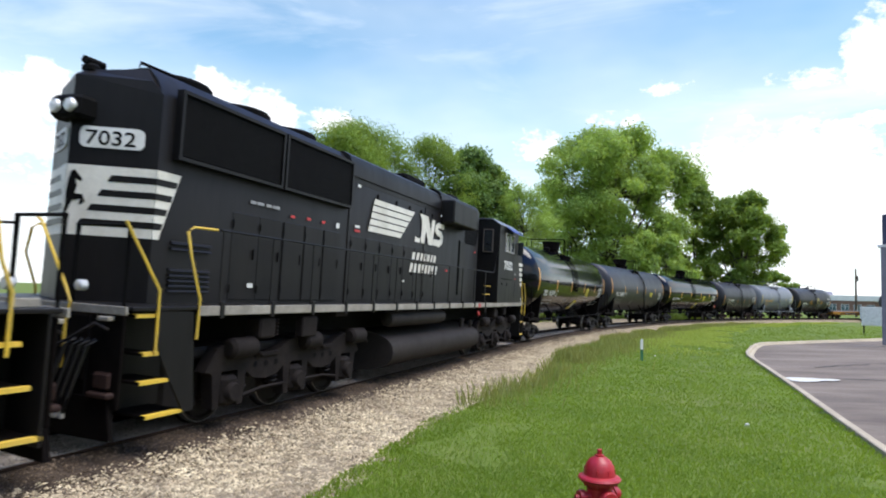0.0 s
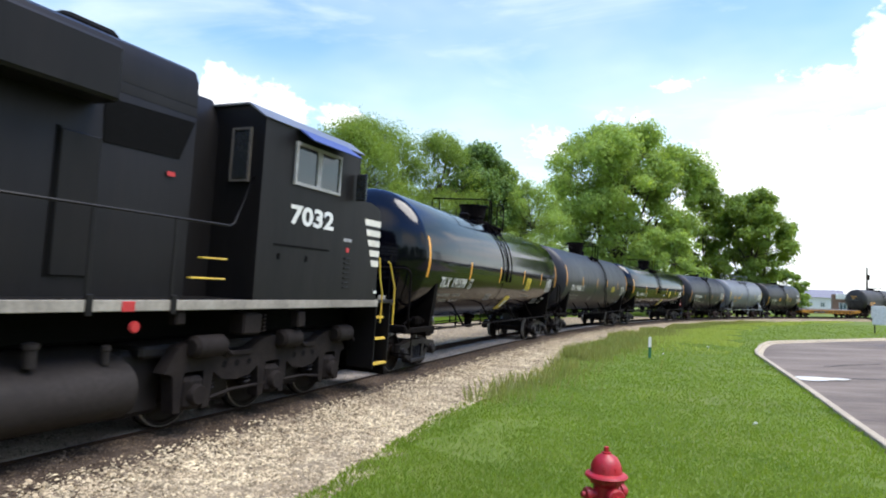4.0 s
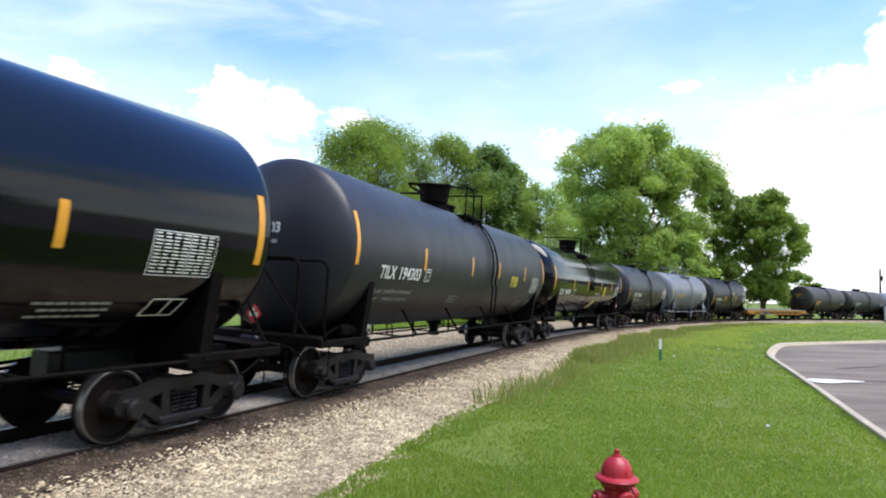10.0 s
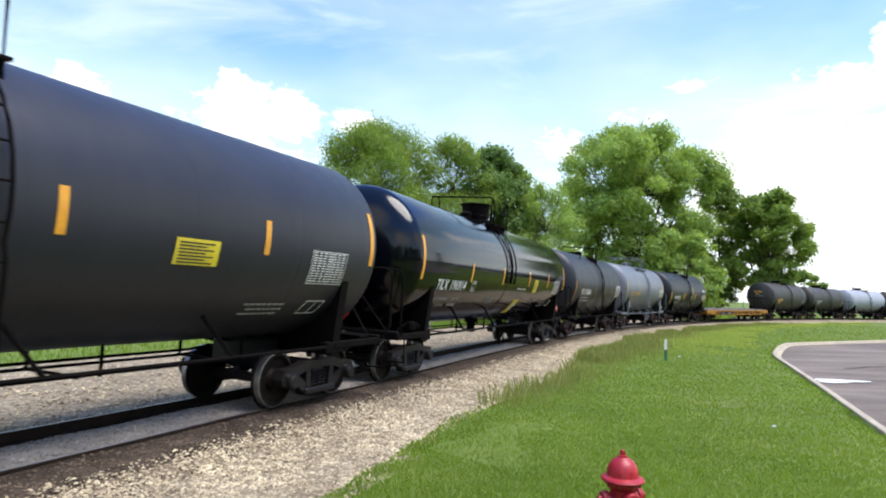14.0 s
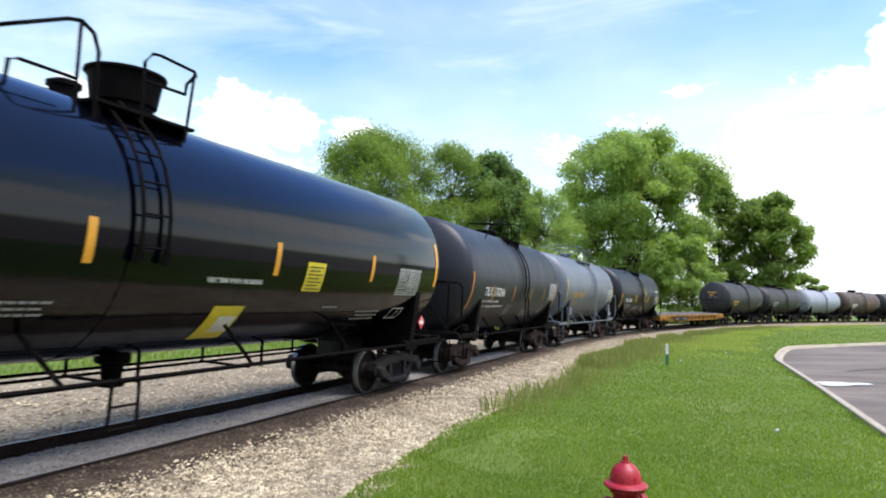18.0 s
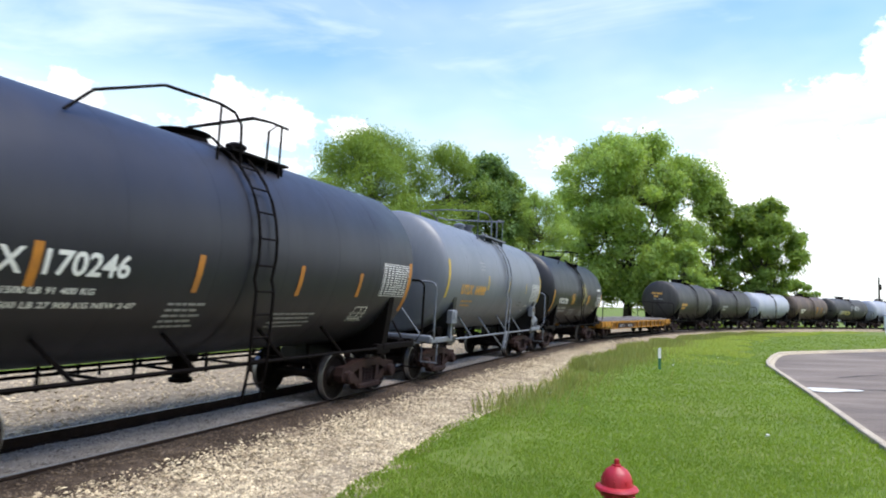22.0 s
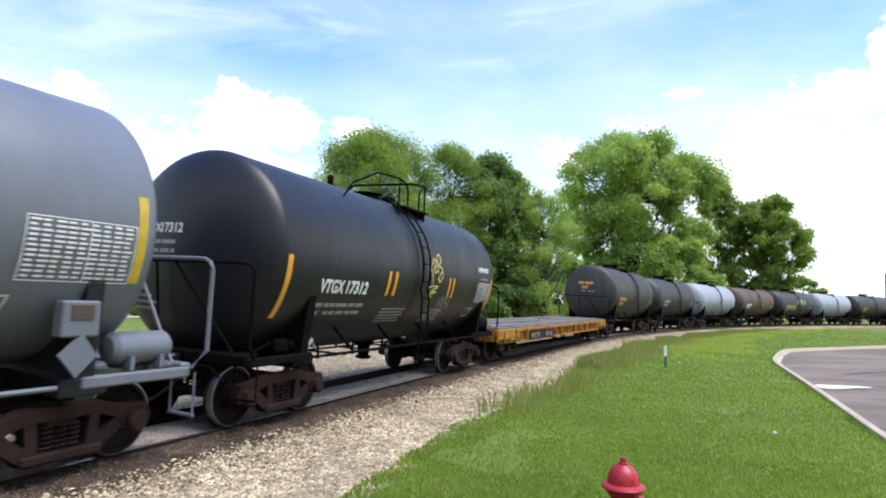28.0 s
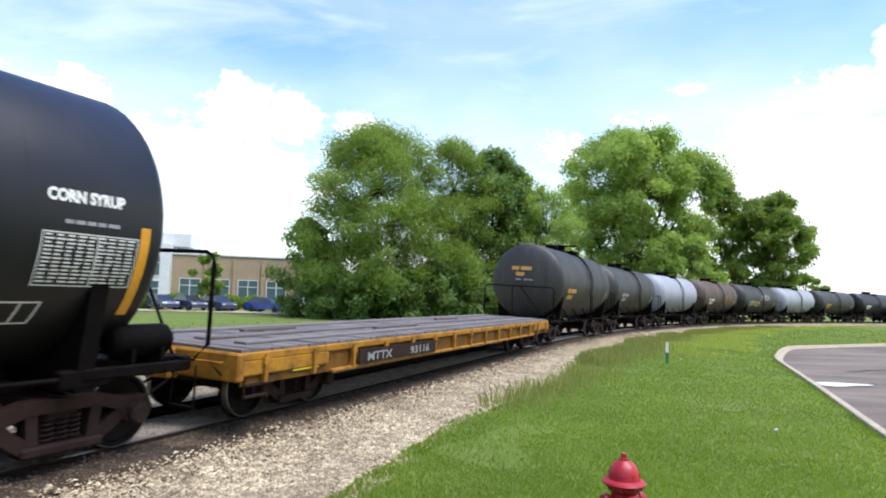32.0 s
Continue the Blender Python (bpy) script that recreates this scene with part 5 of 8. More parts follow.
    for txt, x in (("MTTX", -5.80), ("93116", -3.95)):
        bm = fit_width(lettering(txt, 0.16, 0.95, 0.004), 1.0)
        for v in bm.verts:
            v.co = Vector((x + v.co.x, -1.603, 0.75 + v.co.y))
        part("lettering", bm, M["grey_text"], car)
    bm = bmesh.new()
    prism(bm, [(-8.0, 0.76), (-7.3, 0.76), (-7.3, 0.97), (-8.0, 0.97)], -1.513, -1.505)
    part("paint_patch", bm, M["lemon"], car)
    for sx in (-1, 1):
        truck(car, sx * (hx - 1.9), "rust")
    TRAIN.append((car, 98.85 - 9.6, L, 2 * (hx - 1.9)))
    return car


# ---------------------------------------------------------------- locomotive
def loco_truck(car, x):
    """Three-axle truck with cast frame, springs and brake cylinders."""
    bm = bmesh.new()
    soft_box(bm, (0, 0, 0.72), (0.7, 2.1, 0.30), 0.05)
    t = part("truck", bm, M["sooty_iron"], car, at=(x, 0, 0))
    bm = bmesh.new()
    soft_box(bm, (0, 0, 1.08), (4.9, 2.2, 0.16), 0.04)
    part("bolster", bm, M["sooty_iron"], t)
    # added blocks that close the see-through gaps and stand for the deep shade there
    for k in (-2.3, -0.95, 0.85, 2.2):
        bm = bmesh.new()
        soft_box(bm, (k, 0, 0.68), (0.75, 1.9, 0.85), 0.06)
        part("traction_motor", bm, M["sooty_iron"], t)
    # cast side: high over each axle, sagging between, with a pair of legs astride every bearing
    top, low = [(-2.22, 0.82)], [(-2.12, 0.80)]
    for i in range(41):
        k = -2.0 + i * 0.1
        top.append((k, 1.09 + 0.11 * math.cos(2 * math.pi * k / 1.7)))
    top.append((2.22, 0.82))
    for ax in (-1.7, 0.0, 1.7):
        low += [(ax - 0.37, 0.76), (ax - 0.32, 0.28), (ax - 0.20, 0.28), (ax - 0.18, 0.80), (ax + 0.18, 0.80), (ax + 0.20, 0.28), (ax + 0.32, 0.28), (ax + 0.37, 0.76)]
        if ax < 1.5:
            low += [(ax + 0.55, 0.64), (ax + 0.85, 0.60), (ax + 1.15, 0.64)]
    low.append((2.12, 0.80))
    for sg in (-1, 1):
        bm = bmesh.new()
        prism(bm, top + low[::-1], -0.10, 0.10)
        for mid in (-0.85, 0.85):
            for k in (-0.27, 0.0, 0.27):
                lathe(bm, [(0.01, -0.102), (0.052, -0.102), (0.052, -0.09)], (mid + k, 0, 0.84), "y", 8, 1)
            soft_box(bm, (mid, -0.11, 0.99), (0.62, 0.05, 0.07), 0.01)
        part("side_frame", bm, [M["truck_dust"], M["mesh_black"]], t, at=pose(0, sg * 1.18, 0, 0, 0, 0 if sg < 0 else 180))
        for k in (-1.7, 0.0, 1.7):
            bm = bmesh.new()
            soft_box(bm, (k, -sg * -0.03, 0.52), (0.34, 0.26, 0.44), 0.06)
            lathe(bm, [(0.02, -0.23), (0.12, -0.23), (0.15, -0.18), (0.15, -0.05)] if sg < 0 else [(0.15, 0.05), (0.15, 0.18), (0.12, 0.23), (0.02, 0.23)], (k, 0, 0.50), "y", 16)
            part("journal_box", bm, M["truck_dust"], t, at=(0, sg * 1.18, 0))
        for k, l in ((-1.56, 0.30), (0.30, 0.26), (1.95, 0.28)):
            bm = bmesh.new()
            lathe(bm, [(0.02, -l), (0.10, -l), (0.155, -l + 0.05), (0.155, l - 0.06), (0.12, l), (0.02, l)], (k, sg * 1.34, 1.14), "x", 16)
            tube(bm, [(k + l, sg * 1.34, 1.12), (k + l + 0.22, sg * 1.34, 0.98)], 0.03, 6)
            part("brake_cylinder", bm, M["truck_dust"], t)
        bm = bmesh.new()
        tube(bm, [(-1.36, sg * 1.26, 0.40), (-0.9, sg * 1.26, 0.46), (0.9, sg * 1.26, 0.46), (1.36, sg * 1.26, 0.40)], 0.026, 6)
        part("brake_rod", bm, M["truck_dust"], t)
        for k in (-1.25, -0.45, 0.45, 1.25):
            bm = bmesh.new()
            tube(bm, [(k + 0.09 * math.cos(a), 0.09 * math.sin(a), 0.46 + 0.26 * a / (2 * math.pi * 4)) for a in [i * math.pi / 4 for i in range(33)]], 0.02, 4)
            part("spring", bm, M["sooty_iron"], t, at=(0, sg * 1.10, 0))
    GEAR.setdefault("loco_wheelset", wheel_mesh(0.508))
    for k in (-1.7, 0.0, 1.7):
        part("wheelset", GEAR["loco_wheelset"], None, t, at=(k, 0, 0.508))


def flat_on_side(bm, x0, z0, y=-0.985):
    for v in bm.verts:
        v.co = Vector((x0 + v.co.x, y - v.co.z, z0 + v.co.y))
    return bm


def lettered_bed(base, run, z0, z1):
    """A flat panel on one slanted face of the hood end."""
    bm = bmesh.new()
    bm.faces.new([bm.verts.new(base @ Vector((u, -0.004, z))) for u, z in ((0.002, z0), (run - 0.002, z0), (run - 0.002, z1), (0.002, z1))])
    return bm


STEP_Z = (2.06, 2.34)


def locomotive(leading=False):
    car = thing("diesel_locomotive", "black six-axle diesel locomotive with white stripes and yellow handrails", "locomotive", "locomotives of the train")
    F, B = -9.90, 10.10         # platform ends
    H = -9.66                    # ridge of the long-hood end
    N, nw = (8.92, 0.95) if leading else (9.32, 1.50)   # nose end and half width
    C = -9.13                    # corner between end and side
    hy = 0.97
    # frame and deck
    bm = bmesh.new()
    soft_box(bm, ((F + B) / 2, 0, 1.46), (B - F - 1.0, 1.5, 0.54), 0.04)
    part("underframe", bm, M["mesh_black"], car)
    bm = bmesh.new()
    soft_box(bm, ((F + B) / 2, 0, 1.745), (B - F - 0.1, 3.06, 0.05), 0.01)
    part("walkway_deck", bm, M["loco"], car)
    for sy in (-1, 1):
        bm = bmesh.new()
        soft_box(bm, (0.275, sy * 1.535, 1.71), (18.15, 0.03, 0.13), 0.006)
        part("sill_stripe", bm, M["sill_white"], car, "dirty white sill stripe")
    # long hood with sloped shoulders
    bm = bmesh.new()
    prof = [(-hy, 1.75), (hy, 1.75), (hy, 4.48), (hy - 0.12, 4.74), (hy - 0.30, 4.92), (-hy + 0.30, 4.92), (-hy + 0.12, 4.74), (-hy, 4.48)]
    prism(bm, prof, C, 4.95, "yz")
    part("long_hood", bm, M["loco"], car)
    # squarer casing over the engine room
    bm = bmesh.new()
    half = [(hy + 0.003, 4.30), (hy + 0.003, 4.66), (hy - 0.09, 4.86), (hy - 0.24, 4.95)]
    prism(bm, half + [(-y, z) for y, z in half[::-1]], -3.98, 4.94, "yz")
    part("engine_casing", bm, M["loco"], car)
    # raised part of the roof behind the dynamic brake
    bm = bmesh.new()
    half = [(hy + 0.006, 4.44), (hy + 0.006, 4.78), (hy - 0.07, 4.94), (hy - 0.22, 5.02)]
    prism(bm, half + [(-y, z) for y, z in half[::-1]], 1.27, 4.93, "yz")
    part("raised_roof", bm, M["loco"], car)
    bm = bmesh.new()
    prism(bm, [(y * 0.62, z if z < 4 else z - 0.10) for y, z in prof], 4.95, 5.75, "yz")
    part("hood_neck", bm, M["loco"], car)
    for sy in (-1, 1):
        bm = bmesh.new()
        prism(bm, [(-4.02, 4.42), (1.25, 4.42), (1.25, 4.455), (-4.02, 4.455)], sy * hy, sy * (hy + 0.035))
        part("roof_ledge", bm, M["loco"], car)
        for x, z in ((-2.75, 4.16), (-1.75, 4.16), (-0.95, 4.16), (-0.2, 4.16), (0.62, 4.16)):
            bm = bmesh.new()
            soft_box(bm, (x, sy * (hy + 0.012), z), (0.06, 0.03, 0.10), 0.01)
            part("roof_latch", bm, M["mesh_black"], car)
    # wedge-shaped hood end: two faces that meet on a ridge
    bm = bmesh.new()
    lo = [bm.verts.new(p) for p in ((C, -hy, 1.75), (H, 0.0, 1.75), (C, hy, 1.75))]
    hi = [bm.verts.new(p) for p in ((C, -hy, 4.52), (C - 0.06, -hy + 0.14, 4.70), (H, 0.0, 4.70), (C - 0.06, hy - 0.14, 4.70), (C, hy, 4.52))]
    tp = [bm.verts.new(p) for p in ((C, -hy + 0.30, 4.89), (H + 0.14, 0.0, 4.80), (C, hy - 0.30, 4.89))]
    bm.faces.new((lo[0], lo[1], hi[2], hi[1], hi[0]))
    bm.faces.new((lo[1], lo[2], hi[4], hi[3], hi[2]))
    bm.faces.new((hi[1], hi[2], tp[1], tp[0]))
    bm.faces.new((hi[2], hi[3], tp[2], tp[1]))
    bm.faces.new((hi[0], hi[1], tp[0]))
    bm.faces.new((hi[3], hi[4], tp[2]))
    bm.faces.new((tp[0], tp[1], tp[2]))
    part("hood_end", bm, M["loco"], car, smooth=False)
    # headlight pair in a box on the ridge
    bm = bmesh.new()
    soft_box(bm, (H + 0.04, 0, 4.24), (0.36, 0.52, 0.30), 0.05)
    lamp = part("headlight", bm, M["mesh_black"], car)
    for y in (-0.13, 0.13):
        bm = bmesh.new()
        lathe(bm, [(0.02, -0.03), (0.075, -0.02), (0.09, 0.0), (0.10, 0.04)], (H - 0.155, y, 4.24), "x", 16)
        part("lens", bm, M["lens"], lamp)
    run = math.hypot(C - H, hy)
    near = (Matrix.Translation((H, 0, 0)) @ Matrix.Rotation(math.atan2(-hy, C - H), 4, "Z"))
    far = (Matrix.Translation((C, hy, 0)) @ Matrix.Rotation(math.atan2(-hy, H - C), 4, "Z"))
    for base, mid in ((near, 0.52), (far, run - 0.52)):
        bm = bmesh.new()
        out = []
        w, h_ = 0.80, 0.28
        for i in range(20):
            a = 2 * math.pi * i / 20
            cx, cz = (w / 2 - 0.09) * (1 if math.cos(a) > 0 else -1), (h_ / 2 - 0.09) * (1 if math.sin(a) > 0 else -1)
            out.append((cx + 0.09 * math.cos(a), cz + 0.09 * math.sin(a)))
        prism(bm, out, -0.02, 0.012)
        board = part("number_board", bm, M["white"], car, "white number board with black digits", at=base @ Matrix.Translation((mid, 0, 3.89)))
        bm = bars([(0, 0, 0.66)], 0.15) if leading else lettering("7032", 0.195, 1.18, 0.003)
        for v in bm.verts:
            v.co = Vector((v.co.x - 0.335, -0.024, v.co.y - 0.098))
        part("road_number", bm, M["mesh_black"], board)
    # white band with dark bars round the hood end
    def on_face(bm, base, pts, lift):
        bm.faces.new([bm.verts.new(base @ Vector((u, -lift, z))) for u, z in pts])

    z0, z1 = 2.61, 3.52
    band = part("hood_end_band", lettered_bed(near, run, z0, z1), M["cream"], car, "cream band round the hood end", smooth=False)
    part("band_panel", lettered_bed(far, run, z0, z1), M["cream"], band, smooth=False)
    for sy in (-1, 1):
        bm = bmesh.new()
        bm.faces.new([bm.verts.new(p) for p in ((C, sy * (hy + 0.004), z0), (C + 0.10, sy * (hy + 0.004), z0), (C + 0.42, sy * (hy + 0.004), z1), (C, sy * (hy + 0.004), z1))])
        part("band_panel", bm, M["cream"], band, smooth=False)
    for k in range(4):
        zc = 3.365 - 0.195 * k
        za, zb = zc - 0.043, zc + 0.043
        xa, xb = C + 0.10 + 0.32 * (za - z0) / 0.91 - 0.02, C + 0.10 + 0.32 * (zb - z0) / 0.91 - 0.02
        u0 = 0.52 - 0.11 * k
        bm = bmesh.new()
        vs = [bm.verts.new(p) for p in (near @ Vector((u0 - 0.02, -0.008, za)), (C - 0.004, -hy - 0.008, za), (xa, -hy - 0.008, za), (xb, -hy - 0.008, zb), (C - 0.004, -hy - 0.008, zb), near @ Vector((u0 + 0.03, -0.008, zb)))]
        bm.faces.new((vs[0], vs[1], vs[4], vs[5]))
        bm.faces.new((vs[1], vs[2], vs[3], vs[4]))
        part("dark_bar", bm, M["loco"], band, smooth=False)
        bm = bmesh.new()
        on_face(bm, far, [(0.0, za), (run - u0 + 0.22, za), (run - u0 + 0.18, zb), (0.0, zb)], 0.008)
        part("dark_bar", bm, M["loco"], band, smooth=False)
    # dark emblem on the band, a plain leaning shape
    bm = bmesh.new()
    on_face(bm, near, [(0.03,3.30),(0.05,3.42),(0.10,3.45),(0.20,3.33),(0.19,3.30),(0.12,3.33),(0.14,3.24),(0.12,3.14),(0.22,3.13),(0.25,3.04),(0.18,2.99),(0.20,3.07),(0.10,3.05),(0.06,2.95),(0.02,2.84),(0.004,2.82),(0.02,3.0),(0.015,3.15)], 0.010)
    part("emblem", bm, M["mesh_black"], band, smooth=False)
    # radiator intake screens
    for sy in (-1, 1):
        for xa, xb in ((-8.90, -6.52), (-6.46, -4.10)):
            bm = bmesh.new()
            y = sy * (hy + 0.05)
            soft_box(bm, ((xa + xb) / 2, y, 4.19), (xb - xa - 0.10, 0.08, 0.86), 0.02)
            screen = part("radiator_screen", bm, M["mesh_black"], car, "black radiator intake screen")
            bm = bmesh.new()
            for z in (3.735, 4.645):
                box(bm, ((xa + xb) / 2, y + sy * 0.01, z), (xb - xa, 0.12, 0.05))
            for x in (xa + 0.025, xb - 0.025):
                box(bm, (x, y + sy * 0.01, 4.19), (0.05, 0.12, 0.86))
            part("screen_frame", bm, M["loco"], screen)
        bm = bmesh.new()
        soft_box(bm, (2.35, sy * (hy + 0.20), 4.38), (2.15, 0.44, 0.66), 0.04)
        part("dynamic_brake_hatch", bm, M["loco"], car)
        # engine-room doors with latches and hinges
        for i in range(12):
            xa = -7.6 + i * 0.66 if i < 5 else -3.9 + (i - 5) * 0.68
            bm = bmesh.new()
            proud = 0.012 if 2 <= i <= 4 else -0.006
            soft_box(bm, (xa + 0.31, sy * (hy + proud), 2.50), (0.61, 0.03, 1.36), 0.012)
            for z in (2.0, 3.0):
                box(bm, (xa + 0.04, sy * (hy + 0.025), z), (0.05, 0.02, 0.12))
            box(bm, (xa + 0.55, sy * (hy + 0.028), 2.55), (0.04, 0.03, 0.16))
            part("engine_door", bm, M["loco"], car)
        for z in (1.95, 2.02, 2.09, 2.16, 2.23, 2.52, 2.60):
            bm = bmesh.new()
            prism(bm, [(hy - 0.01, z - 0.02), (hy + 0.045, z - 0.02), (hy + 0.03, z + 0.008), (hy - 0.01, z + 0.028)], -8.82, -8.04, "yz")
            for v in bm.verts:
                v.co.y *= sy
            bmesh.ops.recalc_face_normals(bm, faces=bm.faces)
            part("louvre", bm, M["loco"], car)
        bm = bmesh.new()
        prism(bm, [(3.55, 3.64), (4.70, 3.66), (4.92, 4.22), (3.52, 4.18)], sy * (hy - 0.02), sy * (hy + 0.012))
        part("vent_recess", bm, M["mesh_black"], car)
        bm = bmesh.new()
        soft_box(bm, (3.27, sy * (hy + 0.012), 2.84), (0.50, 0.05, 1.66), 0.012)
        part("cabinet_door", bm, M["loco"], car)
        bm = bmesh.new()
        box(bm, (2.995, sy * (hy + 0.004), 2.85), (0.045, 0.02, 1.70))
        part("door_gap", bm, M["mesh_black"], car)
        for x in (-4.02, 0.10):
            bm = bmesh.new()
            box(bm, (x, sy * (hy + 0.008), 3.05), (0.025, 0.02, 2.55))
            part("door_post", bm, M["loco"], car)
        for k in range(2):
            bm = bmesh.new()
            soft_box(bm, (5.00 + 0.09 * k, sy * 1.34, STEP_Z[k]), (0.62 - 0.16 * k, 0.10, 0.025), 0.006)
            part("cab_step", bm, M["rail_yellow"], car, "yellow step edge behind the cab")
    # roof: fans, exhaust, horn, lifting rail
    for x in (-8.1, -6.6, -5.1):
        bm = bmesh.new()
        lathe(bm, [(0.62, 4.86), (0.64, 5.02), (0.60, 5.06), (0.55, 5.04), (0.10, 5.04), (0.02, 5.06)], (x, 0, 0), seg=24)
        fan = part("roof_fan", bm, M["mesh_black"], car)
        for i in range(10):
            a = i * math.pi / 5
            bm = bmesh.new()
            box(bm, (x + 0.33 * math.cos(a), 0.33 * math.sin(a), 5.052), (0.56, 0.02, 0.02), a)
            part("fan_bar", bm, M["loco"], fan)
    for x, w in ((0.35, 1.35), (3.6, 0.8)):
        bm = bmesh.new()
        soft_box(bm, (x, 0, 5.03), (w, 1.1, 0.32), 0.06)
        part("roof_hatch", bm, M["mesh_black"], car)
    bm = bmesh.new()
    tube(bm, [(H + 0.5, -0.5, 4.84), (H + 0.55, -0.5, 5.00), (H + 1.45, -0.5, 5.02), (H + 1.5, -0.5, 4.86)], 0.02, 5)
    part("roof_grab_rail", bm, M["mesh_black"], car)
    bm = bmesh.new()
    soft_box(bm, (H + 0.22, 0.0, 4.83), (0.2, 0.2, 0.14), 0.04)
    tube(bm, [(H + 0.10, 0.0, 4.93), (H + 0.40, 0.0, 4.93)], 0.055, 8)
    part("horn", bm, M["mesh_black"], car)
    # cab
    bm = bmesh.new()
    prism(bm, [(-1.52, 1.75), (1.52, 1.75), (1.52, 4.50), (1.20, 4.70), (-1.20, 4.70), (-1.52, 4.50)], 5.75, 8.42, "yz")
    cab = part("cab", bm, M["loco"], car)
    bm = bmesh.new()
    prism(bm, [(-1.56, 4.50), (-1.21, 4.735), (1.21, 4.735), (1.56, 4.50), (1.54, 4.49), (1.205, 4.705), (-1.205, 4.705), (-1.54, 4.49)], 5.70, 8.5, "yz")
    part("roof_sheet", bm, M["grey"], cab, "pale grey cab roof edge")
    for sy in (-1, 1):
        for xa, xb in ((6.50, 7.08), (7.14, 7.73)):
            bm = bmesh.new()
            soft_box(bm, ((xa + xb) / 2, sy * 1.520, 3.96), (xb - xa, 0.03, 0.62), 0.01, 0)
            part("window_pane", bm, M["glass"], cab)
            bm = bmesh.new()
            for z in (3.64, 4.28):
                box(bm, ((xa + xb) / 2, sy * 1.535, z), (xb - xa + 0.06, 0.05, 0.05))
            for x in (xa, xb):
                box(bm, (x, sy * 1.535, 3.96), (0.05, 0.05, 0.60))
            part("window_frame", bm, M["bright_metal"], cab, "bright aluminium window frame")
        bm = bmesh.new()
        prism(bm, [(sy * 1.525, 4.50), (sy * 1.84, 4.30), (sy * 1.85, 4.315), (sy * 1.525, 4.53)], 6.52, 7.95, "yz")
        part("sunshade", bm, M["awning_blue"], cab, "blue window awning")
        bm = bmesh.new()
        soft_box(bm, (5.735, sy * 1.10, 3.94), (0.04, 0.32, 0.74), 0.02)
        part("rear_window", bm, M["glass"], cab)
        bm = bmesh.new()
        for dy in (-0.17, 0.17):
            box(bm, (5.73, sy * 1.10 + dy, 3.94), (0.05, 0.03, 0.82))
        for dz in (-0.395, 0.395):
            box(bm, (5.73, sy * 1.10, 3.94 + dz), (0.05, 0.31, 0.03))
        part("rear_window_frame", bm, M["tie"], cab)
        bm = bmesh.new()
        box(bm, (6.85, sy * 1.522, 2.63), (1.44, 0.02, 0.03))
        for x in (6.25, 6.95):
            box(bm, (x, sy * 1.524, 2.45), (0.05, 0.02, 0.09))
        part("lid_seam", bm, M["mesh_black"], cab)
        bm = bmesh.new()
        soft_box(bm, (8.28, sy * 1.66, 3.85), (0.06, 0.22, 0.5), 0.02)
        part("wind_deflector", bm, M["glass"], cab)
    # nose
    bm = bmesh.new()
    prism(bm, [(8.42, 1.75), (N, 1.75), (N, 3.46), (N - 0.04, 3.54), (N - 0.12, 3.59), (N - 0.37, 3.65), (8.42, 3.66)], -nw, nw)
    part("nose", bm, M["loco"], car)
    bm = bmesh.new()
    prism(bm, [(8.42, 3.66), (8.58, 3.66), (8.44, 4.60), (8.42, 4.70)], -1.25, 1.25)
    part("windshield_slope", bm, M["loco"], car)
    for k in range(0 if leading else 5):
        z0 = 2.43 + k * 0.195
        xa, xb = 8.74 + (3.27 - z0) * 0.38, 8.74 + (3.27 - z0 - 0.12) * 0.38
        bm = bmesh.new()
        vs = [bm.verts.new(p) for p in ((xa, -1.508, z0), (N + 0.008, -1.508, z0), (N + 0.008, 1.50, z0), (N + 0.008, 1.50, z0 + 0.12), (N + 0.008, -1.508, z0 + 0.12), (xb, -1.508, z0 + 0.12))]
        bm.faces.new((vs[0], vs[1], vs[4], vs[5]))
        bm.faces.new((vs[1], vs[2], vs[3], vs[4]))
        part("nose_stripe", bm, M["cream"], car, "cream stripe on the nose", smooth=False)
    bm = bmesh.new()
    lathe(bm, [(0.02, -0.10), (0.07, -0.10), (0.06, 0.02), (0.10, 0.12), (0.02, 0.10)], (8.95, 0.35 - nw, 3.75), "x", 12)
    soft_box(bm, (8.93, 0.35 - nw, 3.68), (0.08, 0.10, 0.10), 0.01)
    bell = part("nose_bell", bm, M["mesh_black"], car)
    bm = bmesh.new()
    tube(bm, [(8.56, 0.35 - nw, 3.66), (8.58, 0.35 - nw, 3.79), (8.88, 0.35 - nw, 3.76)], 0.014, 5)
    part("bell_pipe", bm, M["bright_metal"], bell)
    for i in range(7):
        bm = bmesh.new()
        soft_box(bm, (8.17, -1.528, 2.00 + 0.088 * i), (0.20, 0.03, 0.022), 0.006)
        part("battery_louvre", bm, M["loco"], car)
    for x, z, w, h_, m_ in ((8.02, 2.83, 0.26, 0.06, "grey_text"), (8.12, 2.64, 0.09, 0.08, "red"), (9.19, 1.90, 0.10, 0.06, "white"))[:2 if leading else 3]:
        bm = bmesh.new()
        soft_box(bm, (x + w / 2, -1.523, z + h_ / 2), (w, 0.008, h_), 0.003)
        part("decal", bm, M[m_], car)
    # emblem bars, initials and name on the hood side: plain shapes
    bm = bmesh.new()
    for k in range(5):
        z0 = 3.345 + k * 0.155
        bm.faces.new([bm.verts.new(p) for p in ((-3.17 + 0.05 * k, -hy - 0.028, z0), (-1.44 + 0.17 * k, -hy - 0.028, z0), (-1.33 + 0.17 * k, -hy - 0.028, z0 + 0.125), (-3.13 + 0.05 * k, -hy - 0.028, z0 + 0.125))])
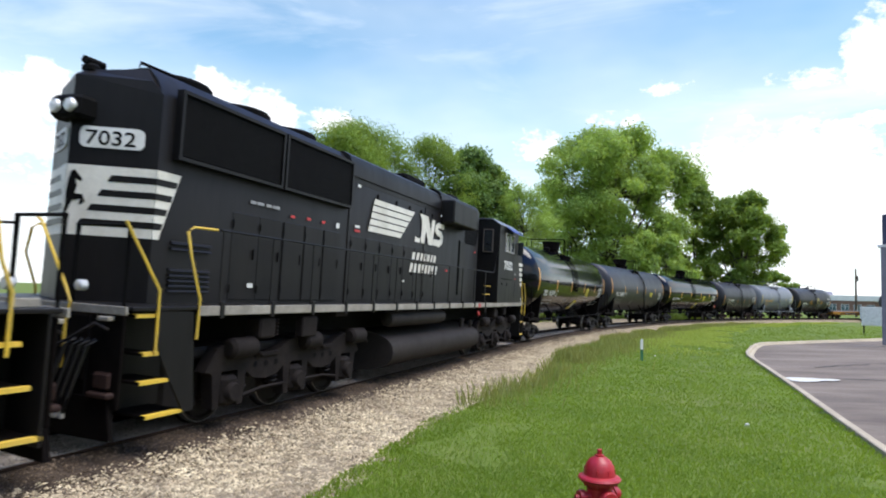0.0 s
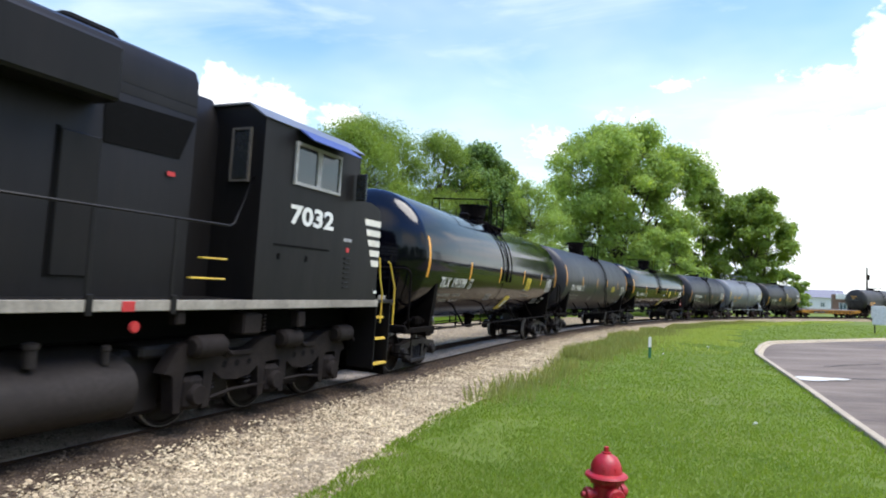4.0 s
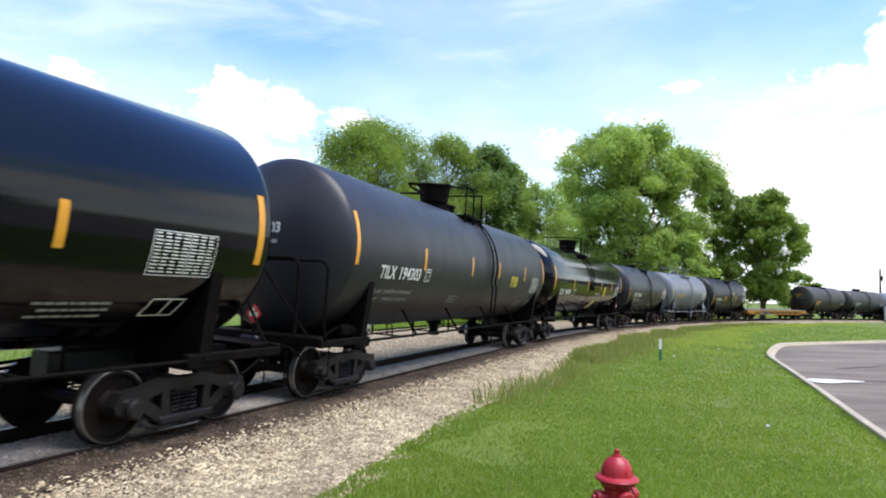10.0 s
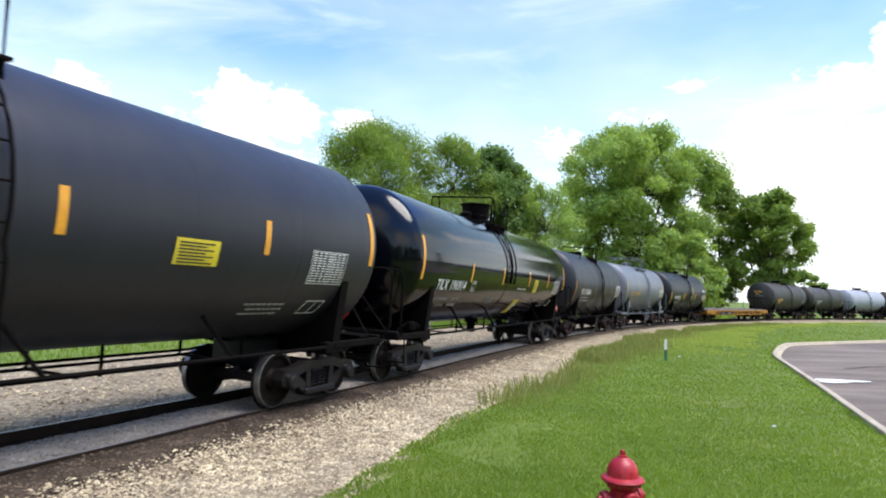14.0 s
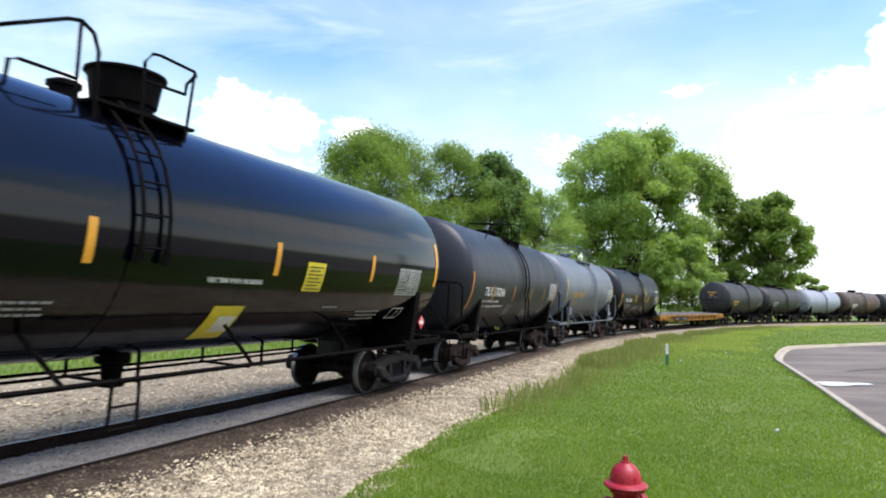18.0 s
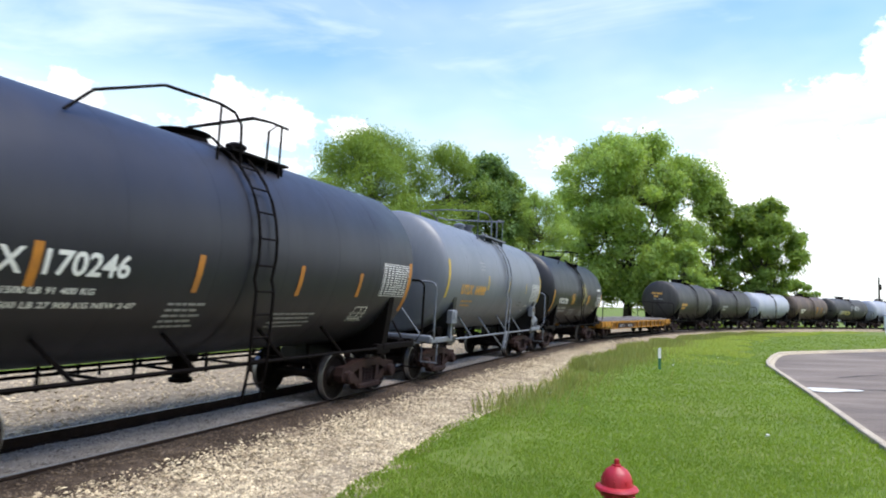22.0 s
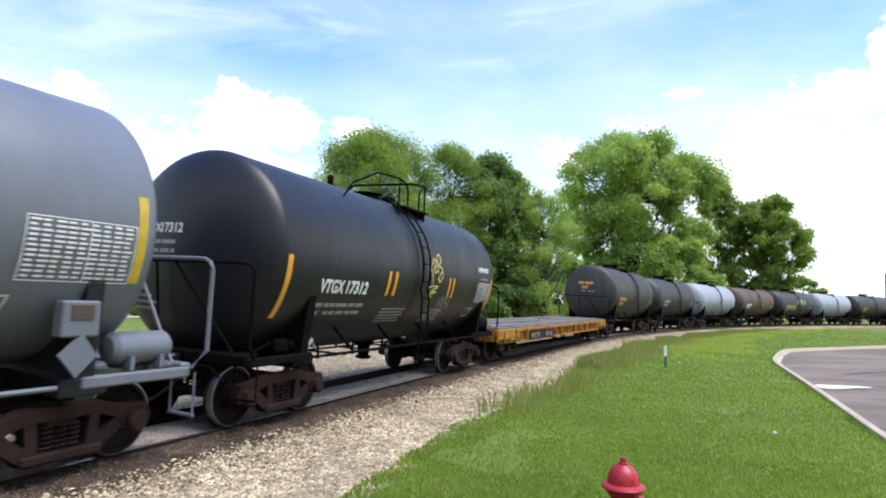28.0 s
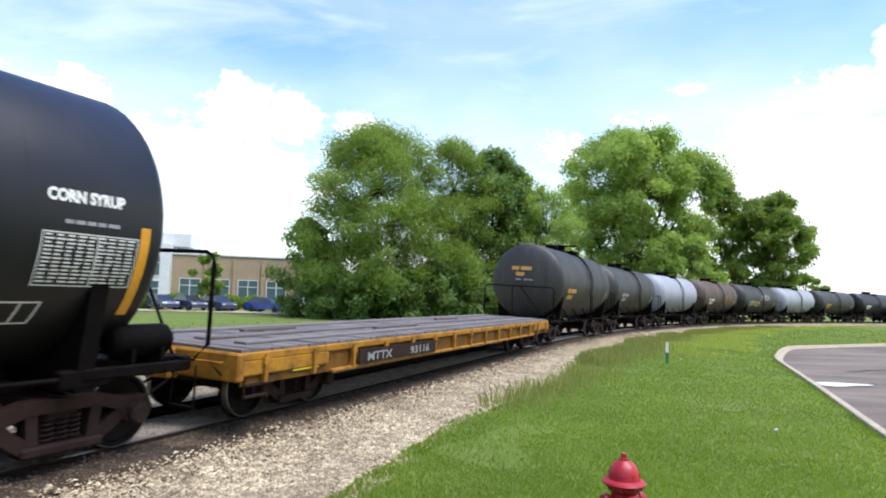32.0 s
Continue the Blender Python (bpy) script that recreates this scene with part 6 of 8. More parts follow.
    part("stripe_emblem", bm, M["cream"], car)
    # a wedge and two slanted shapes in place of the initials
    for pts in ([(-0.44, 3.34), (-0.10, 3.34), (-0.02, 3.50), (-0.16, 3.44), (-0.42, 3.48)], [(-0.02, 3.34), (0.20, 3.34), (0.30, 3.70), (0.52, 3.34), (0.80, 3.34), (0.94, 4.04), (0.70, 4.04), (0.64, 3.74), (0.40, 4.10), (-0.20, 4.10), (-0.02, 3.96)],
                [(0.78, 3.36), (1.32, 3.34), (1.58, 3.46), (1.62, 3.66), (1.48, 3.78), (1.20, 3.82), (1.24, 3.88), (1.66, 3.86), (1.66, 4.00), (1.16, 4.02), (0.98, 3.92), (0.97, 3.76), (1.12, 3.66), (1.36, 3.62), (1.36, 3.54), (0.86, 3.52)]):
        bm = bmesh.new()
        bm.faces.new([bm.verts.new((x - 0.12, -hy - 0.028, z)) for x, z in pts])
        part("initials_emblem", bm, M["cream"], car, smooth=False)
    for x0, z0, widths in ((-0.70, 2.84, (0.24, 0.22, 0.20, 0.18, 0.22, 0.16, 0.22)), (-0.80, 2.55, (0.22, 0.22, 0.20, 0.18, 0.20, 0.18, 0.20, 0.22))):
        x = x0
        for l in widths:
            bm = bmesh.new()
            bm.faces.new([bm.verts.new((x + a, -hy - 0.028, z0 + b)) for a, b in ((0, 0), (l * 0.8, 0), (l * 0.8 + 0.07, 0.23), (0.07, 0.23))])
            x += l + 0.045
            part("name_bar", bm, M["cream"], car, smooth=False)
    # small decals on doors
    for x, z, w, h_, m_ in ((-3.75, 4.22, 0.14, 0.06, "white"), (-3.78, 3.36, 0.22, 0.05, "white"), (-3.78, 3.27, 0.24, 0.05, "red"), (-1.2, 2.28, 0.12, 0.05, "white"), (-7.17, 2.02, 0.14, 0.07, "white"), (-6.10, 3.27, 0.12, 0.05, "red"),
                            (-5.59, 3.29, 0.12, 0.05, "red"), (-5.08, 3.29, 0.12, 0.05, "red"), (-4.54, 3.26, 0.12, 0.10, "white"), (3.20, 3.50, 0.13, 0.06, "red"), (4.50, 3.40, 0.13, 0.06, "red"), (1.84, 2.67, 0.17, 0.06, "red"), (1.20, 4.20, 0.10, 0.06, "white")):
        bm = bmesh.new()
        bm.faces.new([bm.verts.new(p) for p in ((x, -hy - 0.03, z), (x + w, -hy - 0.03, z), (x + w, -hy - 0.03, z + h_), (x, -hy - 0.03, z + h_))])
        part("decal", bm, M[m_], car, smooth=False)
    bm = bars([(0, 0, 0.9)], 0.25) if leading else lettering("7032", 0.30, 1.2, 0.014)
    part("road_number", flat_on_side(fit_width(bm, 1.20), 6.47, 3.0, -1.526), M["white"], car)
    bm = bars([(0, 0, 0.34), (0.41, 0, 0.37)], 0.05)
    part("builder_mark", flat_on_side(bm, -7.22, 3.36, -hy - 0.028), M["grey_text"], car)
    # fuel tank with air reservoirs above
    bm = bmesh.new()
    hull = []
    for i in range(32):
        a = 2 * math.pi * i / 32
        c_, s_ = math.cos(a), math.sin(a)
        hull.append((1.49 * math.copysign(abs(c_) ** 0.72, c_), 0.68 + 0.48 * math.copysign(abs(s_) ** 0.80, s_)))
    prism(bm, hull, -2.55, 3.92, "yz")
    part("fuel_tank", bm, M["tank_grey"], car, "dusty grey-brown rounded fuel tank")
    for sy in (-1, 1):
        for x, r, z0, z1 in ((2.72, 0.09, 1.05, 1.30), (3.60, 0.06, 1.0, 1.22)):
            bm = bmesh.new()
            lathe(bm, [(r * 0.8, z0), (r * 0.8, z1 - 0.06), (r, z1 - 0.05), (r, z1), (0.02, z1 + 0.02)], (x, sy * 1.28, 0), seg=12)
            part("filler_neck", bm, M["tank_grey"], car)
        bm = bmesh.new()
        lathe(bm, [(0.02, -0.03), (0.06, -0.03), (0.075, 0.0), (0.06, 0.03), (0.02, 0.03)], (3.80, sy * 1.47, 1.45), "y", 14)
        part("fuel_gauge", bm, M["red"], car, "red fuel shut-off disc")
        bm = bmesh.new()
        soft_box(bm, (3.63, sy * 1.555, 1.70), (0.17, 0.02, 0.12), 0.005)
        part("sill_plate", bm, M["red"], car, "faded red plate on the sill")
        for x, w, z, h_ in ((-6.03, 0.46, 1.40, 0.34), (-4.95, 0.46, 1.60, 0.10), (4.48, 0.16, 1.54, 0.18), (7.0, 0.20, 1.46, 0.26)):
            bm = bmesh.new()
            soft_box(bm, (x, sy * 1.42, z), (w, 0.16, h_), 0.02)
            part("sill_bracket", bm, M["truck_dust"], car)
    for sy in (-1, 1):
        bm = bmesh.new()
        lathe(bm, [(0.03, -2.6), (0.15, -2.55), (0.18, -2.45), (0.18, 0.80), (0.15, 0.92), (0.03, 0.96)], (0, sy * 1.28, 1.42), "x", 18)
        part("air_reservoir", bm, M["tank_grey"], car)
        for x in (-7.18, 5.86):
            bm = bmesh.new()
            soft_box(bm, (x, sy * 1.33, 1.42), (0.40, 0.30, 0.32), 0.03)
            filt = part("air_filter_box", bm, M["truck_dust"], car)
            for i in range(5):
                bm = bmesh.new()
                tube(bm, [(x + 0.21, sy * 1.48, 1.30 + i * 0.06), (x + 0.34, sy * 1.42, 1.31 + i * 0.058), (x + 0.40, sy * 1.25, 1.33 + i * 0.055)], 0.012, 5)
                part("filter_fin", bm, M["truck_dust"], filt)
    # side handrails on stanchions
    for sy in (-1, 1):
        y = sy * 1.50
        bm = bmesh.new()
        tube(bm, [(-8.45, y, 2.81), (5.20, y, 2.81), (5.28, y, 2.86), (5.60, y, 3.56)], 0.018, 6)
        part("handrail", bm, M["loco"], car)
        for i in range(12):
            bm = bmesh.new()
            x = 4.28 - i * 1.15
            soft_box(bm, (x, y, 2.26), (0.055, 0.022, 1.08), 0.006)
            soft_box(bm, (x, y - sy * -0.055, 1.72), (0.085, 0.03, 0.24), 0.008)
            part("stanchion", bm, M["loco"], car)
        # step wells at both ends with yellow-edged treads
        for xe, sg in ((F + 0.02, 1), (B + 0.02, -1)):
            a0 = xe + sg * 0.38
            if sg < 0:
                # boxed-in steps ahead of the nose
                for x in (9.38, 9.93):
                    bm = bmesh.new()
                    soft_box(bm, (x, sy * 1.22, 1.06), (0.035, 0.58, 1.30), 0.008)
                    part("step_gusset", bm, M["loco"], car)
                bm = bmesh.new()
                prism(bm, [(9.36, 0.44), (10.1, 0.44), (10.1, 1.70), (9.36, 1.70)], sy * 0.88, sy * 0.92)
                part("step_back", bm, M["loco"], car)
                for z, xa, xb in ((0.50, 9.41, 9.95), (1.00, 9.41, 9.80), (1.43, 9.41, 9.68)):
                    bm = bmesh.new()
                    soft_box(bm, ((xa + xb) / 2, sy * 1.20, z), (xb - xa, 0.58, 0.035), 0.008)
                    step = part("step", bm, M["steel"], car)
                    bm = bmesh.new()
                    box(bm, ((xa + xb) / 2, sy * 1.495, z), (xb - xa, 0.02, 0.045))
                    box(bm, ((xa + xb) / 2, sy * 1.46, z + 0.021), (xb - xa, 0.06, 0.006))
                    part("yellow_nosing", bm, M["rail_yellow"], step)
                bm = bmesh.new()
                soft_box(bm, (9.74, sy * 1.40, 1.82), (0.26, 0.04, 0.09), 0.008)
                part("sill_plate", bm, M["sill_white"], car)
                for line in ([(9.35, 2.62), (9.42, 2.23), (9.54, 1.92), (9.54, 1.32)], [(9.72, 2.56), (9.80, 2.52), (10.05, 2.03), (10.05, 1.26)])[:1 if leading else 2]:
                    bm = bmesh.new()
                    tube(bm, [(x, sy * 1.52, z) for x, z in line], 0.019, 6)
                    part("grab_rail", bm, M["rail_yellow"], car, "bent yellow grab rail")
                continue
            bm = bmesh.new()
            prism(bm, [(a0 + sg * dx, z) for dx, z in ((0.03, 1.72), (0.10, 1.20), (0.30, 0.86), (0.58, 0.42), (0.76, 0.42), (0.63, 1.70))], sy * 1.49, sy * 1.515)
            part("step_gusset", bm, M["loco"], car)
            bm = bmesh.new()
            prism(bm, [(xe, 0.44), (xe + sg * 1.12, 0.44), (xe + sg * 1.12, 1.70), (xe, 1.70)], sy * 0.88, sy * 0.92)
            part("step_back", bm, M["loco"], car)
            for z, da, db in ((0.44, -0.02, 0.60), (0.86, -0.15, 0.30), (1.20, -0.13, 0.12), (1.66, -0.28, 0.05)):
                bm = bmesh.new()
                xm, w = a0 + sg * (da + db) / 2, db - da
                soft_box(bm, (xm, sy * 1.20, z), (w, 0.58, 0.035), 0.008)
                step = part("step", bm, M["steel"], car)
                bm = bmesh.new()
                box(bm, (xm, sy * 1.495, z), (w, 0.02, 0.045))
                box(bm, (xm, sy * 1.46, z + 0.021), (w, 0.06, 0.006))
                part("yellow_nosing", bm, M["rail_yellow"], step)
            # bent yellow grab rails
            rails_ = ([(-9.98, 2.76), (-9.49, 1.97), (-9.48, 1.19)], [(-8.45, 2.81), (-8.90, 2.80), (-9.00, 2.73), (-8.99, 2.37), (-8.79, 1.86), (-8.80, 1.34)])
            for line in rails_:
                yr = 1.53
                bm = bmesh.new()
                tube(bm, [(x, sy * (yr - 0.09 * (z > 2.6) * (yr > 1.1)), z) for x, z in line], 0.019, 6)
                part("grab_rail", bm, M["rail_yellow"], car, "bent yellow grab rail")
    # end platforms, pilots, end rails, couplers and hoses
    for xe, sg in ((F, 1), (B, -1)):
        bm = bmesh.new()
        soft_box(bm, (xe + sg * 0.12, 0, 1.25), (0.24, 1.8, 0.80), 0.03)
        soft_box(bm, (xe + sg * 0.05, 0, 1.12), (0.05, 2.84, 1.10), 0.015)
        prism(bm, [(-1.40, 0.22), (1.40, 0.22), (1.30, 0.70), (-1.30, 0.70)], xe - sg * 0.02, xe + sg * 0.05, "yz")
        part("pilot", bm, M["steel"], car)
        bm = bmesh.new()
        soft_box(bm, (xe - sg * 0.015, 0, 1.72), (0.03, 3.0, 0.10), 0.006)
        part("sill_stripe", bm, M["sill_white"], car)
        # brackets, steps and cut lever on the pilot
        for y in (-1.22, 1.22):
            bm = bmesh.new()
            soft_box(bm, (xe - sg * 0.04, y, 0.74), (0.12, 0.34, 0.07), 0.02)
            soft_box(bm, (xe - sg * 0.03, y, 0.90), (0.06, 0.26, 0.20), 0.03)
            part("hose_bracket", bm, M["rust"], car)
            bm = bmesh.new()
            soft_box(bm, (xe - sg * 0.05, y, 1.62), (0.10, 0.18, 0.05), 0.01)
            part("foot_plate", bm, M["sill_white"], car)
        bm = bmesh.new()
        tube(bm, [(xe - sg * 0.06, 0.0, 1.10), (xe - sg * 0.10, -0.45, 1.22), (xe - sg * 0.08, -1.10, 1.56), (xe - sg * 0.08, -1.30, 1.50)], 0.018, 6)
        tube(bm, [(xe - sg * 0.06, 0.0, 1.10), (xe - sg * 0.10, 0.45, 1.22), (xe - sg * 0.08, 1.10, 1.56), (xe - sg * 0.08, 1.30, 1.50)], 0.018, 6)
        part("cut_lever", bm, M["tank_grey"], car)
        if sg > 0:
            bm = bmesh.new()
            tube(bm, [(xe - 0.05, 0.08, 2.82), (xe - 0.05, -0.03, 2.74), (xe - 0.05, -0.57, 1.91), (xe - 0.05, -0.63, 1.77), (xe - 0.05, -0.59, 1.60), (xe - 0.05, -0.58, 1.00)], 0.019, 6)
            part("grab_rail", bm, M["rail_yellow"], car, "bent yellow grab rail")
        for ya, yb in ((-1.38, -0.55), (0.55, 1.38)):
            bm = bmesh.new()
            tube(bm, [(xe + sg * 0.04, ya, 1.70), (xe + sg * 0.04, ya, 2.72), (xe + sg * 0.04, yb, 2.72), (xe + sg * 0.04, yb, 1.70)], 0.024, 6)
            part("end_rail", bm, M["mesh_black"], car)
        for y in (-1.06, -0.95, -0.84, -0.72, 0.55, 0.7, 0.85):
            bm = bmesh.new()
            tube(bm, [(xe - sg * 0.02, y, 1.36), (xe - sg * 0.12, y + 0.02, 1.28), (xe - sg * 0.16, y + 0.08, 1.00), (xe - sg * 0.19, y + 0.16, 0.70), (xe - sg * 0.16, y + 0.26, 0.50)], 0.026, 6)
            hose = part("air_hose", bm, M["tyre_rubber"], car)
            bm = bmesh.new()
            soft_box(bm, (xe - sg * 0.16, y + 0.27, 0.48), (0.05, 0.07, 0.08), 0.012)
            part("hose_fitting", bm, M["bright_metal"], hose)
        if "coupler" not in GEAR:
            GEAR["coupler"] = coupler_mesh()
        part("coupler", GEAR["coupler"], None, car, at=pose(xe - (0.30 if sg > 0 else -0.75), 0, 0, 0, 0, 0 if sg > 0 else 180))
        for y in (-0.62, 0.62):
            bm = bmesh.new()
            lathe(bm, [(0.02, -0.02), (0.055, -0.015), (0.07, 0.0), (0.07, 0.08)] if sg > 0 else [(0.07, -0.08), (0.07, 0.0), (0.055, 0.015), (0.02, 0.02)], (xe + sg * 0.08 if sg < 0 else xe + 0.05, y, 1.98), "x", 14)
            part("ditch_light", bm, M["lens"], car)
    loco_truck(car, -6.05)
    loco_truck(car, 6.55)
    return car


# ---------------------------------------------------------------- ground, track and road
M.update({
    "grass": mat("mown_grass_ground", (0.100, 0.148, 0.024), (0.138, 0.182, 0.036), 0.5, 0.85, bump=0.7, bump_scale=35, dirt=(0.18, 0.165, 0.06), dirt_amount=0.5, dirt_scale=0.22, spec=0.15),
    "blade": leaf_mat("grass_blades", (0.198, 0.288, 0.036), (0.086, 0.156, 0.021), 0.40, 0.14, scale=0.34, grit=0.90, dirt=(0.31, 0.36, 0.10), dirt_amount=0.55, dirt_scale=0.6),
    "weed": leaf_mat("rank_seeding_grass", (0.29, 0.285, 0.105), (0.15, 0.250, 0.050), 0.38, scale=0.5),
    # paler than the lawn: sunshine on the far strip is put into this colour
    "sunlit_strip": leaf_mat("sunlit_far_grass", (0.37, 0.42, 0.105), (0.22, 0.33, 0.060), 0.40, 0.2, scale=0.25),
    "gravel": mat("pale_limestone_gravel", (0.150, 0.115, 0.077), (0.450, 0.368, 0.248), 7.0, 0.9, bump=1.0, bump_scale=48, dirt=(0.09, 0.068, 0.048), dirt_amount=0.7, dirt_scale=0.7, spec=0.15, grit=0.55),
    "oily": mat("oily_brown_ballast", (0.046, 0.033, 0.024), (0.090, 0.067, 0.050), 1.5, 0.92, bump=1.0, bump_scale=50, dirt=(0.018, 0.014, 0.011), dirt_amount=0.5, spec=0.1),
    "oily_stone": mat("oil_stained_ballast_pieces", (0.085, 0.062, 0.045), (0.160, 0.120, 0.086), 3, 0.9, per_object=0.4, spec=0.1),
    "stone": mat("loose_limestone_pieces", (0.540, 0.452, 0.300), (0.300, 0.236, 0.152), 3, 0.88, per_object=0.5, spec=0.2, dirt=(0.15, 0.115, 0.08), dirt_amount=0.8, dirt_scale=0.55),
    "fines": mat("grey_crushed_stone", (0.205, 0.178, 0.155), (0.355, 0.310, 0.268), 2.6, 0.92, bump=1.0, bump_scale=70, dirt=(0.30, 0.25, 0.20), dirt_amount=0.4, spec=0.15),
    "fine_stone": mat("grey_stone_chips", (0.35, 0.312, 0.276), (0.19, 0.168, 0.148), 3, 0.9, per_object=0.4, spec=0.15),
    "asphalt": mat("worn_asphalt", (0.112, 0.088, 0.072), (0.215, 0.172, 0.136), 0.30, 0.85, bump=0.5, bump_scale=80, stretch=(0.35, 1.6, 1), dirt=(0.28, 0.235, 0.185), dirt_amount=0.6, dirt_scale=0.45, spec=0.25),
    "concrete": mat("pale_kerb_concrete", (0.48, 0.405, 0.285), (0.39, 0.325, 0.23), 1.5, 0.85, bump=0.4, bump_scale=50, dirt=(0.20, 0.165, 0.13), dirt_amount=0.5),
    "hydrant": mat("red_hydrant_paint", (0.42, 0.012, 0.022), (0.34, 0.010, 0.018), 6, 0.42, bump=0.12, bump_scale=30, dirt=(0.20, 0.03, 0.03), dirt_amount=0.3, dirt_scale=6),
    "bark": mat("grey_brown_bark", (0.10, 0.08, 0.062), (0.065, 0.052, 0.042), 3, 0.95, bump=1.0, bump_scale=14, stretch=(1, 1, 0.25), spec=0.2),
    "leaf_bright": leaf_mat("bright_green_leaves", (0.270, 0.380, 0.092), (0.190, 0.285, 0.072), 0.42),
    "leaf_mid": leaf_mat("mid_green_leaves", (0.200, 0.292, 0.052), (0.138, 0.216, 0.042), 0.40),
    "leaf_dark": leaf_mat("dark_green_leaves", (0.130, 0.218, 0.052), (0.092, 0.162, 0.042), 0.34),
    "tan_wall": mat("tan_brick_wall", (0.42, 0.31, 0.20), (0.36, 0.265, 0.17), 0.6, 0.85, bump=0.3, bump_scale=20),
    "white_wall": mat("white_panel_wall", (0.72, 0.73, 0.74), (0.66, 0.67, 0.68), 0.6, 0.6),
    "brown_wall": mat("brown_brick_wall", (0.22, 0.13, 0.095), (0.17, 0.10, 0.075), 0.6, 0.85),
    "pane": mat("blue_green_window_glass", (0.10, 0.16, 0.17), (0.08, 0.13, 0.14), 1, 0.08, spec=0.8),
    "blue_car": mat("blue_car_paint", (0.015, 0.05, 0.30), (0.012, 0.04, 0.26), 2, 0.25, coat=0.6),
    "slate_car": mat("slate_car_paint", (0.035, 0.05, 0.11), (0.03, 0.042, 0.09), 2, 0.25, coat=0.6),
    "tyre": mat("black_tyre", (0.015, 0.015, 0.015), (0.02, 0.02, 0.02), 8, 0.85),
    "pillar": mat("grey_painted_column", (0.20, 0.20, 0.24), (0.16, 0.16, 0.20), 2, 0.6),
    "pillar_cap": mat("dark_blue_sign_panel", (0.03, 0.035, 0.10), (0.025, 0.03, 0.08), 2, 0.5),
    "marker_green": mat("green_marker_post", (0.03, 0.16, 0.07), (0.025, 0.13, 0.06), 8, 0.6),
    "puddle": mat("shallow_puddle_water", (0.30, 0.31, 0.32), (0.26, 0.27, 0.28), 1, 0.03, spec=1.0, rvar=0.01),
})


def smooth(a, b, v):
    u = max(0.0, min(1.0, (v - a) / (b - a)))
    return u * u * (3 - 2 * u)


# the kerb of the turning place runs up from the right, round a bend and away
KERB = [(5.27, 4.82), (6.6, 8.19), (7.93, 11.56), (8.3, 12.51), (9.04, 14.37), (10.42, 17.8), (12.6, 23.37), (13.75, 26.36), (14.64, 28.36), (15.78, 30.43), (17.8, 33.79), (19.63, 36.22), (22.21, 37.89), (25.04, 39.72), (28.68, 41.96), (38.38, 48.06), (61.03, 62.31)]


def kerb_line(n=12):
    """The kerb as a smooth line of points."""
    out = []
    P = [Vector(p) for p in KERB]
    P = [P[0] * 2 - P[1]] + P + [P[-1] * 2 - P[-2]]
    for i in range(1, len(P) - 2):
        for k in range(n):
            u = k / n
            out.append(0.5 * (2 * P[i] + (P[i + 1] - P[i - 1]) * u + (2 * P[i - 1] - 5 * P[i] + 4 * P[i + 1] - P[i + 2]) * u * u + (3 * P[i] - P[i - 1] - 3 * P[i + 1] + P[i + 2]) * u ** 3))
    return out + [P[-2]]


KLINE = kerb_line()
KX = np.array([p.x for p in KLINE])
KY = np.array([p.y for p in KLINE])


def road_side(x, y):
    """Distance to the kerb, positive on the road."""
    i = int(np.argmin((KX - x) ** 2 + (KY - y) ** 2))
    i = min(max(i, 0), len(KX) - 2)
    tx, ty = KX[i + 1] - KX[i], KY[i + 1] - KY[i]
    l = math.hypot(tx, ty)
    return ((x - KX[i]) * ty - (y - KY[i]) * tx) / l


def near_edge(s):
    return 3.72 + 0.22 * math.sin(s * 0.55 + 1.2) - 1.1 * smooth(28, 60, s)


def stretch_to_edge(o, s):
    """Spreads the outer part of the bed so that it ends at the lawn's wavy edge."""
    return 1.9 + (o - 1.9) * (near_edge(s) - 1.9) / 1.7 if o > 1.9 else o


def dip(d, s):
    """How far the bed's shoulder falls away towards the lawn along the far bend."""
    return 0.26 * smooth(26, 50, s) * smooth(1.5, 2.5, d) * (1 - smooth(3.2, 7.0, d))


def ground_z(x, y, d=None, s=None):
    if s is None:
        d, s = beside(x, y)
    z = -0.24 - 0.14 * smooth(2.0, 8.0, abs(d)) if d < 0 else -0.24
    z += 0.03 * noise.noise((x * 0.15, y * 0.15, 0.0)) + 0.012 * noise.noise((x * 0.7, y * 0.7, 3.0))
    edge = near_edge(s) - 0.15 if d > 0 else 9.9
    if abs(d) < edge:
        z -= 0.20 * (1 - smooth(edge - 0.6, edge, abs(d)))
    z -= dip(d, s)
    r = road_side(x, y)
    if 2.0 < x < 90 and 3.0 < y < 75:
        z -= 0.06 * smooth(-4.0, -0.3, r) + 0.30 * smooth(-0.05, 0.25, r)
    z += 0.55 * smooth(4.5, 0.5, math.hypot(x, y))
    return z


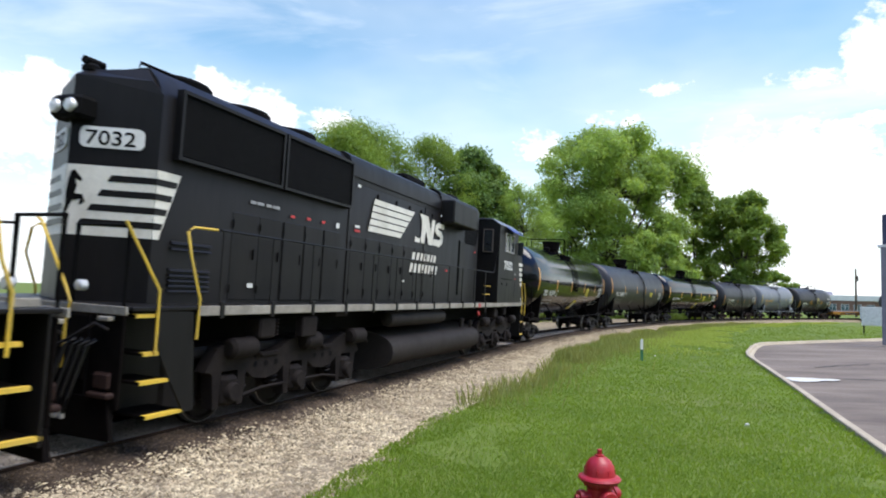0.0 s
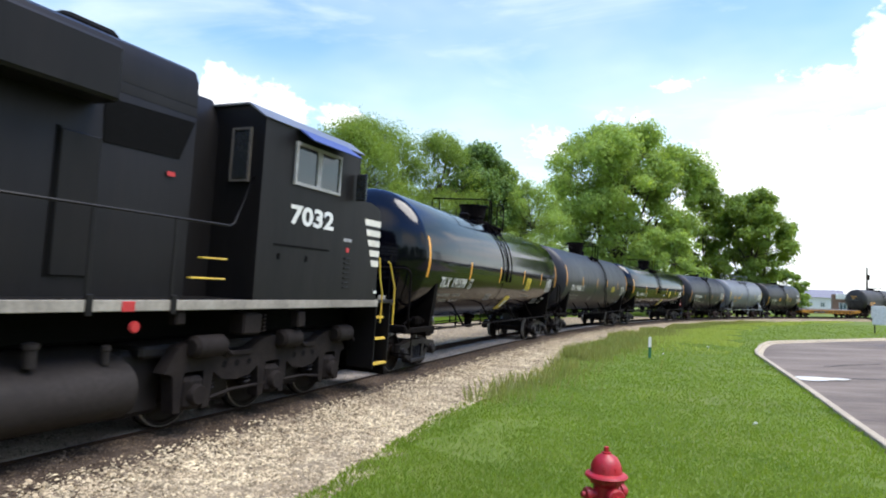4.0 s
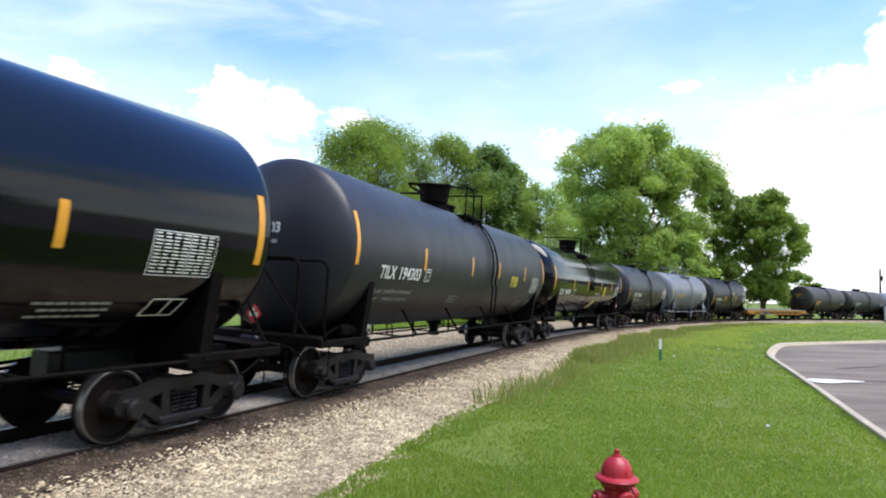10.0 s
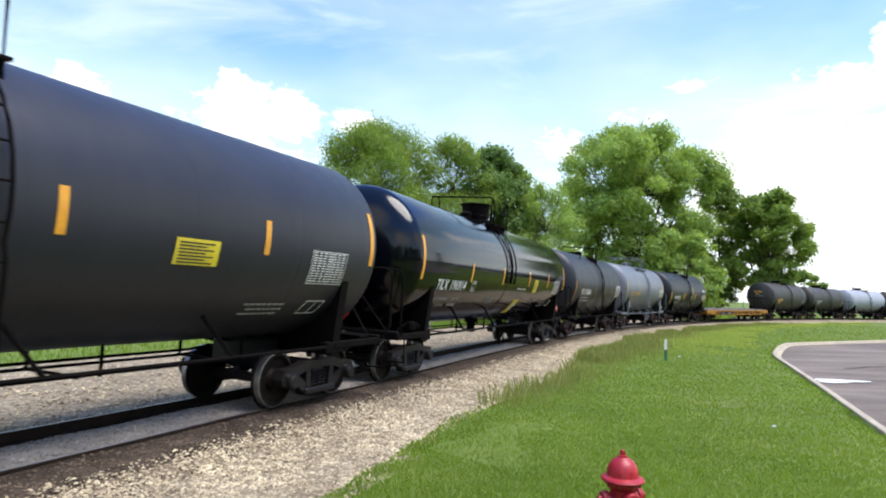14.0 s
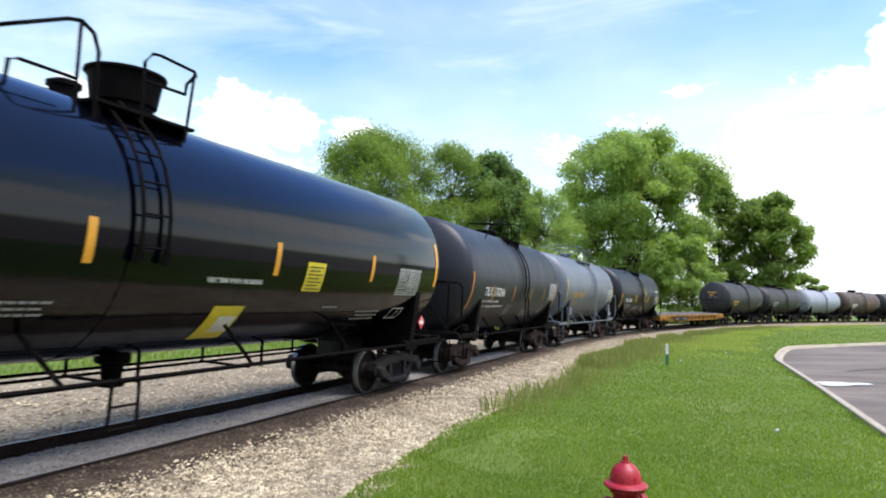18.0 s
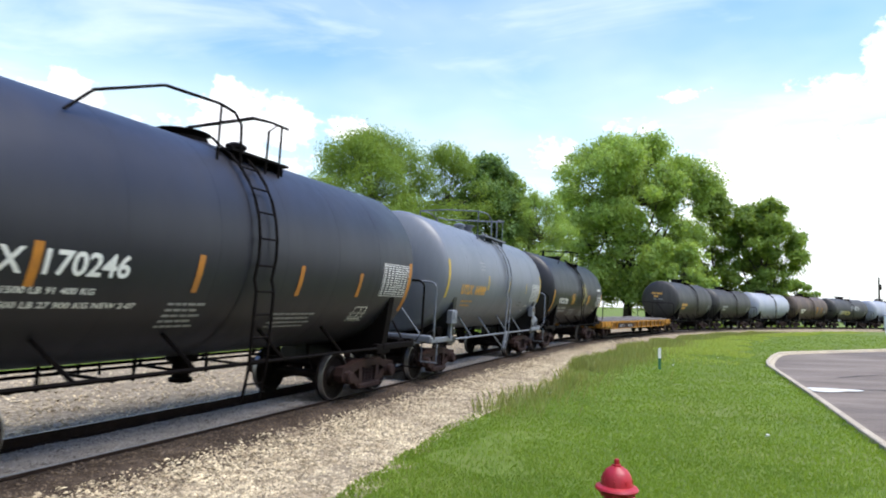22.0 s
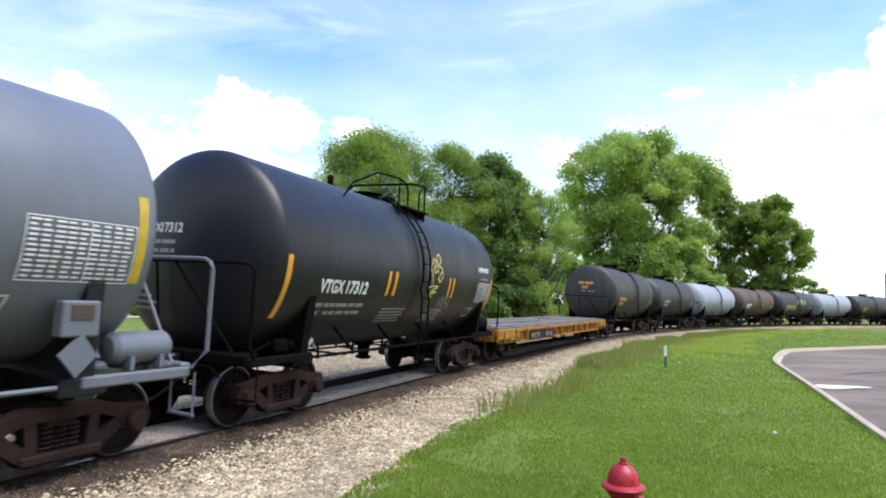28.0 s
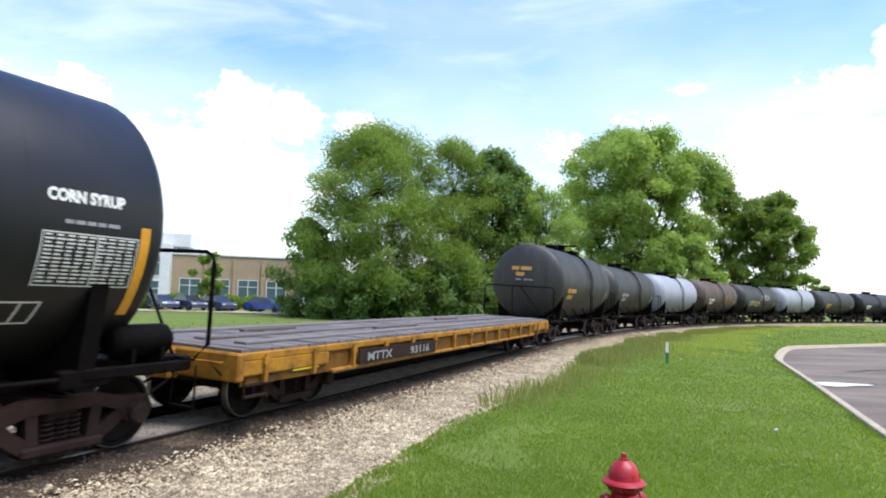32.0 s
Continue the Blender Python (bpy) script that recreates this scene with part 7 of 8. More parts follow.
def ground():
    xs = np.unique(np.concatenate([np.array([-3000, -1200, -500, -250]), np.arange(-140, -24, 6.0), np.arange(-24, 24, 0.6), np.arange(24, 60, 1.5), np.arange(60, 200, 8.0), np.array([260, 500, 1200, 3000])]))
    ys = np.unique(np.concatenate([np.array([-3000, -1200, -400, -120]), np.arange(-60, -6, 6.0), np.arange(-6, 48, 0.6), np.arange(48, 80, 1.5), np.arange(80, 220, 8.0), np.array([300, 600, 1200, 3000])]))
    verts, faces = [], []
    for y in ys:
        for x in xs:
            verts.append((x, y, ground_z(x, y) if abs(x) < 210 and abs(y) < 230 else -0.34))
    w = len(xs)
    for j in range(len(ys) - 1):
        for i in range(w - 1):
            a = j * w + i
            faces.append((a, a + 1, a + w + 1, a + w))
    me = bpy.data.meshes.new("ground")
    me.from_pydata(verts, [], faces)
    me.materials.append(M["grass"])
    me.polygons.foreach_set("use_smooth", [True] * len(faces))
    tagged(new("ground", me), "mown green lawn reaching to the horizon", "ground", kind="structure")


def ballast():
    """The bed of pale gravel, with grey fines between the rails."""
    offs = [-11.0, -10.0, -8.0, -6.0, -4.2, -2.8, -2.2, -1.7, -1.3, -1.0, -0.86, -0.66, -0.4, 0.0, 0.4, 0.66, 0.86, 1.0, 1.38, 1.6, 1.9, 2.3, 2.7, 3.0, 3.3, 3.6, 4.0]
    prof = [-0.52, -0.36, -0.34, -0.32, -0.29, -0.26, -0.21, -0.16, -0.12, -0.10, -0.11, -0.135, -0.065, -0.03, -0.025, -0.035, -0.065, -0.075, -0.10, -0.13, -0.17, -0.185, -0.20, -0.21, -0.225, -0.30, -0.55]
    ss = np.concatenate([np.arange(-60, -6, 2.0), np.arange(-6, 40, 0.4), np.arange(40, 240, 2.0)])
    verts, faces, mi = [], [], []
    for s in ss:
        for o, z in zip(offs, prof):
            o2 = stretch_to_edge(o, s)
            x, y, _ = on_track(s, o2)
            k = bed_noise(x, y)
            if abs(o) < 0.9:
                k *= 0.5
            verts.append((x, y, z + k - dip(o2, s) - (0.0 if o < 3.2 else 0.02)))
    w = len(offs)
    for j in range(len(ss) - 1):
        for i in range(w - 1):
            a = j * w + i
            faces.append((a, a + 1, a + w + 1, a + w))
            m_ = abs((offs[i] + offs[i + 1]) / 2)
            mi.append(1 if m_ < 0.7 else 2 if m_ < 1.7 else 0)
    me = bpy.data.meshes.new("ballast_bed")
    me.from_pydata(verts, [], faces)
    me.materials.append(M["gravel"])
    me.materials.append(M["fines"])
    me.materials.append(M["oily"])
    me.polygons.foreach_set("material_index", mi)
    me.polygons.foreach_set("use_smooth", [True] * len(faces))
    tagged(new("ballast_bed", me), "pale limestone gravel bed with grey fines between the rails", "gravel", kind="structure")


CANT = 0.045


def rails():
    track = tagged(new("railway_track"), "rusty steel rails with worn bright heads on gravel", "railway track", kind="structure")
    for off, lift in ((0.755, 0.0), (-0.755, CANT)):
        sec = [(-0.075, -0.17), (0.075, -0.17), (0.075, -0.155), (0.012, -0.13), (0.010, -0.045), (0.036, -0.035), (0.036, -0.006), (0.028, 0.0), (-0.028, 0.0), (-0.036, -0.006), (-0.036, -0.035), (-0.010, -0.045), (-0.012, -0.13), (-0.075, -0.155)]
        bm = bmesh.new()
        prev = None
        for s in np.concatenate([np.arange(-80, 40, 1.0), np.arange(40, 260, 3.0)]):
            ring = []
            for a, z in sec:
                x, y, _ = on_track(float(s), off + a)
                ring.append(bm.verts.new((x, y, z + lift)))
            if prev:
                for i in range(len(sec)):
                    f = bm.faces.new((prev[i], prev[(i + 1) % len(sec)], ring[(i + 1) % len(sec)], ring[i]))
                    f.material_index = 1 if i in (7,) else 0
            prev = ring
        part("rail", bm, [M["rail"], M["railtop"]], track)


def cloud_of_stones(name, label, count, pick, mat_, smin, smax, seed):
    """Many small angular stones in one mesh."""
    rnd = np.random.default_rng(seed)
    base = np.array([(1, 0, 0), (-1, 0, 0), (0, 1, 0), (0, -1, 0), (0, 0, 1), (0, 0, -1)], float)
    tri = np.array([(0, 2, 4), (2, 1, 4), (1, 3, 4), (3, 0, 4), (2, 0, 5), (1, 2, 5), (3, 1, 5), (0, 3, 5)])
    pos = pick(rnd, count)
    n = len(pos)
    size = rnd.uniform(smin, smax, (n, 1, 1)) * (0.6 + 0.8 * rnd.random((n, 1, 1)) ** 2)
    sh = base[None] * (0.65 + 0.7 * rnd.random((n, 6, 1))) * np.array([1.2, 0.9, 0.6])[None, None]
    a = rnd.uniform(0, 6.28, n)
    ca, sa_ = np.cos(a)[:, None], np.sin(a)[:, None]
    x = sh[:, :, 0] * ca - sh[:, :, 1] * sa_
    y = sh[:, :, 0] * sa_ + sh[:, :, 1] * ca
    tilt = rnd.uniform(-0.6, 0.6, (n, 1))
    z = sh[:, :, 2] + x * tilt
    v = np.stack([x, y, z], 2) * size + pos[:, None, :]
    f = (tri[None] + 6 * np.arange(n)[:, None, None]).reshape(-1, 3)
    me = bpy.data.meshes.new(name)
    me.from_pydata(v.reshape(-1, 3).tolist(), [], f.tolist())
    me.materials.append(mat_)
    tagged(new(name, me), label, "gravel", kind="stuff")


def bed_z(o):
    return float(np.interp(o, (-10.0, -6.0, -2.8, -1.7, -1.0, -0.66, -0.4, 0, 0.66, 1.0, 1.38, 1.6, 2.3, 3.0, 3.6), (-0.36, -0.32, -0.26, -0.16, -0.10, -0.135, -0.065, -0.03, -0.035, -0.075, -0.10, -0.13, -0.185, -0.21, -0.25)))


def bed_noise(x, y):
    return noise.noise((x * 1.3, y * 1.3, 0)) * 0.035 + noise.noise((x * 4, y * 4, 5)) * 0.015


def spread(s0, s1, o0, o1, power=1.6, ramp=0.0):
    """Places along the bed; over the first ramp metres of its width they come in gradually."""
    def pick(rnd, count):
        out = []
        for u, v, k in zip(rnd.random(count), rnd.random(count), rnd.random(count)):
            s = s0 + (s1 - s0) * u ** power
            o = o0 + (o1 - o0) * v
            if ramp and k > abs(o - o0) / ramp:
                continue
            o = stretch_to_edge(o, s)
            x, y, _ = on_track(s, o)
            out.append((x, y, bed_z(o) + 0.006 - dip(o, s) + bed_noise(x, y) * (0.5 if abs(o) < 0.9 else 1.0)))
        return np.array(out)
    return pick


def stones():
    cloud_of_stones("gravel_pieces", "loose pale limestone pieces along the track", 118000, spread(-3, 42, 1.30, 3.66, 1.8, 1.0), M["stone"], 0.013, 0.032, 1)
    cloud_of_stones("gravel_pieces", "pale limestone pieces on the far side of the track", 14000, spread(-2, 36, -9.6, -1.25), M["stone"], 0.02, 0.045, 2)
    cloud_of_stones("ballast_pieces", "oil-stained brown ballast beside the rail", 30000, spread(-3, 40, 2.7, 0.80, 1.6, 1.0), M["oily_stone"], 0.010, 0.023, 4)
    cloud_of_stones("stone_chips", "grey stone chips between the rails", 16000, spread(-3, 34, -0.68, 0.68), M["fine_stone"], 0.010, 0.024, 3)


def road():
    """Asphalt turning place with a concrete kerb."""
    n = len(KLINE)
    # one plain sheet under the whole place
    bm = bmesh.new()
    lim = 78.0
    rows = []
    for p in KLINE[2:]:
        rows.append((bm.verts.new((p.x, p.y, -0.40)), bm.verts.new((max(p.x + 4, lim), p.y * 0.62 - 4, -0.36))))
    for a, b in zip(rows, rows[1:]):
        bm.faces.new((a[0], a[1], b[1], b[0]))
    solid("road", bm, M["asphalt"], "worn grey asphalt of a turning place with cracks", "road", kind="structure")
    kerb = tagged(new("kerb"), "pale concrete kerb and gutter", "kerb", kind="structure")
    sec = [(0.0, -0.45), (0.0, -0.255), (0.02, -0.24), (0.13, -0.24), (0.15, -0.26), (0.18, -0.355), (0.34, -0.372), (0.34, -0.5)]
    step = 5
    for i in range(3, n - 1 - step, step):
        bm = bmesh.new()
        prev = None
        for j in range(i, i + step + 1):
            p = KLINE[j]
            t_ = (KLINE[min(j + 1, n - 1)] - KLINE[j - 1]).normalized()
            if j in (i, i + step):
                p = p + t_ * (0.006 if j == i else -0.006)
            ring = [bm.verts.new((p.x + t_.y * a, p.y - t_.x * a, z)) for a, z in sec]
            if prev:
                for k in range(len(sec)):
                    bm.faces.new((prev[k], prev[(k + 1) % len(sec)], ring[(k + 1) % len(sec)], ring[k]))
            else:
                bm.faces.new(ring)
            prev = ring
        bm.faces.new(prev[::-1])
        part("kerb_stone", bm, M["concrete"], kerb)
    # puddle and cracks
    bm = bmesh.new()
    ring = []
    rnd = random.Random(3)
    for i in range(28):
        a = 2 * math.pi * i / 28
        k = 1 + 0.22 * math.sin(3 * a + 1) + rnd.uniform(-0.06, 0.06)
        ring.append(bm.verts.new((12.35 + 0.85 * k * math.cos(a) + 0.3 * math.sin(a), 19.9 + 0.50 * k * math.sin(a), -0.372)))
    bm.faces.new(ring)
    solid("puddle", bm, M["puddle"], "shallow bright puddle by the gutter", "puddle", kind="stuff")
    bm = bmesh.new()
    for x0, y0, dx, dy, nn in ((13.0, 20.2, 0.55, 0.02, 9), (15.0, 24.0, 0.5, 0.25, 8), (12.2, 16.0, 0.45, -0.1, 7)):
        pts = [(x0 + dx * k, y0 + dy * k + rnd.uniform(-0.12, 0.12)) for k in range(nn)]
        for (xa, ya), (xb, yb) in zip(pts, pts[1:]):
            bm.faces.new([bm.verts.new(p) for p in ((xa, ya - 0.05, -0.375), (xb, yb - 0.05, -0.375), (xb, yb + 0.05, -0.375), (xa, ya + 0.05, -0.375))])
    solid("road_cracks", bm, M["tyre"], "dark sealed cracks across the asphalt", "crack", kind="stuff")


def blades_mesh(name, label, pts, mat_, hmin, hmax, wid, seed, lean=0.5):
    rnd = np.random.default_rng(seed)
    p = np.array(pts)
    n = len(p)
    r = np.hypot(p[:, 0], p[:, 1])
    h_ = rnd.uniform(hmin, hmax, n)
    w = wid * np.clip(r / 7.0, 0.7, 7.0) * rnd.uniform(0.7, 1.3, n)
    a = rnd.uniform(0, 6.28, n)
    b = rnd.uniform(0, 6.28, n)
    k = rnd.uniform(0.1, lean, n) * h_
    v = np.zeros((n, 4, 3))
    dx, dy = np.cos(a) * w / 2, np.sin(a) * w / 2
    v[:, 0] = p - np.stack([dx, dy, 0.01 + 0 * dx], 1)
    v[:, 1] = p + np.stack([dx, dy, -0.01 + 0 * dx], 1)
    v[:, 2] = p + np.stack([dx * 0.7 + np.cos(b) * k * 0.4, dy * 0.7 + np.sin(b) * k * 0.4, h_ * 0.6], 1)
    v[:, 3] = p + np.stack([np.cos(b) * k, np.sin(b) * k, h_], 1)
    i4 = 4 * np.arange(n)[:, None]
    f = np.concatenate([i4 + np.array([[0, 1, 2]]), i4 + np.array([[0, 2, 3]])], 1).reshape(-1, 3)
    me = bpy.data.meshes.new(name)
    me.from_pydata(v.reshape(-1, 3).tolist(), [], f.tolist())
    me.materials.append(mat_)
    tagged(new(name, me), label, "grass", kind="stuff")


def lawn():
    rnd = random.Random(11)
    pts, weeds = [], []
    while len(pts) < 190000:
        r = 4.2 * (85 / 4.2) ** (rnd.random() ** 1.15)
        a = radians(rnd.uniform(-18, 42))
        x, y = r * math.sin(a), r * math.cos(a)
        d, s = beside(x, y)
        if d < near_edge(s) * 0.93 - 0.06 + 0.30 * noise.noise((x * 0.9, y * 0.9, 2)) or road_side(x, y) > 0.01:
            continue
        if noise.noise((x * 0.6, y * 0.6, 8)) < -0.42 and rnd.random() < 0.6:
            continue
        pts.append((x, y, ground_z(x, y, d, s)))
    blades_mesh("lawn_grass", "short mown bright green grass", pts, M["blade"], 0.018, 0.060, 0.011, 21, 1.1)
    while len(weeds) < 24000:
        s = rnd.uniform(4, 75)
        o = near_edge(s) + abs(rnd.gauss(0, 0.55 + 0.012 * s)) - 0.2
        x, y, _ = on_track(s, o)
        if noise.noise((x * 0.25, y * 0.25, 4)) < -0.15 + 0.3 * (s < 9) or (s < 16 and rnd.random() < 0.75):
            continue
        weeds.append((x, y, ground_z(x, y, o, s)))
    blades_mesh("tall_weeds", "rank green and reddish seeding grass along the gravel", weeds, M["weed"], 0.12, 0.46, 0.0055, 22, 0.45)
    # taller blades along the far bend, coloured pale to look sunlit
    sunlit_strip = []
    while len(sunlit_strip) < 42000:
        s = rnd.uniform(19, 95)
        o = near_edge(s) + 0.4 + 5.5 * rnd.random() ** 1.3
        x, y, _ = on_track(s, o)
        if road_side(x, y) > -0.1 or smooth(19, 34, s) < rnd.random() or noise.noise((x * 0.22, y * 0.22, 6)) < -0.22 + 0.10 * (o - near_edge(s) - 2.8):
            continue
        sunlit_strip.append((x, y, ground_z(x, y, o, s)))
    blades_mesh("meadow_grass", "taller grass along the far bend, its sunlight painted in as pale yellow-green", sunlit_strip, M["sunlit_strip"], 0.05, 0.17, 0.008, 24, 0.8)
    far = []
    while len(far) < 26000:
        s = rnd.uniform(-6, 120)
        o = -9.9 - abs(rnd.gauss(0, 5.0))
        x, y, _ = on_track(s, o)
        far.append((x, y, ground_z(x, y, o, s)))
    blades_mesh("verge_grass", "grass beyond the far side of the track", far, M["blade"], 0.06, 0.22, 0.012, 23)


# ---------------------------------------------------------------- trees
def bearing(az, dist):
    return dist * math.sin(radians(az)), dist * math.cos(radians(az))


FORMS = {
    "dome": ((0, 0.45), (0.12, 0.78), (0.35, 1.0), (0.60, 1.0), (0.80, 0.84), (0.92, 0.58), (1, 0.20)),
    "bush": ((0, 0.80), (0.15, 0.98), (0.45, 1.0), (0.70, 0.88), (0.88, 0.60), (1, 0.16)),
    "crest": ((0, 0.50), (0.12, 0.80), (0.35, 0.98), (0.60, 1.0), (0.80, 0.94), (0.92, 0.76), (1, 0.36)),
    "tall": ((0, 0.55), (0.2, 0.95), (0.5, 1.0), (0.75, 0.72), (0.9, 0.45), (1, 0.12)),
}


def tree(label, az, dist, height, width, leaf, seed, low=0.12, leaves=15000, lsize=0.26, trunk_r=0.35, forks=9, form="dome", clumps=110, puff=0.085, slim=0.40, soft=0.55):
    """A forked trunk, limbs that end in twigs, and leaves massed in clumps at the twig ends; soft scatters them, slim narrows each leaf."""
    rnd = random.Random(seed)
    x, y = bearing(az, dist)
    z0 = ground_z(x, y) if dist < 200 else -0.34
    ob = thing("tree", label, "tree", at=pose(x, y, z0 - 0.05))
    lean = Vector((rnd.uniform(-0.03, 0.03), rnd.uniform(-0.03, 0.03), 0)) * height
    top = Vector((0, 0, height * 0.80)) + lean

    def taper(bm, pts):
        rings = []
        for i, (p, r) in enumerate(pts):
            d = (pts[min(i + 1, len(pts) - 1)][0] - pts[max(i - 1, 0)][0]).normalized()
            u = d.orthogonal().normalized()
            v = d.cross(u)
            rings.append([bm.verts.new(p + (u * math.cos(a) + v * math.sin(a)) * max(r, 0.012)) for a in [k * math.pi / 2.5 for k in range(5)]])
        for a, b in zip(rings, rings[1:]):
            for k in range(5):
                bm.faces.new((a[k], a[(k + 1) % 5], b[(k + 1) % 5], b[k]))

    bm = bmesh.new()
    taper(bm, [(Vector((0, 0, -0.1)), trunk_r * 1.25), (Vector((0.02, 0.02, height * 0.04)), trunk_r), (top * 0.25 + Vector((0.1, 0.05, 0)), trunk_r * 0.75), (top * 0.55, trunk_r * 0.45), (top, trunk_r * 0.08)])
    part("trunk", bm, M["bark"], ob)
    # where the clumps of leaves sit: most of them near the crown's uneven outer face
    fs, ws = zip(*FORMS[form])
    spots = []
    shift = seed * 3.7
    for i in range(clumps):
        f = rnd.random() ** 0.92
        a = rnd.uniform(0, 2 * math.pi)
        uneven = 1 + 0.32 * noise.noise((math.cos(a) * 1.4 + shift, math.sin(a) * 1.4, f * 2.6))
        rho = 0.15 + 0.85 * rnd.random() ** 0.60
        reach = width / 2 * float(np.interp(f, fs, ws)) * rho * uneven * 0.92
        up = height * (low + (0.955 - low) * f)
        spots.append((Vector((math.cos(a) * reach, math.sin(a) * reach, up)) + lean * f, a, width * puff * rnd.uniform(0.55, 1.25)))
    # limbs, each with the twigs that reach its clumps
    rows = sorted(spots, key=lambda q: q[0].z + 0.15 * height * math.sin(q[1] * 2))
    fine = bmesh.new()
    for k in range(forks):
        mine = rows[k::forks]
        a = k * 2.4 + rnd.uniform(-0.4, 0.4)
        foot = top * min(0.72, max(0.05, (low * 0.8 + 0.42 * k / forks)))
        tip = Vector((math.cos(a) * width * 0.24, math.sin(a) * width * 0.24, min(height * 0.86, foot.z + width * 0.22 + 0.32 * height * rnd.random())))
        elbow = foot.lerp(tip, 0.5) + Vector((math.cos(a), math.sin(a), 0)) * width * 0.03
        bm = bmesh.new()
        r0 = trunk_r * (0.46 - 0.22 * k / forks)
        taper(bm, [(foot, r0), (elbow, r0 * 0.68), (tip, r0 * 0.22)])
        part("limb", bm, M["bark"], ob)
        for q in mine:
            near = min((foot.lerp(top, 0.3), elbow, tip, elbow.lerp(tip, 0.5), top * 0.8, top * 0.6), key=lambda p: (p - q[0]).length)
            bow = near.lerp(q[0], 0.5) - Vector((0, 0, 0.02 * height))
            taper(fine, [(near, r0 * 0.26), (bow, r0 * 0.17), (q[0], 0.02)])
    tagged(part("branchwork", fine, M["bark"], ob), kind="stuff")
    # crown: leaves over the upper and outer face of each clump
    g = np.random.default_rng(seed)
    c = np.array([q[0][:] for q in spots])
    R = np.array([q[2] for q in spots])
    idx = g.choice(len(c), leaves, p=R ** 2 / np.sum(R ** 2))
    d = g.normal(0, 1, (leaves, 3)) + np.array([0, 0, 0.30])
    d /= np.linalg.norm(d, axis=1)[:, None]
    far = (1 - soft) + soft * 1.3 * g.random((leaves, 1)) ** 0.8
    ragged = 1 + 0.35 * np.sin(d[:, :1] * 5 + idx[:, None]) * np.sin(d[:, 1:2] * 6 + 2 * idx[:, None])
    p = c[idx] + d * R[idx][:, None] * far * ragged * np.array([1.0, 1.0, 0.78])
    p[:, 2] = np.maximum(p[:, 2], 0.15)
    n = d + g.normal(0, 0.55, (leaves, 3)) + np.array([0, 0, 0.35])
    n /= np.linalg.norm(n, axis=1)[:, None]
    u = np.cross(n, g.normal(0, 1, (leaves, 3)))
    u /= np.linalg.norm(u, axis=1)[:, None] + 1e-9
    w = np.cross(n, u)
    s = (lsize * g.uniform(0.55, 1.3, leaves))[:, None]
    v = np.stack([p - u * s * 0.62, p + w * s * slim + n * s * 0.10, p + u * s * 0.62, p - w * s * slim + n * s * 0.10], 1)
    f = (np.arange(4)[None] + 4 * np.arange(leaves)[:, None])
    me = bpy.data.meshes.new("crown")
    me.from_pydata(v.reshape(-1, 3).tolist(), [], f.tolist())
    me.materials.append(M[leaf])
    part("crown", me, None, ob)
    return ob


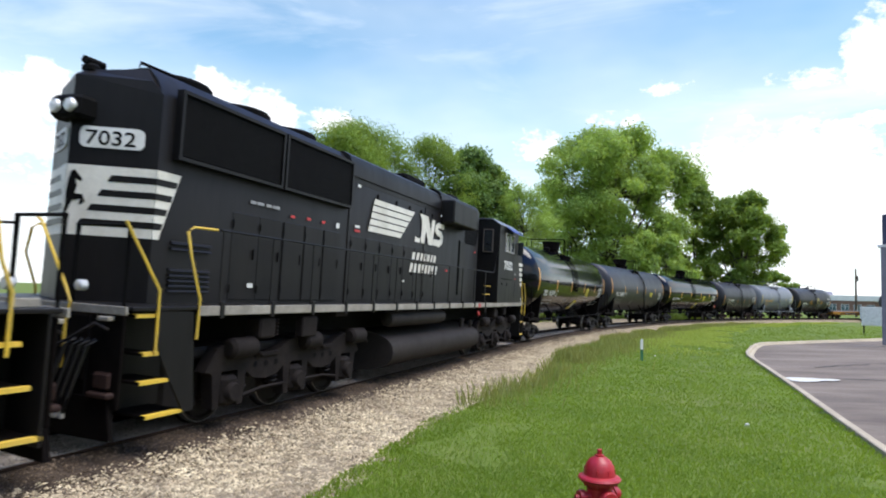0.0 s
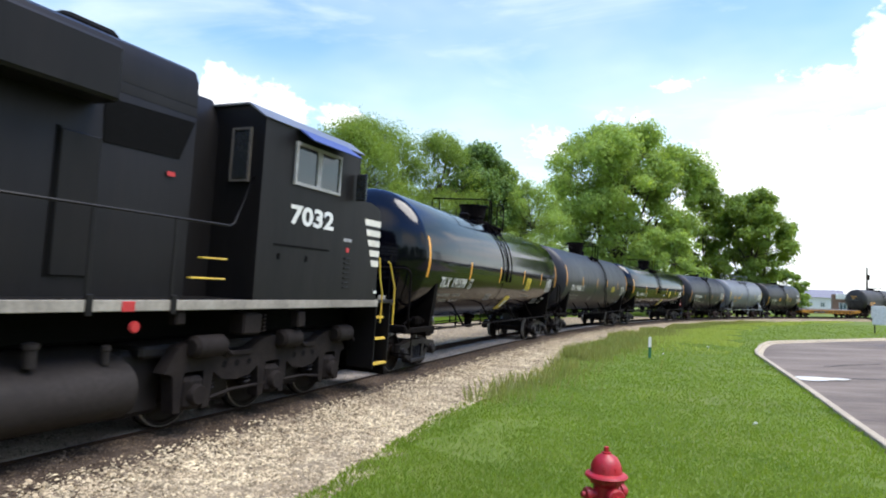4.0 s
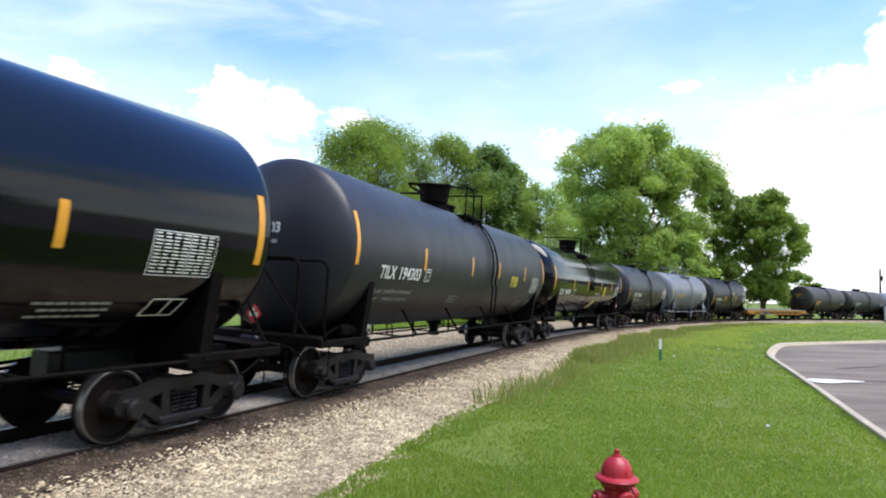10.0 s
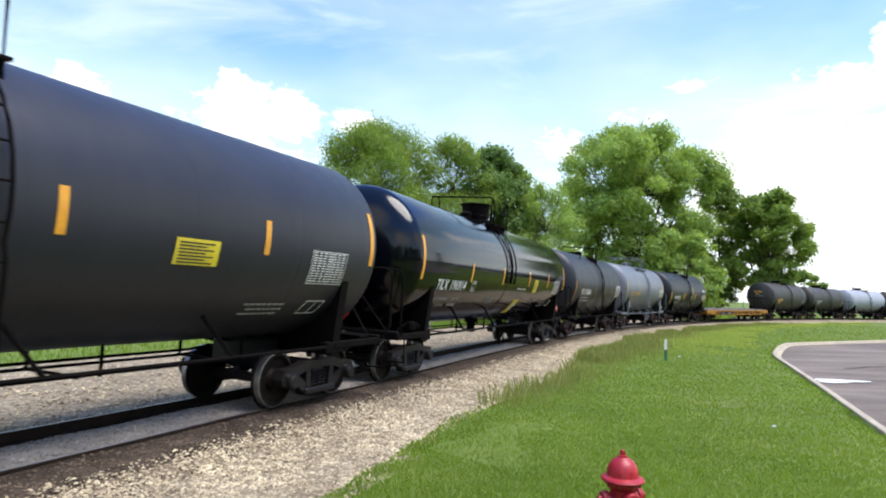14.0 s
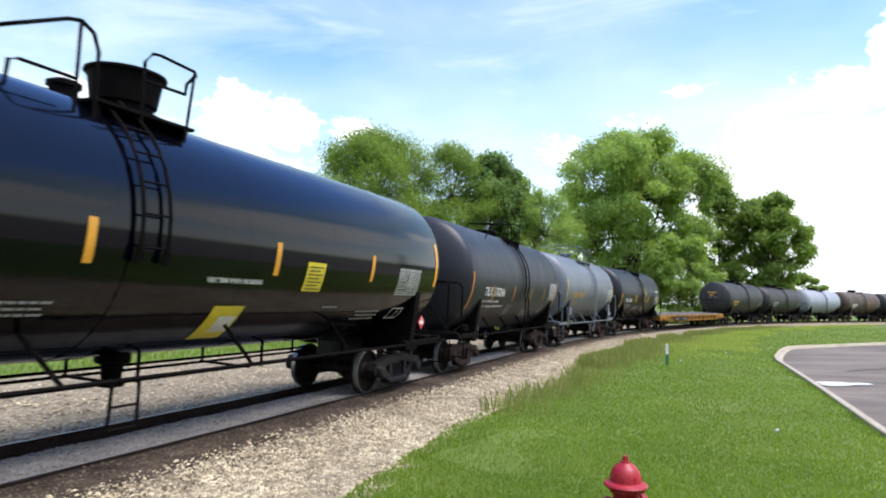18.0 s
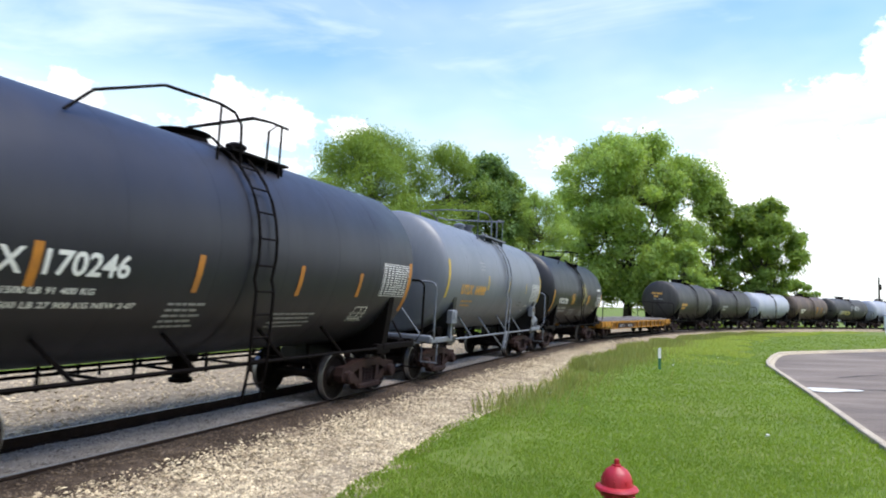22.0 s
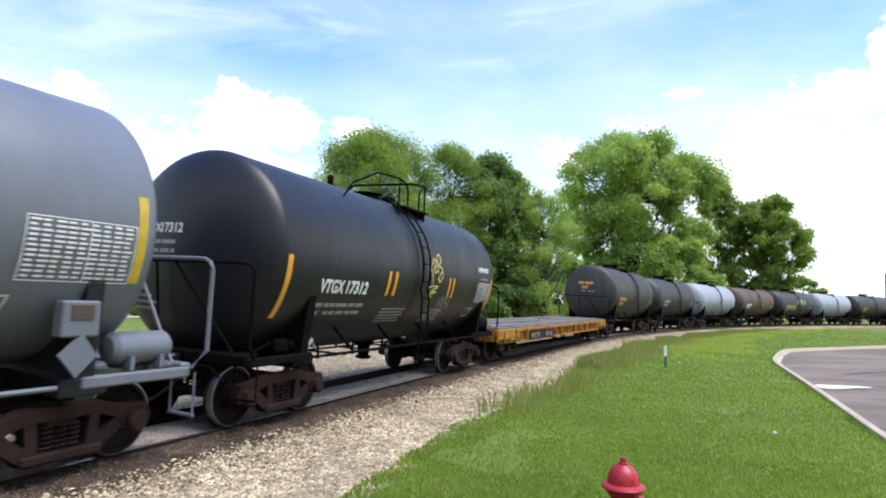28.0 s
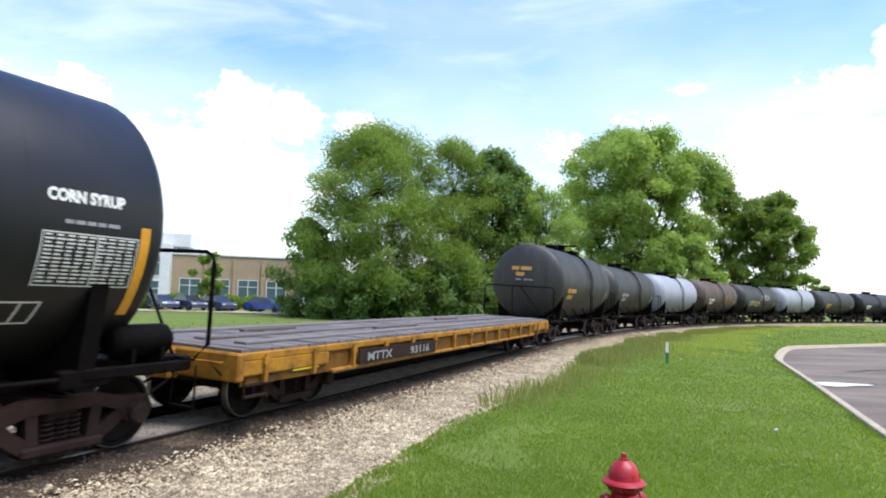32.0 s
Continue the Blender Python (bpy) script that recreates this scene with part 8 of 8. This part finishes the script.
def trees():
    tree("dense feathery green tree reaching down to the ground", -6.4, 58, 18.2, 15.0, "leaf_mid", 1, low=0.03, leaves=120000, lsize=0.21, trunk_r=0.3, forks=14, form="bush", clumps=300, puff=0.092, slim=0.24, soft=0.75)
    tree("leafy dark green tree in a thicket beside the track", 3.6, 63, 17.6, 10.6, "leaf_dark", 2, low=0.02, leaves=48000, lsize=0.25, forks=12, form="bush", clumps=180, puff=0.105)
    tree("smaller feathery bright tree at the thicket's edge", 9.0, 61, 13.6, 7.6, "leaf_bright", 3, low=0.02, leaves=32000, lsize=0.18, forks=10, form="bush", clumps=110, puff=0.125, slim=0.24, soft=0.75)
    tree("feathery green tree in the middle of the thicket", 0.3, 59, 17.9, 8.8, "leaf_mid", 12, low=0.02, leaves=46000, lsize=0.19, forks=11, form="bush", clumps=130, puff=0.125, slim=0.24, soft=0.75)
    tree("mixed green tree among the thicket beside the track", 6.4, 65, 15.8, 7.6, "leaf_mid", 13, low=0.02, leaves=30000, lsize=0.24, forks=10, form="bush", clumps=120, puff=0.115)
    tree("bushy low dark tree with spreading branches over the grass", -12.6, 60, 9.0, 6.4, "leaf_dark", 4, low=0.02, leaves=14000, lsize=0.24, trunk_r=0.2, form="bush", clumps=80, puff=0.13)
    tree("tall spreading cottonwood with open lower limbs", 16.5, 88, 25.7, 23.0, "leaf_bright", 5, form="crest", low=0.13, leaves=125000, lsize=0.31, trunk_r=0.62, forks=16, clumps=270, puff=0.074, soft=0.70)
    tree("rounded dark green tree standing behind the tank cars", 27.0, 96, 18.2, 10.8, "leaf_mid", 6, low=0.16, leaves=38000, lsize=0.34, trunk_r=0.4, forks=11, clumps=120, puff=0.098, soft=0.68)
    tree("slender green tree between two larger crowns", 23.4, 99, 21.4, 8.2, "leaf_mid", 7, low=0.10, leaves=24000, lsize=0.34, trunk_r=0.3, form="tall", clumps=80, puff=0.14)
    tree("small distant rounded tree", 29.6, 150, 9.0, 10.0, "leaf_mid", 8, low=0.05, leaves=6000, lsize=0.5, trunk_r=0.3, clumps=50)
    tree("low bright shrubby tree below the big crowns", 21.2, 82, 10.5, 8.5, "leaf_bright", 9, low=0.02, leaves=16000, lsize=0.28, trunk_r=0.2, form="bush", clumps=90, puff=0.12)
    tree("low dark thicket of young trees", 10.8, 80, 8.0, 7.0, "leaf_dark", 10, low=0.02, leaves=12000, lsize=0.30, trunk_r=0.2, form="bush", clumps=70, puff=0.13)
    for az, d, tall, w, sd in ((-10.6, 56, 4.6, 5.0, 51), (-7.6, 55, 5.2, 5.5, 52), (-4.2, 55, 5.0, 5.5, 53), (-0.8, 56, 5.4, 5.5, 54), (2.6, 58, 5.6, 5.5, 55), (5.8, 59, 5.4, 5.0, 56)):
        tree("dark green undergrowth filling the thicket's foot", az, d, tall, w, "leaf_dark", sd, low=0.02, leaves=9000, lsize=0.24, trunk_r=0.12, forks=6, form="bush", clumps=40, puff=0.15)
    # unseen row across the lawn, added so glossy tanks reflect a dark lower half
    for i, (az, d, tall) in enumerate(((88, 66, 15), (103, 54, 15), (119, 46, 14), (137, 42, 15), (155, 40, 14), (173, 42, 15), (191, 40, 14), (209, 42, 15), (227, 46, 14), (245, 52, 14))):
        tree("unseen broad dark green tree in a row across the lawn", az, d, tall, 17.0, "leaf_dark", 31 + i, low=0.02, leaves=8000, lsize=0.62, trunk_r=0.35, forks=10, form="bush", clumps=60, puff=0.12)


# ---------------------------------------------------------------- small things on the grass
def hydrant():
    ob = thing("fire_hydrant", "red painted cast-iron fire hydrant standing in the grass", "hydrant", at=pose(1.655, 5.86, 0, 0, 0, 20) @ Matrix.Translation((0, 0, ground_z(1.655, 5.86))))
    bm = bmesh.new()
    lathe(bm, [(0.02, -0.05), (0.155, -0.05), (0.155, 0.03), (0.13, 0.05), (0.115, 0.07), (0.115, 0.50), (0.13, 0.52), (0.15, 0.54), (0.15, 0.575), (0.02, 0.58)], seg=24)
    part("barrel", bm, M["hydrant"], ob)
    bm = bmesh.new()
    lathe(bm, [(0.02, 0.575), (0.185, 0.575), (0.195, 0.59), (0.185, 0.605), (0.145, 0.622), (0.138, 0.66), (0.125, 0.71), (0.095, 0.755), (0.055, 0.78), (0.05, 0.785), (0.02, 0.79)], seg=28)
    bonnet = part("bonnet", bm, M["hydrant"], ob)
    for i in range(8):
        a = i * math.pi / 4
        bm = bmesh.new()
        box(bm, (0.136 * math.cos(a), 0.136 * math.sin(a), 0.65), (0.012, 0.010, 0.06), a)
        part("rib", bm, M["hydrant"], bonnet)
    bm = bmesh.new()
    lathe(bm, [(0.045, 0.785), (0.045, 0.80), (0.027, 0.805), (0.025, 0.845), (0.015, 0.85)], seg=5)
    part("operating_nut", bm, M["hydrant"], ob)
    for ang, r, l in ((-95, 0.075, 0.20), (5, 0.058, 0.21), (175, 0.058, 0.21)):
        bm = bmesh.new()
        lathe(bm, [(r * 0.85, 0.08), (r * 0.85, l - 0.06), (r * 1.12, l - 0.055), (r * 1.15, l - 0.02), (r, l), (0.028, l + 0.005), (0.026, l + 0.035), (0.01, l + 0.037)], seg=18, axis="x")
        part("nozzle_cap", bm, M["hydrant"], ob, at=pose(0, 0, 0.43, 0, 0, ang))
    for i in range(8):
        a = i * math.pi / 4
        bm = bmesh.new()
        tube(bm, [(0.152 * math.cos(a), 0.152 * math.sin(a), 0.535), (0.152 * math.cos(a), 0.152 * math.sin(a), 0.612)], 0.012, 6)
        part("flange_bolt", bm, M["hydrant"], ob)


def small_things():
    x, y = 8.06, 23.15
    post = thing("marker_post", "slim green utility marker post with a white top", "marker post", at=pose(x, y, ground_z(x, y)))
    bm = bmesh.new()
    prism(bm, [(-0.05, -0.1), (0.05, -0.1), (0.05, 0.42), (-0.05, 0.42)], -0.012, 0.012)
    part("stem", bm, M["marker_green"], post)
    bm = bmesh.new()
    prism(bm, [(-0.052, 0.42), (0.052, 0.42), (0.052, 0.76), (0.03, 0.80), (-0.03, 0.80), (-0.052, 0.76)], -0.016, 0.016)
    part("cap", bm, M["white"], post, "white reflective cap")
    rnd = random.Random(9)
    for x, y in ((6.0, 11.6), (2.75, 15.7), (14.4, 41.0), (13.0, 29.5), (9.2, 24.9)):
        bm = bmesh.new()
        vs = [bm.verts.new((0.05 * math.cos(a) * rnd.uniform(0.6, 1.2), 0.04 * math.sin(a) * rnd.uniform(0.6, 1.2), 0.04 + rnd.uniform(0, 0.03))) for a in [k * math.pi / 3 for k in range(6)]]
        lo = [bm.verts.new((v.co.x * 0.9, v.co.y * 0.9, v.co.z - 0.03)) for v in vs]
        bm.faces.new(vs)
        bm.faces.new(lo[::-1])
        for k in range(6):
            bm.faces.new((lo[k], lo[(k + 1) % 6], vs[(k + 1) % 6], vs[k]))
        solid("paper_scrap", bm, M["white"], "crumpled white paper scrap in the grass", "litter", "litter on the lawn", at=pose(x, y, ground_z(x, y) + 0.02, 0, 0, rnd.uniform(0, 360)))
    # grey column with a dark blue sign box at the far kerb
    x, y = bearing(37.1, 47)
    col = thing("sign_column", "grey column carrying a dark blue sign box", "sign", at=pose(x, y, -0.3, 0, 0, -37))
    bm = bmesh.new()
    soft_box(bm, (0, 0, 3.0), (1.0, 0.6, 6.0), 0.03)
    part("column", bm, M["pillar"], col)
    bm = bmesh.new()
    soft_box(bm, (0.05, 0, 7.0), (0.9, 0.62, 1.9), 0.04)
    part("sign_box", bm, M["pillar_cap"], col)
    bm = bmesh.new()
    soft_box(bm, (0, 0, 6.02), (1.3, 0.7, 0.16), 0.03)
    part("bracket", bm, M["white_wall"], col)
    x, y = bearing(36.1, 62)
    brd = thing("notice_board", "white board on two dark legs", "sign", at=pose(x, y, -0.34, 0, 0, -36))
    bm = bmesh.new()
    soft_box(bm, (0, 0, 1.55), (1.9, 0.08, 1.5), 0.02)
    part("board", bm, M["white_wall"], brd)
    for sx in (-0.8, 0.8):
        bm = bmesh.new()
        box(bm, (sx, 0.06, 0.5), (0.09, 0.09, 1.4))
        part("leg", bm, M["steel"], brd)
    x, y = bearing(34.9, 165)
    pole = thing("utility_pole", "dark wooden utility pole", "pole", at=pose(x, y, -0.34))
    bm = bmesh.new()
    lathe(bm, [(0.02, 0), (0.26, 0), (0.16, 10.5), (0.02, 10.6)], seg=8)
    part("shaft", bm, M["bark"], pole)
    bm = bmesh.new()
    soft_box(bm, (0.3, 0, 8.4), (0.45, 0.45, 1.2), 0.1)
    part("transformer", bm, M["steel"], pole)


# ---------------------------------------------------------------- distant buildings and cars
def window_unit(parent, x, z, w, h_, y, name="window"):
    bm = bmesh.new()
    box(bm, (x, y, z + h_ / 2), (w, 0.06, h_))
    win = part(name, bm, M["pane"], parent)
    bm = bmesh.new()
    for sx in (-1, 0, 1):
        box(bm, (x + sx * w / 2, y - 0.05, z + h_ / 2), (0.10, 0.08, h_ + 0.1))
    for zz in (z, z + h_ * 0.68, z + h_):
        box(bm, (x, y - 0.05, zz), (w + 0.1, 0.08, 0.09))
    part("window_frame", bm, M["white_wall"], win)


def office():
    """Low tan building with a white entrance, seen across the far lawn."""
    ob = thing("office_building", "low tan brick office building with green-glass windows and white entrance", "building", at=pose(*bearing(-20.5, 80), -0.4, 0, 0, 14))
    bm = bmesh.new()
    soft_box(bm, (2.0, 5, 3.1), (26, 10, 6.2), 0.05)
    part("wall", bm, M["tan_wall"], ob)
    bm = bmesh.new()
    soft_box(bm, (2.0, 5, 6.3), (26.3, 10.3, 0.24), 0.04)
    part("parapet", bm, M["white_wall"], ob)
    for i in range(5):
        window_unit(ob, -2.6 + i * 3.3, 0.9, 2.3, 2.5, -0.02)
    for i in range(5):
        bm = bmesh.new()
        soft_box(bm, (-0.95 + i * 3.3 + (0.0), -0.12, 2.9), (0.34, 0.34, 5.8), 0.03)
        part("pilaster", bm, M["tan_wall"], ob)
    bm = bmesh.new()
    soft_box(bm, (-7.4, 1.5, 3.7), (5.4, 6, 7.4), 0.05)
    part("entrance_block", bm, M["white_wall"], ob, "white panelled entrance block")
    for z, h_ in ((0.2, 2.8), (3.6, 2.2)):
        window_unit(ob, -7.0, z, 2.6, h_, -1.53)
    bm = bmesh.new()
    soft_box(bm, (-7.0, 4, 7.9), (8.5, 8, 1.6), 0.05)
    part("roof_screen", bm, M["white_wall"], ob)
    # shrubs and a young tree before the wall
    for i, (az, d, w) in enumerate(((-25.8, 70, 2.6), (-23.4, 71, 2.4), (-19.2, 70, 3.2), (-17.0, 70, 3.0), (-14.5, 70, 3.0))):
        x, y = bearing(az, d)
        bush("low rounded green shrub before the office wall", x, y, w, 1.7, 40 + i)
    tree("young tree beside the office entrance", -20.7, 70, 6.2, 3.2, "leaf_mid", 31, low=0.12, leaves=3500, lsize=0.26, trunk_r=0.1, forks=6, clumps=30, puff=0.13)
    bm = bmesh.new()
    a, b = bearing(-34, 66), bearing(-8, 64)
    c, d = bearing(-8, 70), bearing(-34, 73)
    bm.faces.new([bm.verts.new((*p, -0.30)) for p in (a, b, c, d)])
    solid("parking_lane", bm, M["concrete"], "pale concrete parking lane beyond the lawn", "road", kind="structure")


def bush(label, x, y, w, h_, seed):
    g = np.random.default_rng(seed)
    ob = thing("shrub", label, "shrub", "shrubs by the office", at=pose(x, y, -0.42))
    bm = bmesh.new()
    for i in range(7):
        a = i * 0.9
        tube(bm, [(0, 0, 0), (math.cos(a) * w * 0.15, math.sin(a) * w * 0.15, h_ * 0.45), (math.cos(a) * w * 0.32, math.sin(a) * w * 0.32, h_ * 0.8)], 0.03, 4)
    part("stems", bm, M["bark"], ob)
    n = 1500
    p = g.normal(0, 1, (n, 3))
    p /= np.linalg.norm(p, axis=1)[:, None]
    p *= (0.55 + 0.45 * g.random(n) ** 0.4)[:, None]
    p = p * np.array([w / 2, w / 2, h_ * 0.5]) + np.array([0, 0, h_ * 0.52])
    u = g.normal(0, 1, (n, 3))
    u /= np.linalg.norm(u, axis=1)[:, None]
    v = np.cross(u, g.normal(0, 1, (n, 3)))
    v /= np.linalg.norm(v, axis=1)[:, None]
    s = 0.16
    q = np.stack([p - u * s, p + v * s * 0.7, p + u * s, p - v * s * 0.7], 1)
    me = bpy.data.meshes.new("foliage")
    me.from_pydata(q.reshape(-1, 3).tolist(), [], (np.arange(4)[None] + 4 * np.arange(n)[:, None]).tolist())
    me.materials.append(M["leaf_mid"])
    part("foliage", me, None, ob)


def parked_car(label, az, dist, paint, turn):
    x, y = bearing(az, dist)
    ob = thing("parked_car", label, "car", "cars before the office", at=pose(x, y, -0.29, 0, 0, turn))
    bm = bmesh.new()
    low = [(-2.15, 0.28), (2.15, 0.28), (2.2, 0.62), (2.05, 0.84), (1.05, 0.95), (-1.75, 0.98), (-2.18, 0.86)]
    prism(bm, low, -0.86, 0.86)
    part("body", bm, M[paint], ob)
    bm = bmesh.new()
    lo = [(-1.85, 0.95), (1.10, 0.93)]
    hi = [(-1.35, 1.46), (0.35, 1.46)]
    vs = [bm.verts.new(p) for p in ((lo[0][0], -0.82, lo[0][1]), (lo[1][0], -0.82, lo[1][1]), (lo[1][0], 0.82, lo[1][1]), (lo[0][0], 0.82, lo[0][1]), (hi[0][0], -0.64, 1.44), (hi[1][0], -0.64, 1.44), (hi[1][0], 0.64, 1.44), (hi[0][0], 0.64, 1.44))]
    for q in ((0, 1, 5, 4), (1, 2, 6, 5), (2, 3, 7, 6), (3, 0, 4, 7)):
        bm.faces.new([vs[i] for i in q])
    part("windows", bm, M["glass"], ob)
    bm = bmesh.new()
    soft_box(bm, ((hi[0][0] + hi[1][0]) / 2, 0, 1.45), (1.75, 1.32, 0.06), 0.02)
    part("roof", bm, M[paint], ob)
    for sx in (-1.3, 1.35):
        for sy in (-0.8, 0.8):
            bm = bmesh.new()
            lathe(bm, [(0.02, -0.11), (0.2, -0.11), (0.31, -0.09), (0.32, 0.0), (0.31, 0.09), (0.2, 0.11), (0.02, 0.11)], axis="y", seg=16)
            part("wheel", bm, M["tyre"], ob, at=(sx, sy, 0.32))
    for sy in (-0.6, 0.6):
        bm = bmesh.new()
        soft_box(bm, (2.14, sy, 0.68), (0.12, 0.36, 0.14), 0.03)
        part("headlight", bm, M["lens"], ob)


def distance():
    parked_car("bright blue parked car before the office", -15.9, 67, "blue_car", -18)
    for az in (-24.5, -22.3, -20.0):
        parked_car("dark slate-blue parked car before the office", az, 68, "slate_car", -40)
    ob = thing("brick_building", "low brown brick building with a white fascia band", "building", at=pose(*bearing(35.0, 210), -0.4, 0, 0, -30))
    bm = bmesh.new()
    soft_box(bm, (0, 4, 2.6), (17, 8, 5.2), 0.05)
    part("wall", bm, M["brown_wall"], ob)
    bm = bmesh.new()
    soft_box(bm, (0, -0.1, 4.6), (15.5, 0.3, 1.5), 0.05)
    part("fascia", bm, M["white_wall"], ob)
    for i in range(5):
        window_unit(ob, -6 + i * 3, 1.0, 1.8, 1.8, -0.06)
    ob = thing("house", "distant pale house with a grey roof", "house", at=pose(*bearing(31.6, 240), -0.4, 0, 0, -20))
    bm = bmesh.new()
    soft_box(bm, (0, 4, 2.2), (16, 8, 4.4), 0.05)
    part("wall", bm, M["white_wall"], ob)
    bm = bmesh.new()
    prism(bm, [(-0.6, 4.4), (8.6, 4.4), (4, 7.0)], -8.4, 8.4, "yz")
    part("roof", bm, M["pillar"], ob)
    for i in range(4):
        window_unit(ob, -5.4 + i * 3.6, 1.4, 1.2, 1.4, -0.02)
    x, y = bearing(35.9, 120)
    van = thing("delivery_van", "white parked delivery van", "van", at=pose(x, y, -0.34, 0, 0, 40))
    bm = bmesh.new()
    prism(bm, [(-2.6, 0.4), (2.6, 0.4), (2.65, 1.1), (1.9, 1.3), (1.5, 2.25), (-2.55, 2.3)], -0.98, 0.98)
    part("body", bm, M["white_wall"], van)
    bm = bmesh.new()
    prism(bm, [(1.56, 1.35), (1.84, 1.35), (1.54, 2.05), (1.3, 2.05), (0.9, 1.35)], -0.99, 0.99)
    part("windows", bm, M["glass"], van)
    for sx in (-1.6, 1.7):
        for sy in (-0.9, 0.9):
            bm = bmesh.new()
            lathe(bm, [(0.02, -0.11), (0.2, -0.11), (0.34, -0.09), (0.34, 0.09), (0.2, 0.11), (0.02, 0.11)], axis="y", seg=14)
            part("wheel", bm, M["tyre"], van, at=(sx, sy, 0.36))


# ---------------------------------------------------------------- build all
ground()
ballast()
rails()
road()
trees()
office()
distance()
loco = locomotive()
TRAIN.append((loco, -21.7, 21.7, 12.6))
lead_unit = locomotive(True)
TRAIN.append((lead_unit, -42.4, 21.7, 12.6))
build_big_cars()
build_middle_cars()
flat_car()
build_far_cars()
hydrant()
small_things()
lawn()
stones()


# ---------------------------------------------------------------- what moves
def motions():
    steps = [i * 0.5 for i in range(65)]
    for car, lead, length, base in TRAIN:
        mid = lead + length / 2
        rows = []
        for t in steps:
            s = advance(t) + mid
            x0, y0, _ = on_track(s - base / 2)
            x1, y1, _ = on_track(s + base / 2)
            rows.append((t, pose((x0 + x1) / 2, (y0 + y1) / 2, CANT / 2, 0, 0, math.degrees(math.atan2(y1 - y0, x1 - x0))) @ pose(0, 0, 0, math.degrees(CANT / 1.51), 0, 0)))
        walk(car, rows)
        for truck in [o for o in car.children if o.name.startswith("truck")]:
            o = truck.location.x
            turn = []
            for t in steps:
                s = advance(t) + mid
                x0, y0, _ = on_track(s - base / 2)
                x1, y1, _ = on_track(s + base / 2)
                h_ = on_track(s + o)[2]
                turn.append((t, pose(o, 0, 0, 0, 0, math.degrees(math.pi / 2 - h_ - math.atan2(y1 - y0, x1 - x0)))))
            walk(truck, turn)
            for axle in [a for a in truck.children if a.name.startswith("wheelset")]:
                r = axle.location.z
                spin = []
                for i in range(215):
                    t = min(32.0, i * 0.15)
                    spin.append((t, pose(axle.location.x, 0, r, 0, math.degrees((advance(t) - advance(0)) / r), 0)))
                walk(axle, spin)


motions()
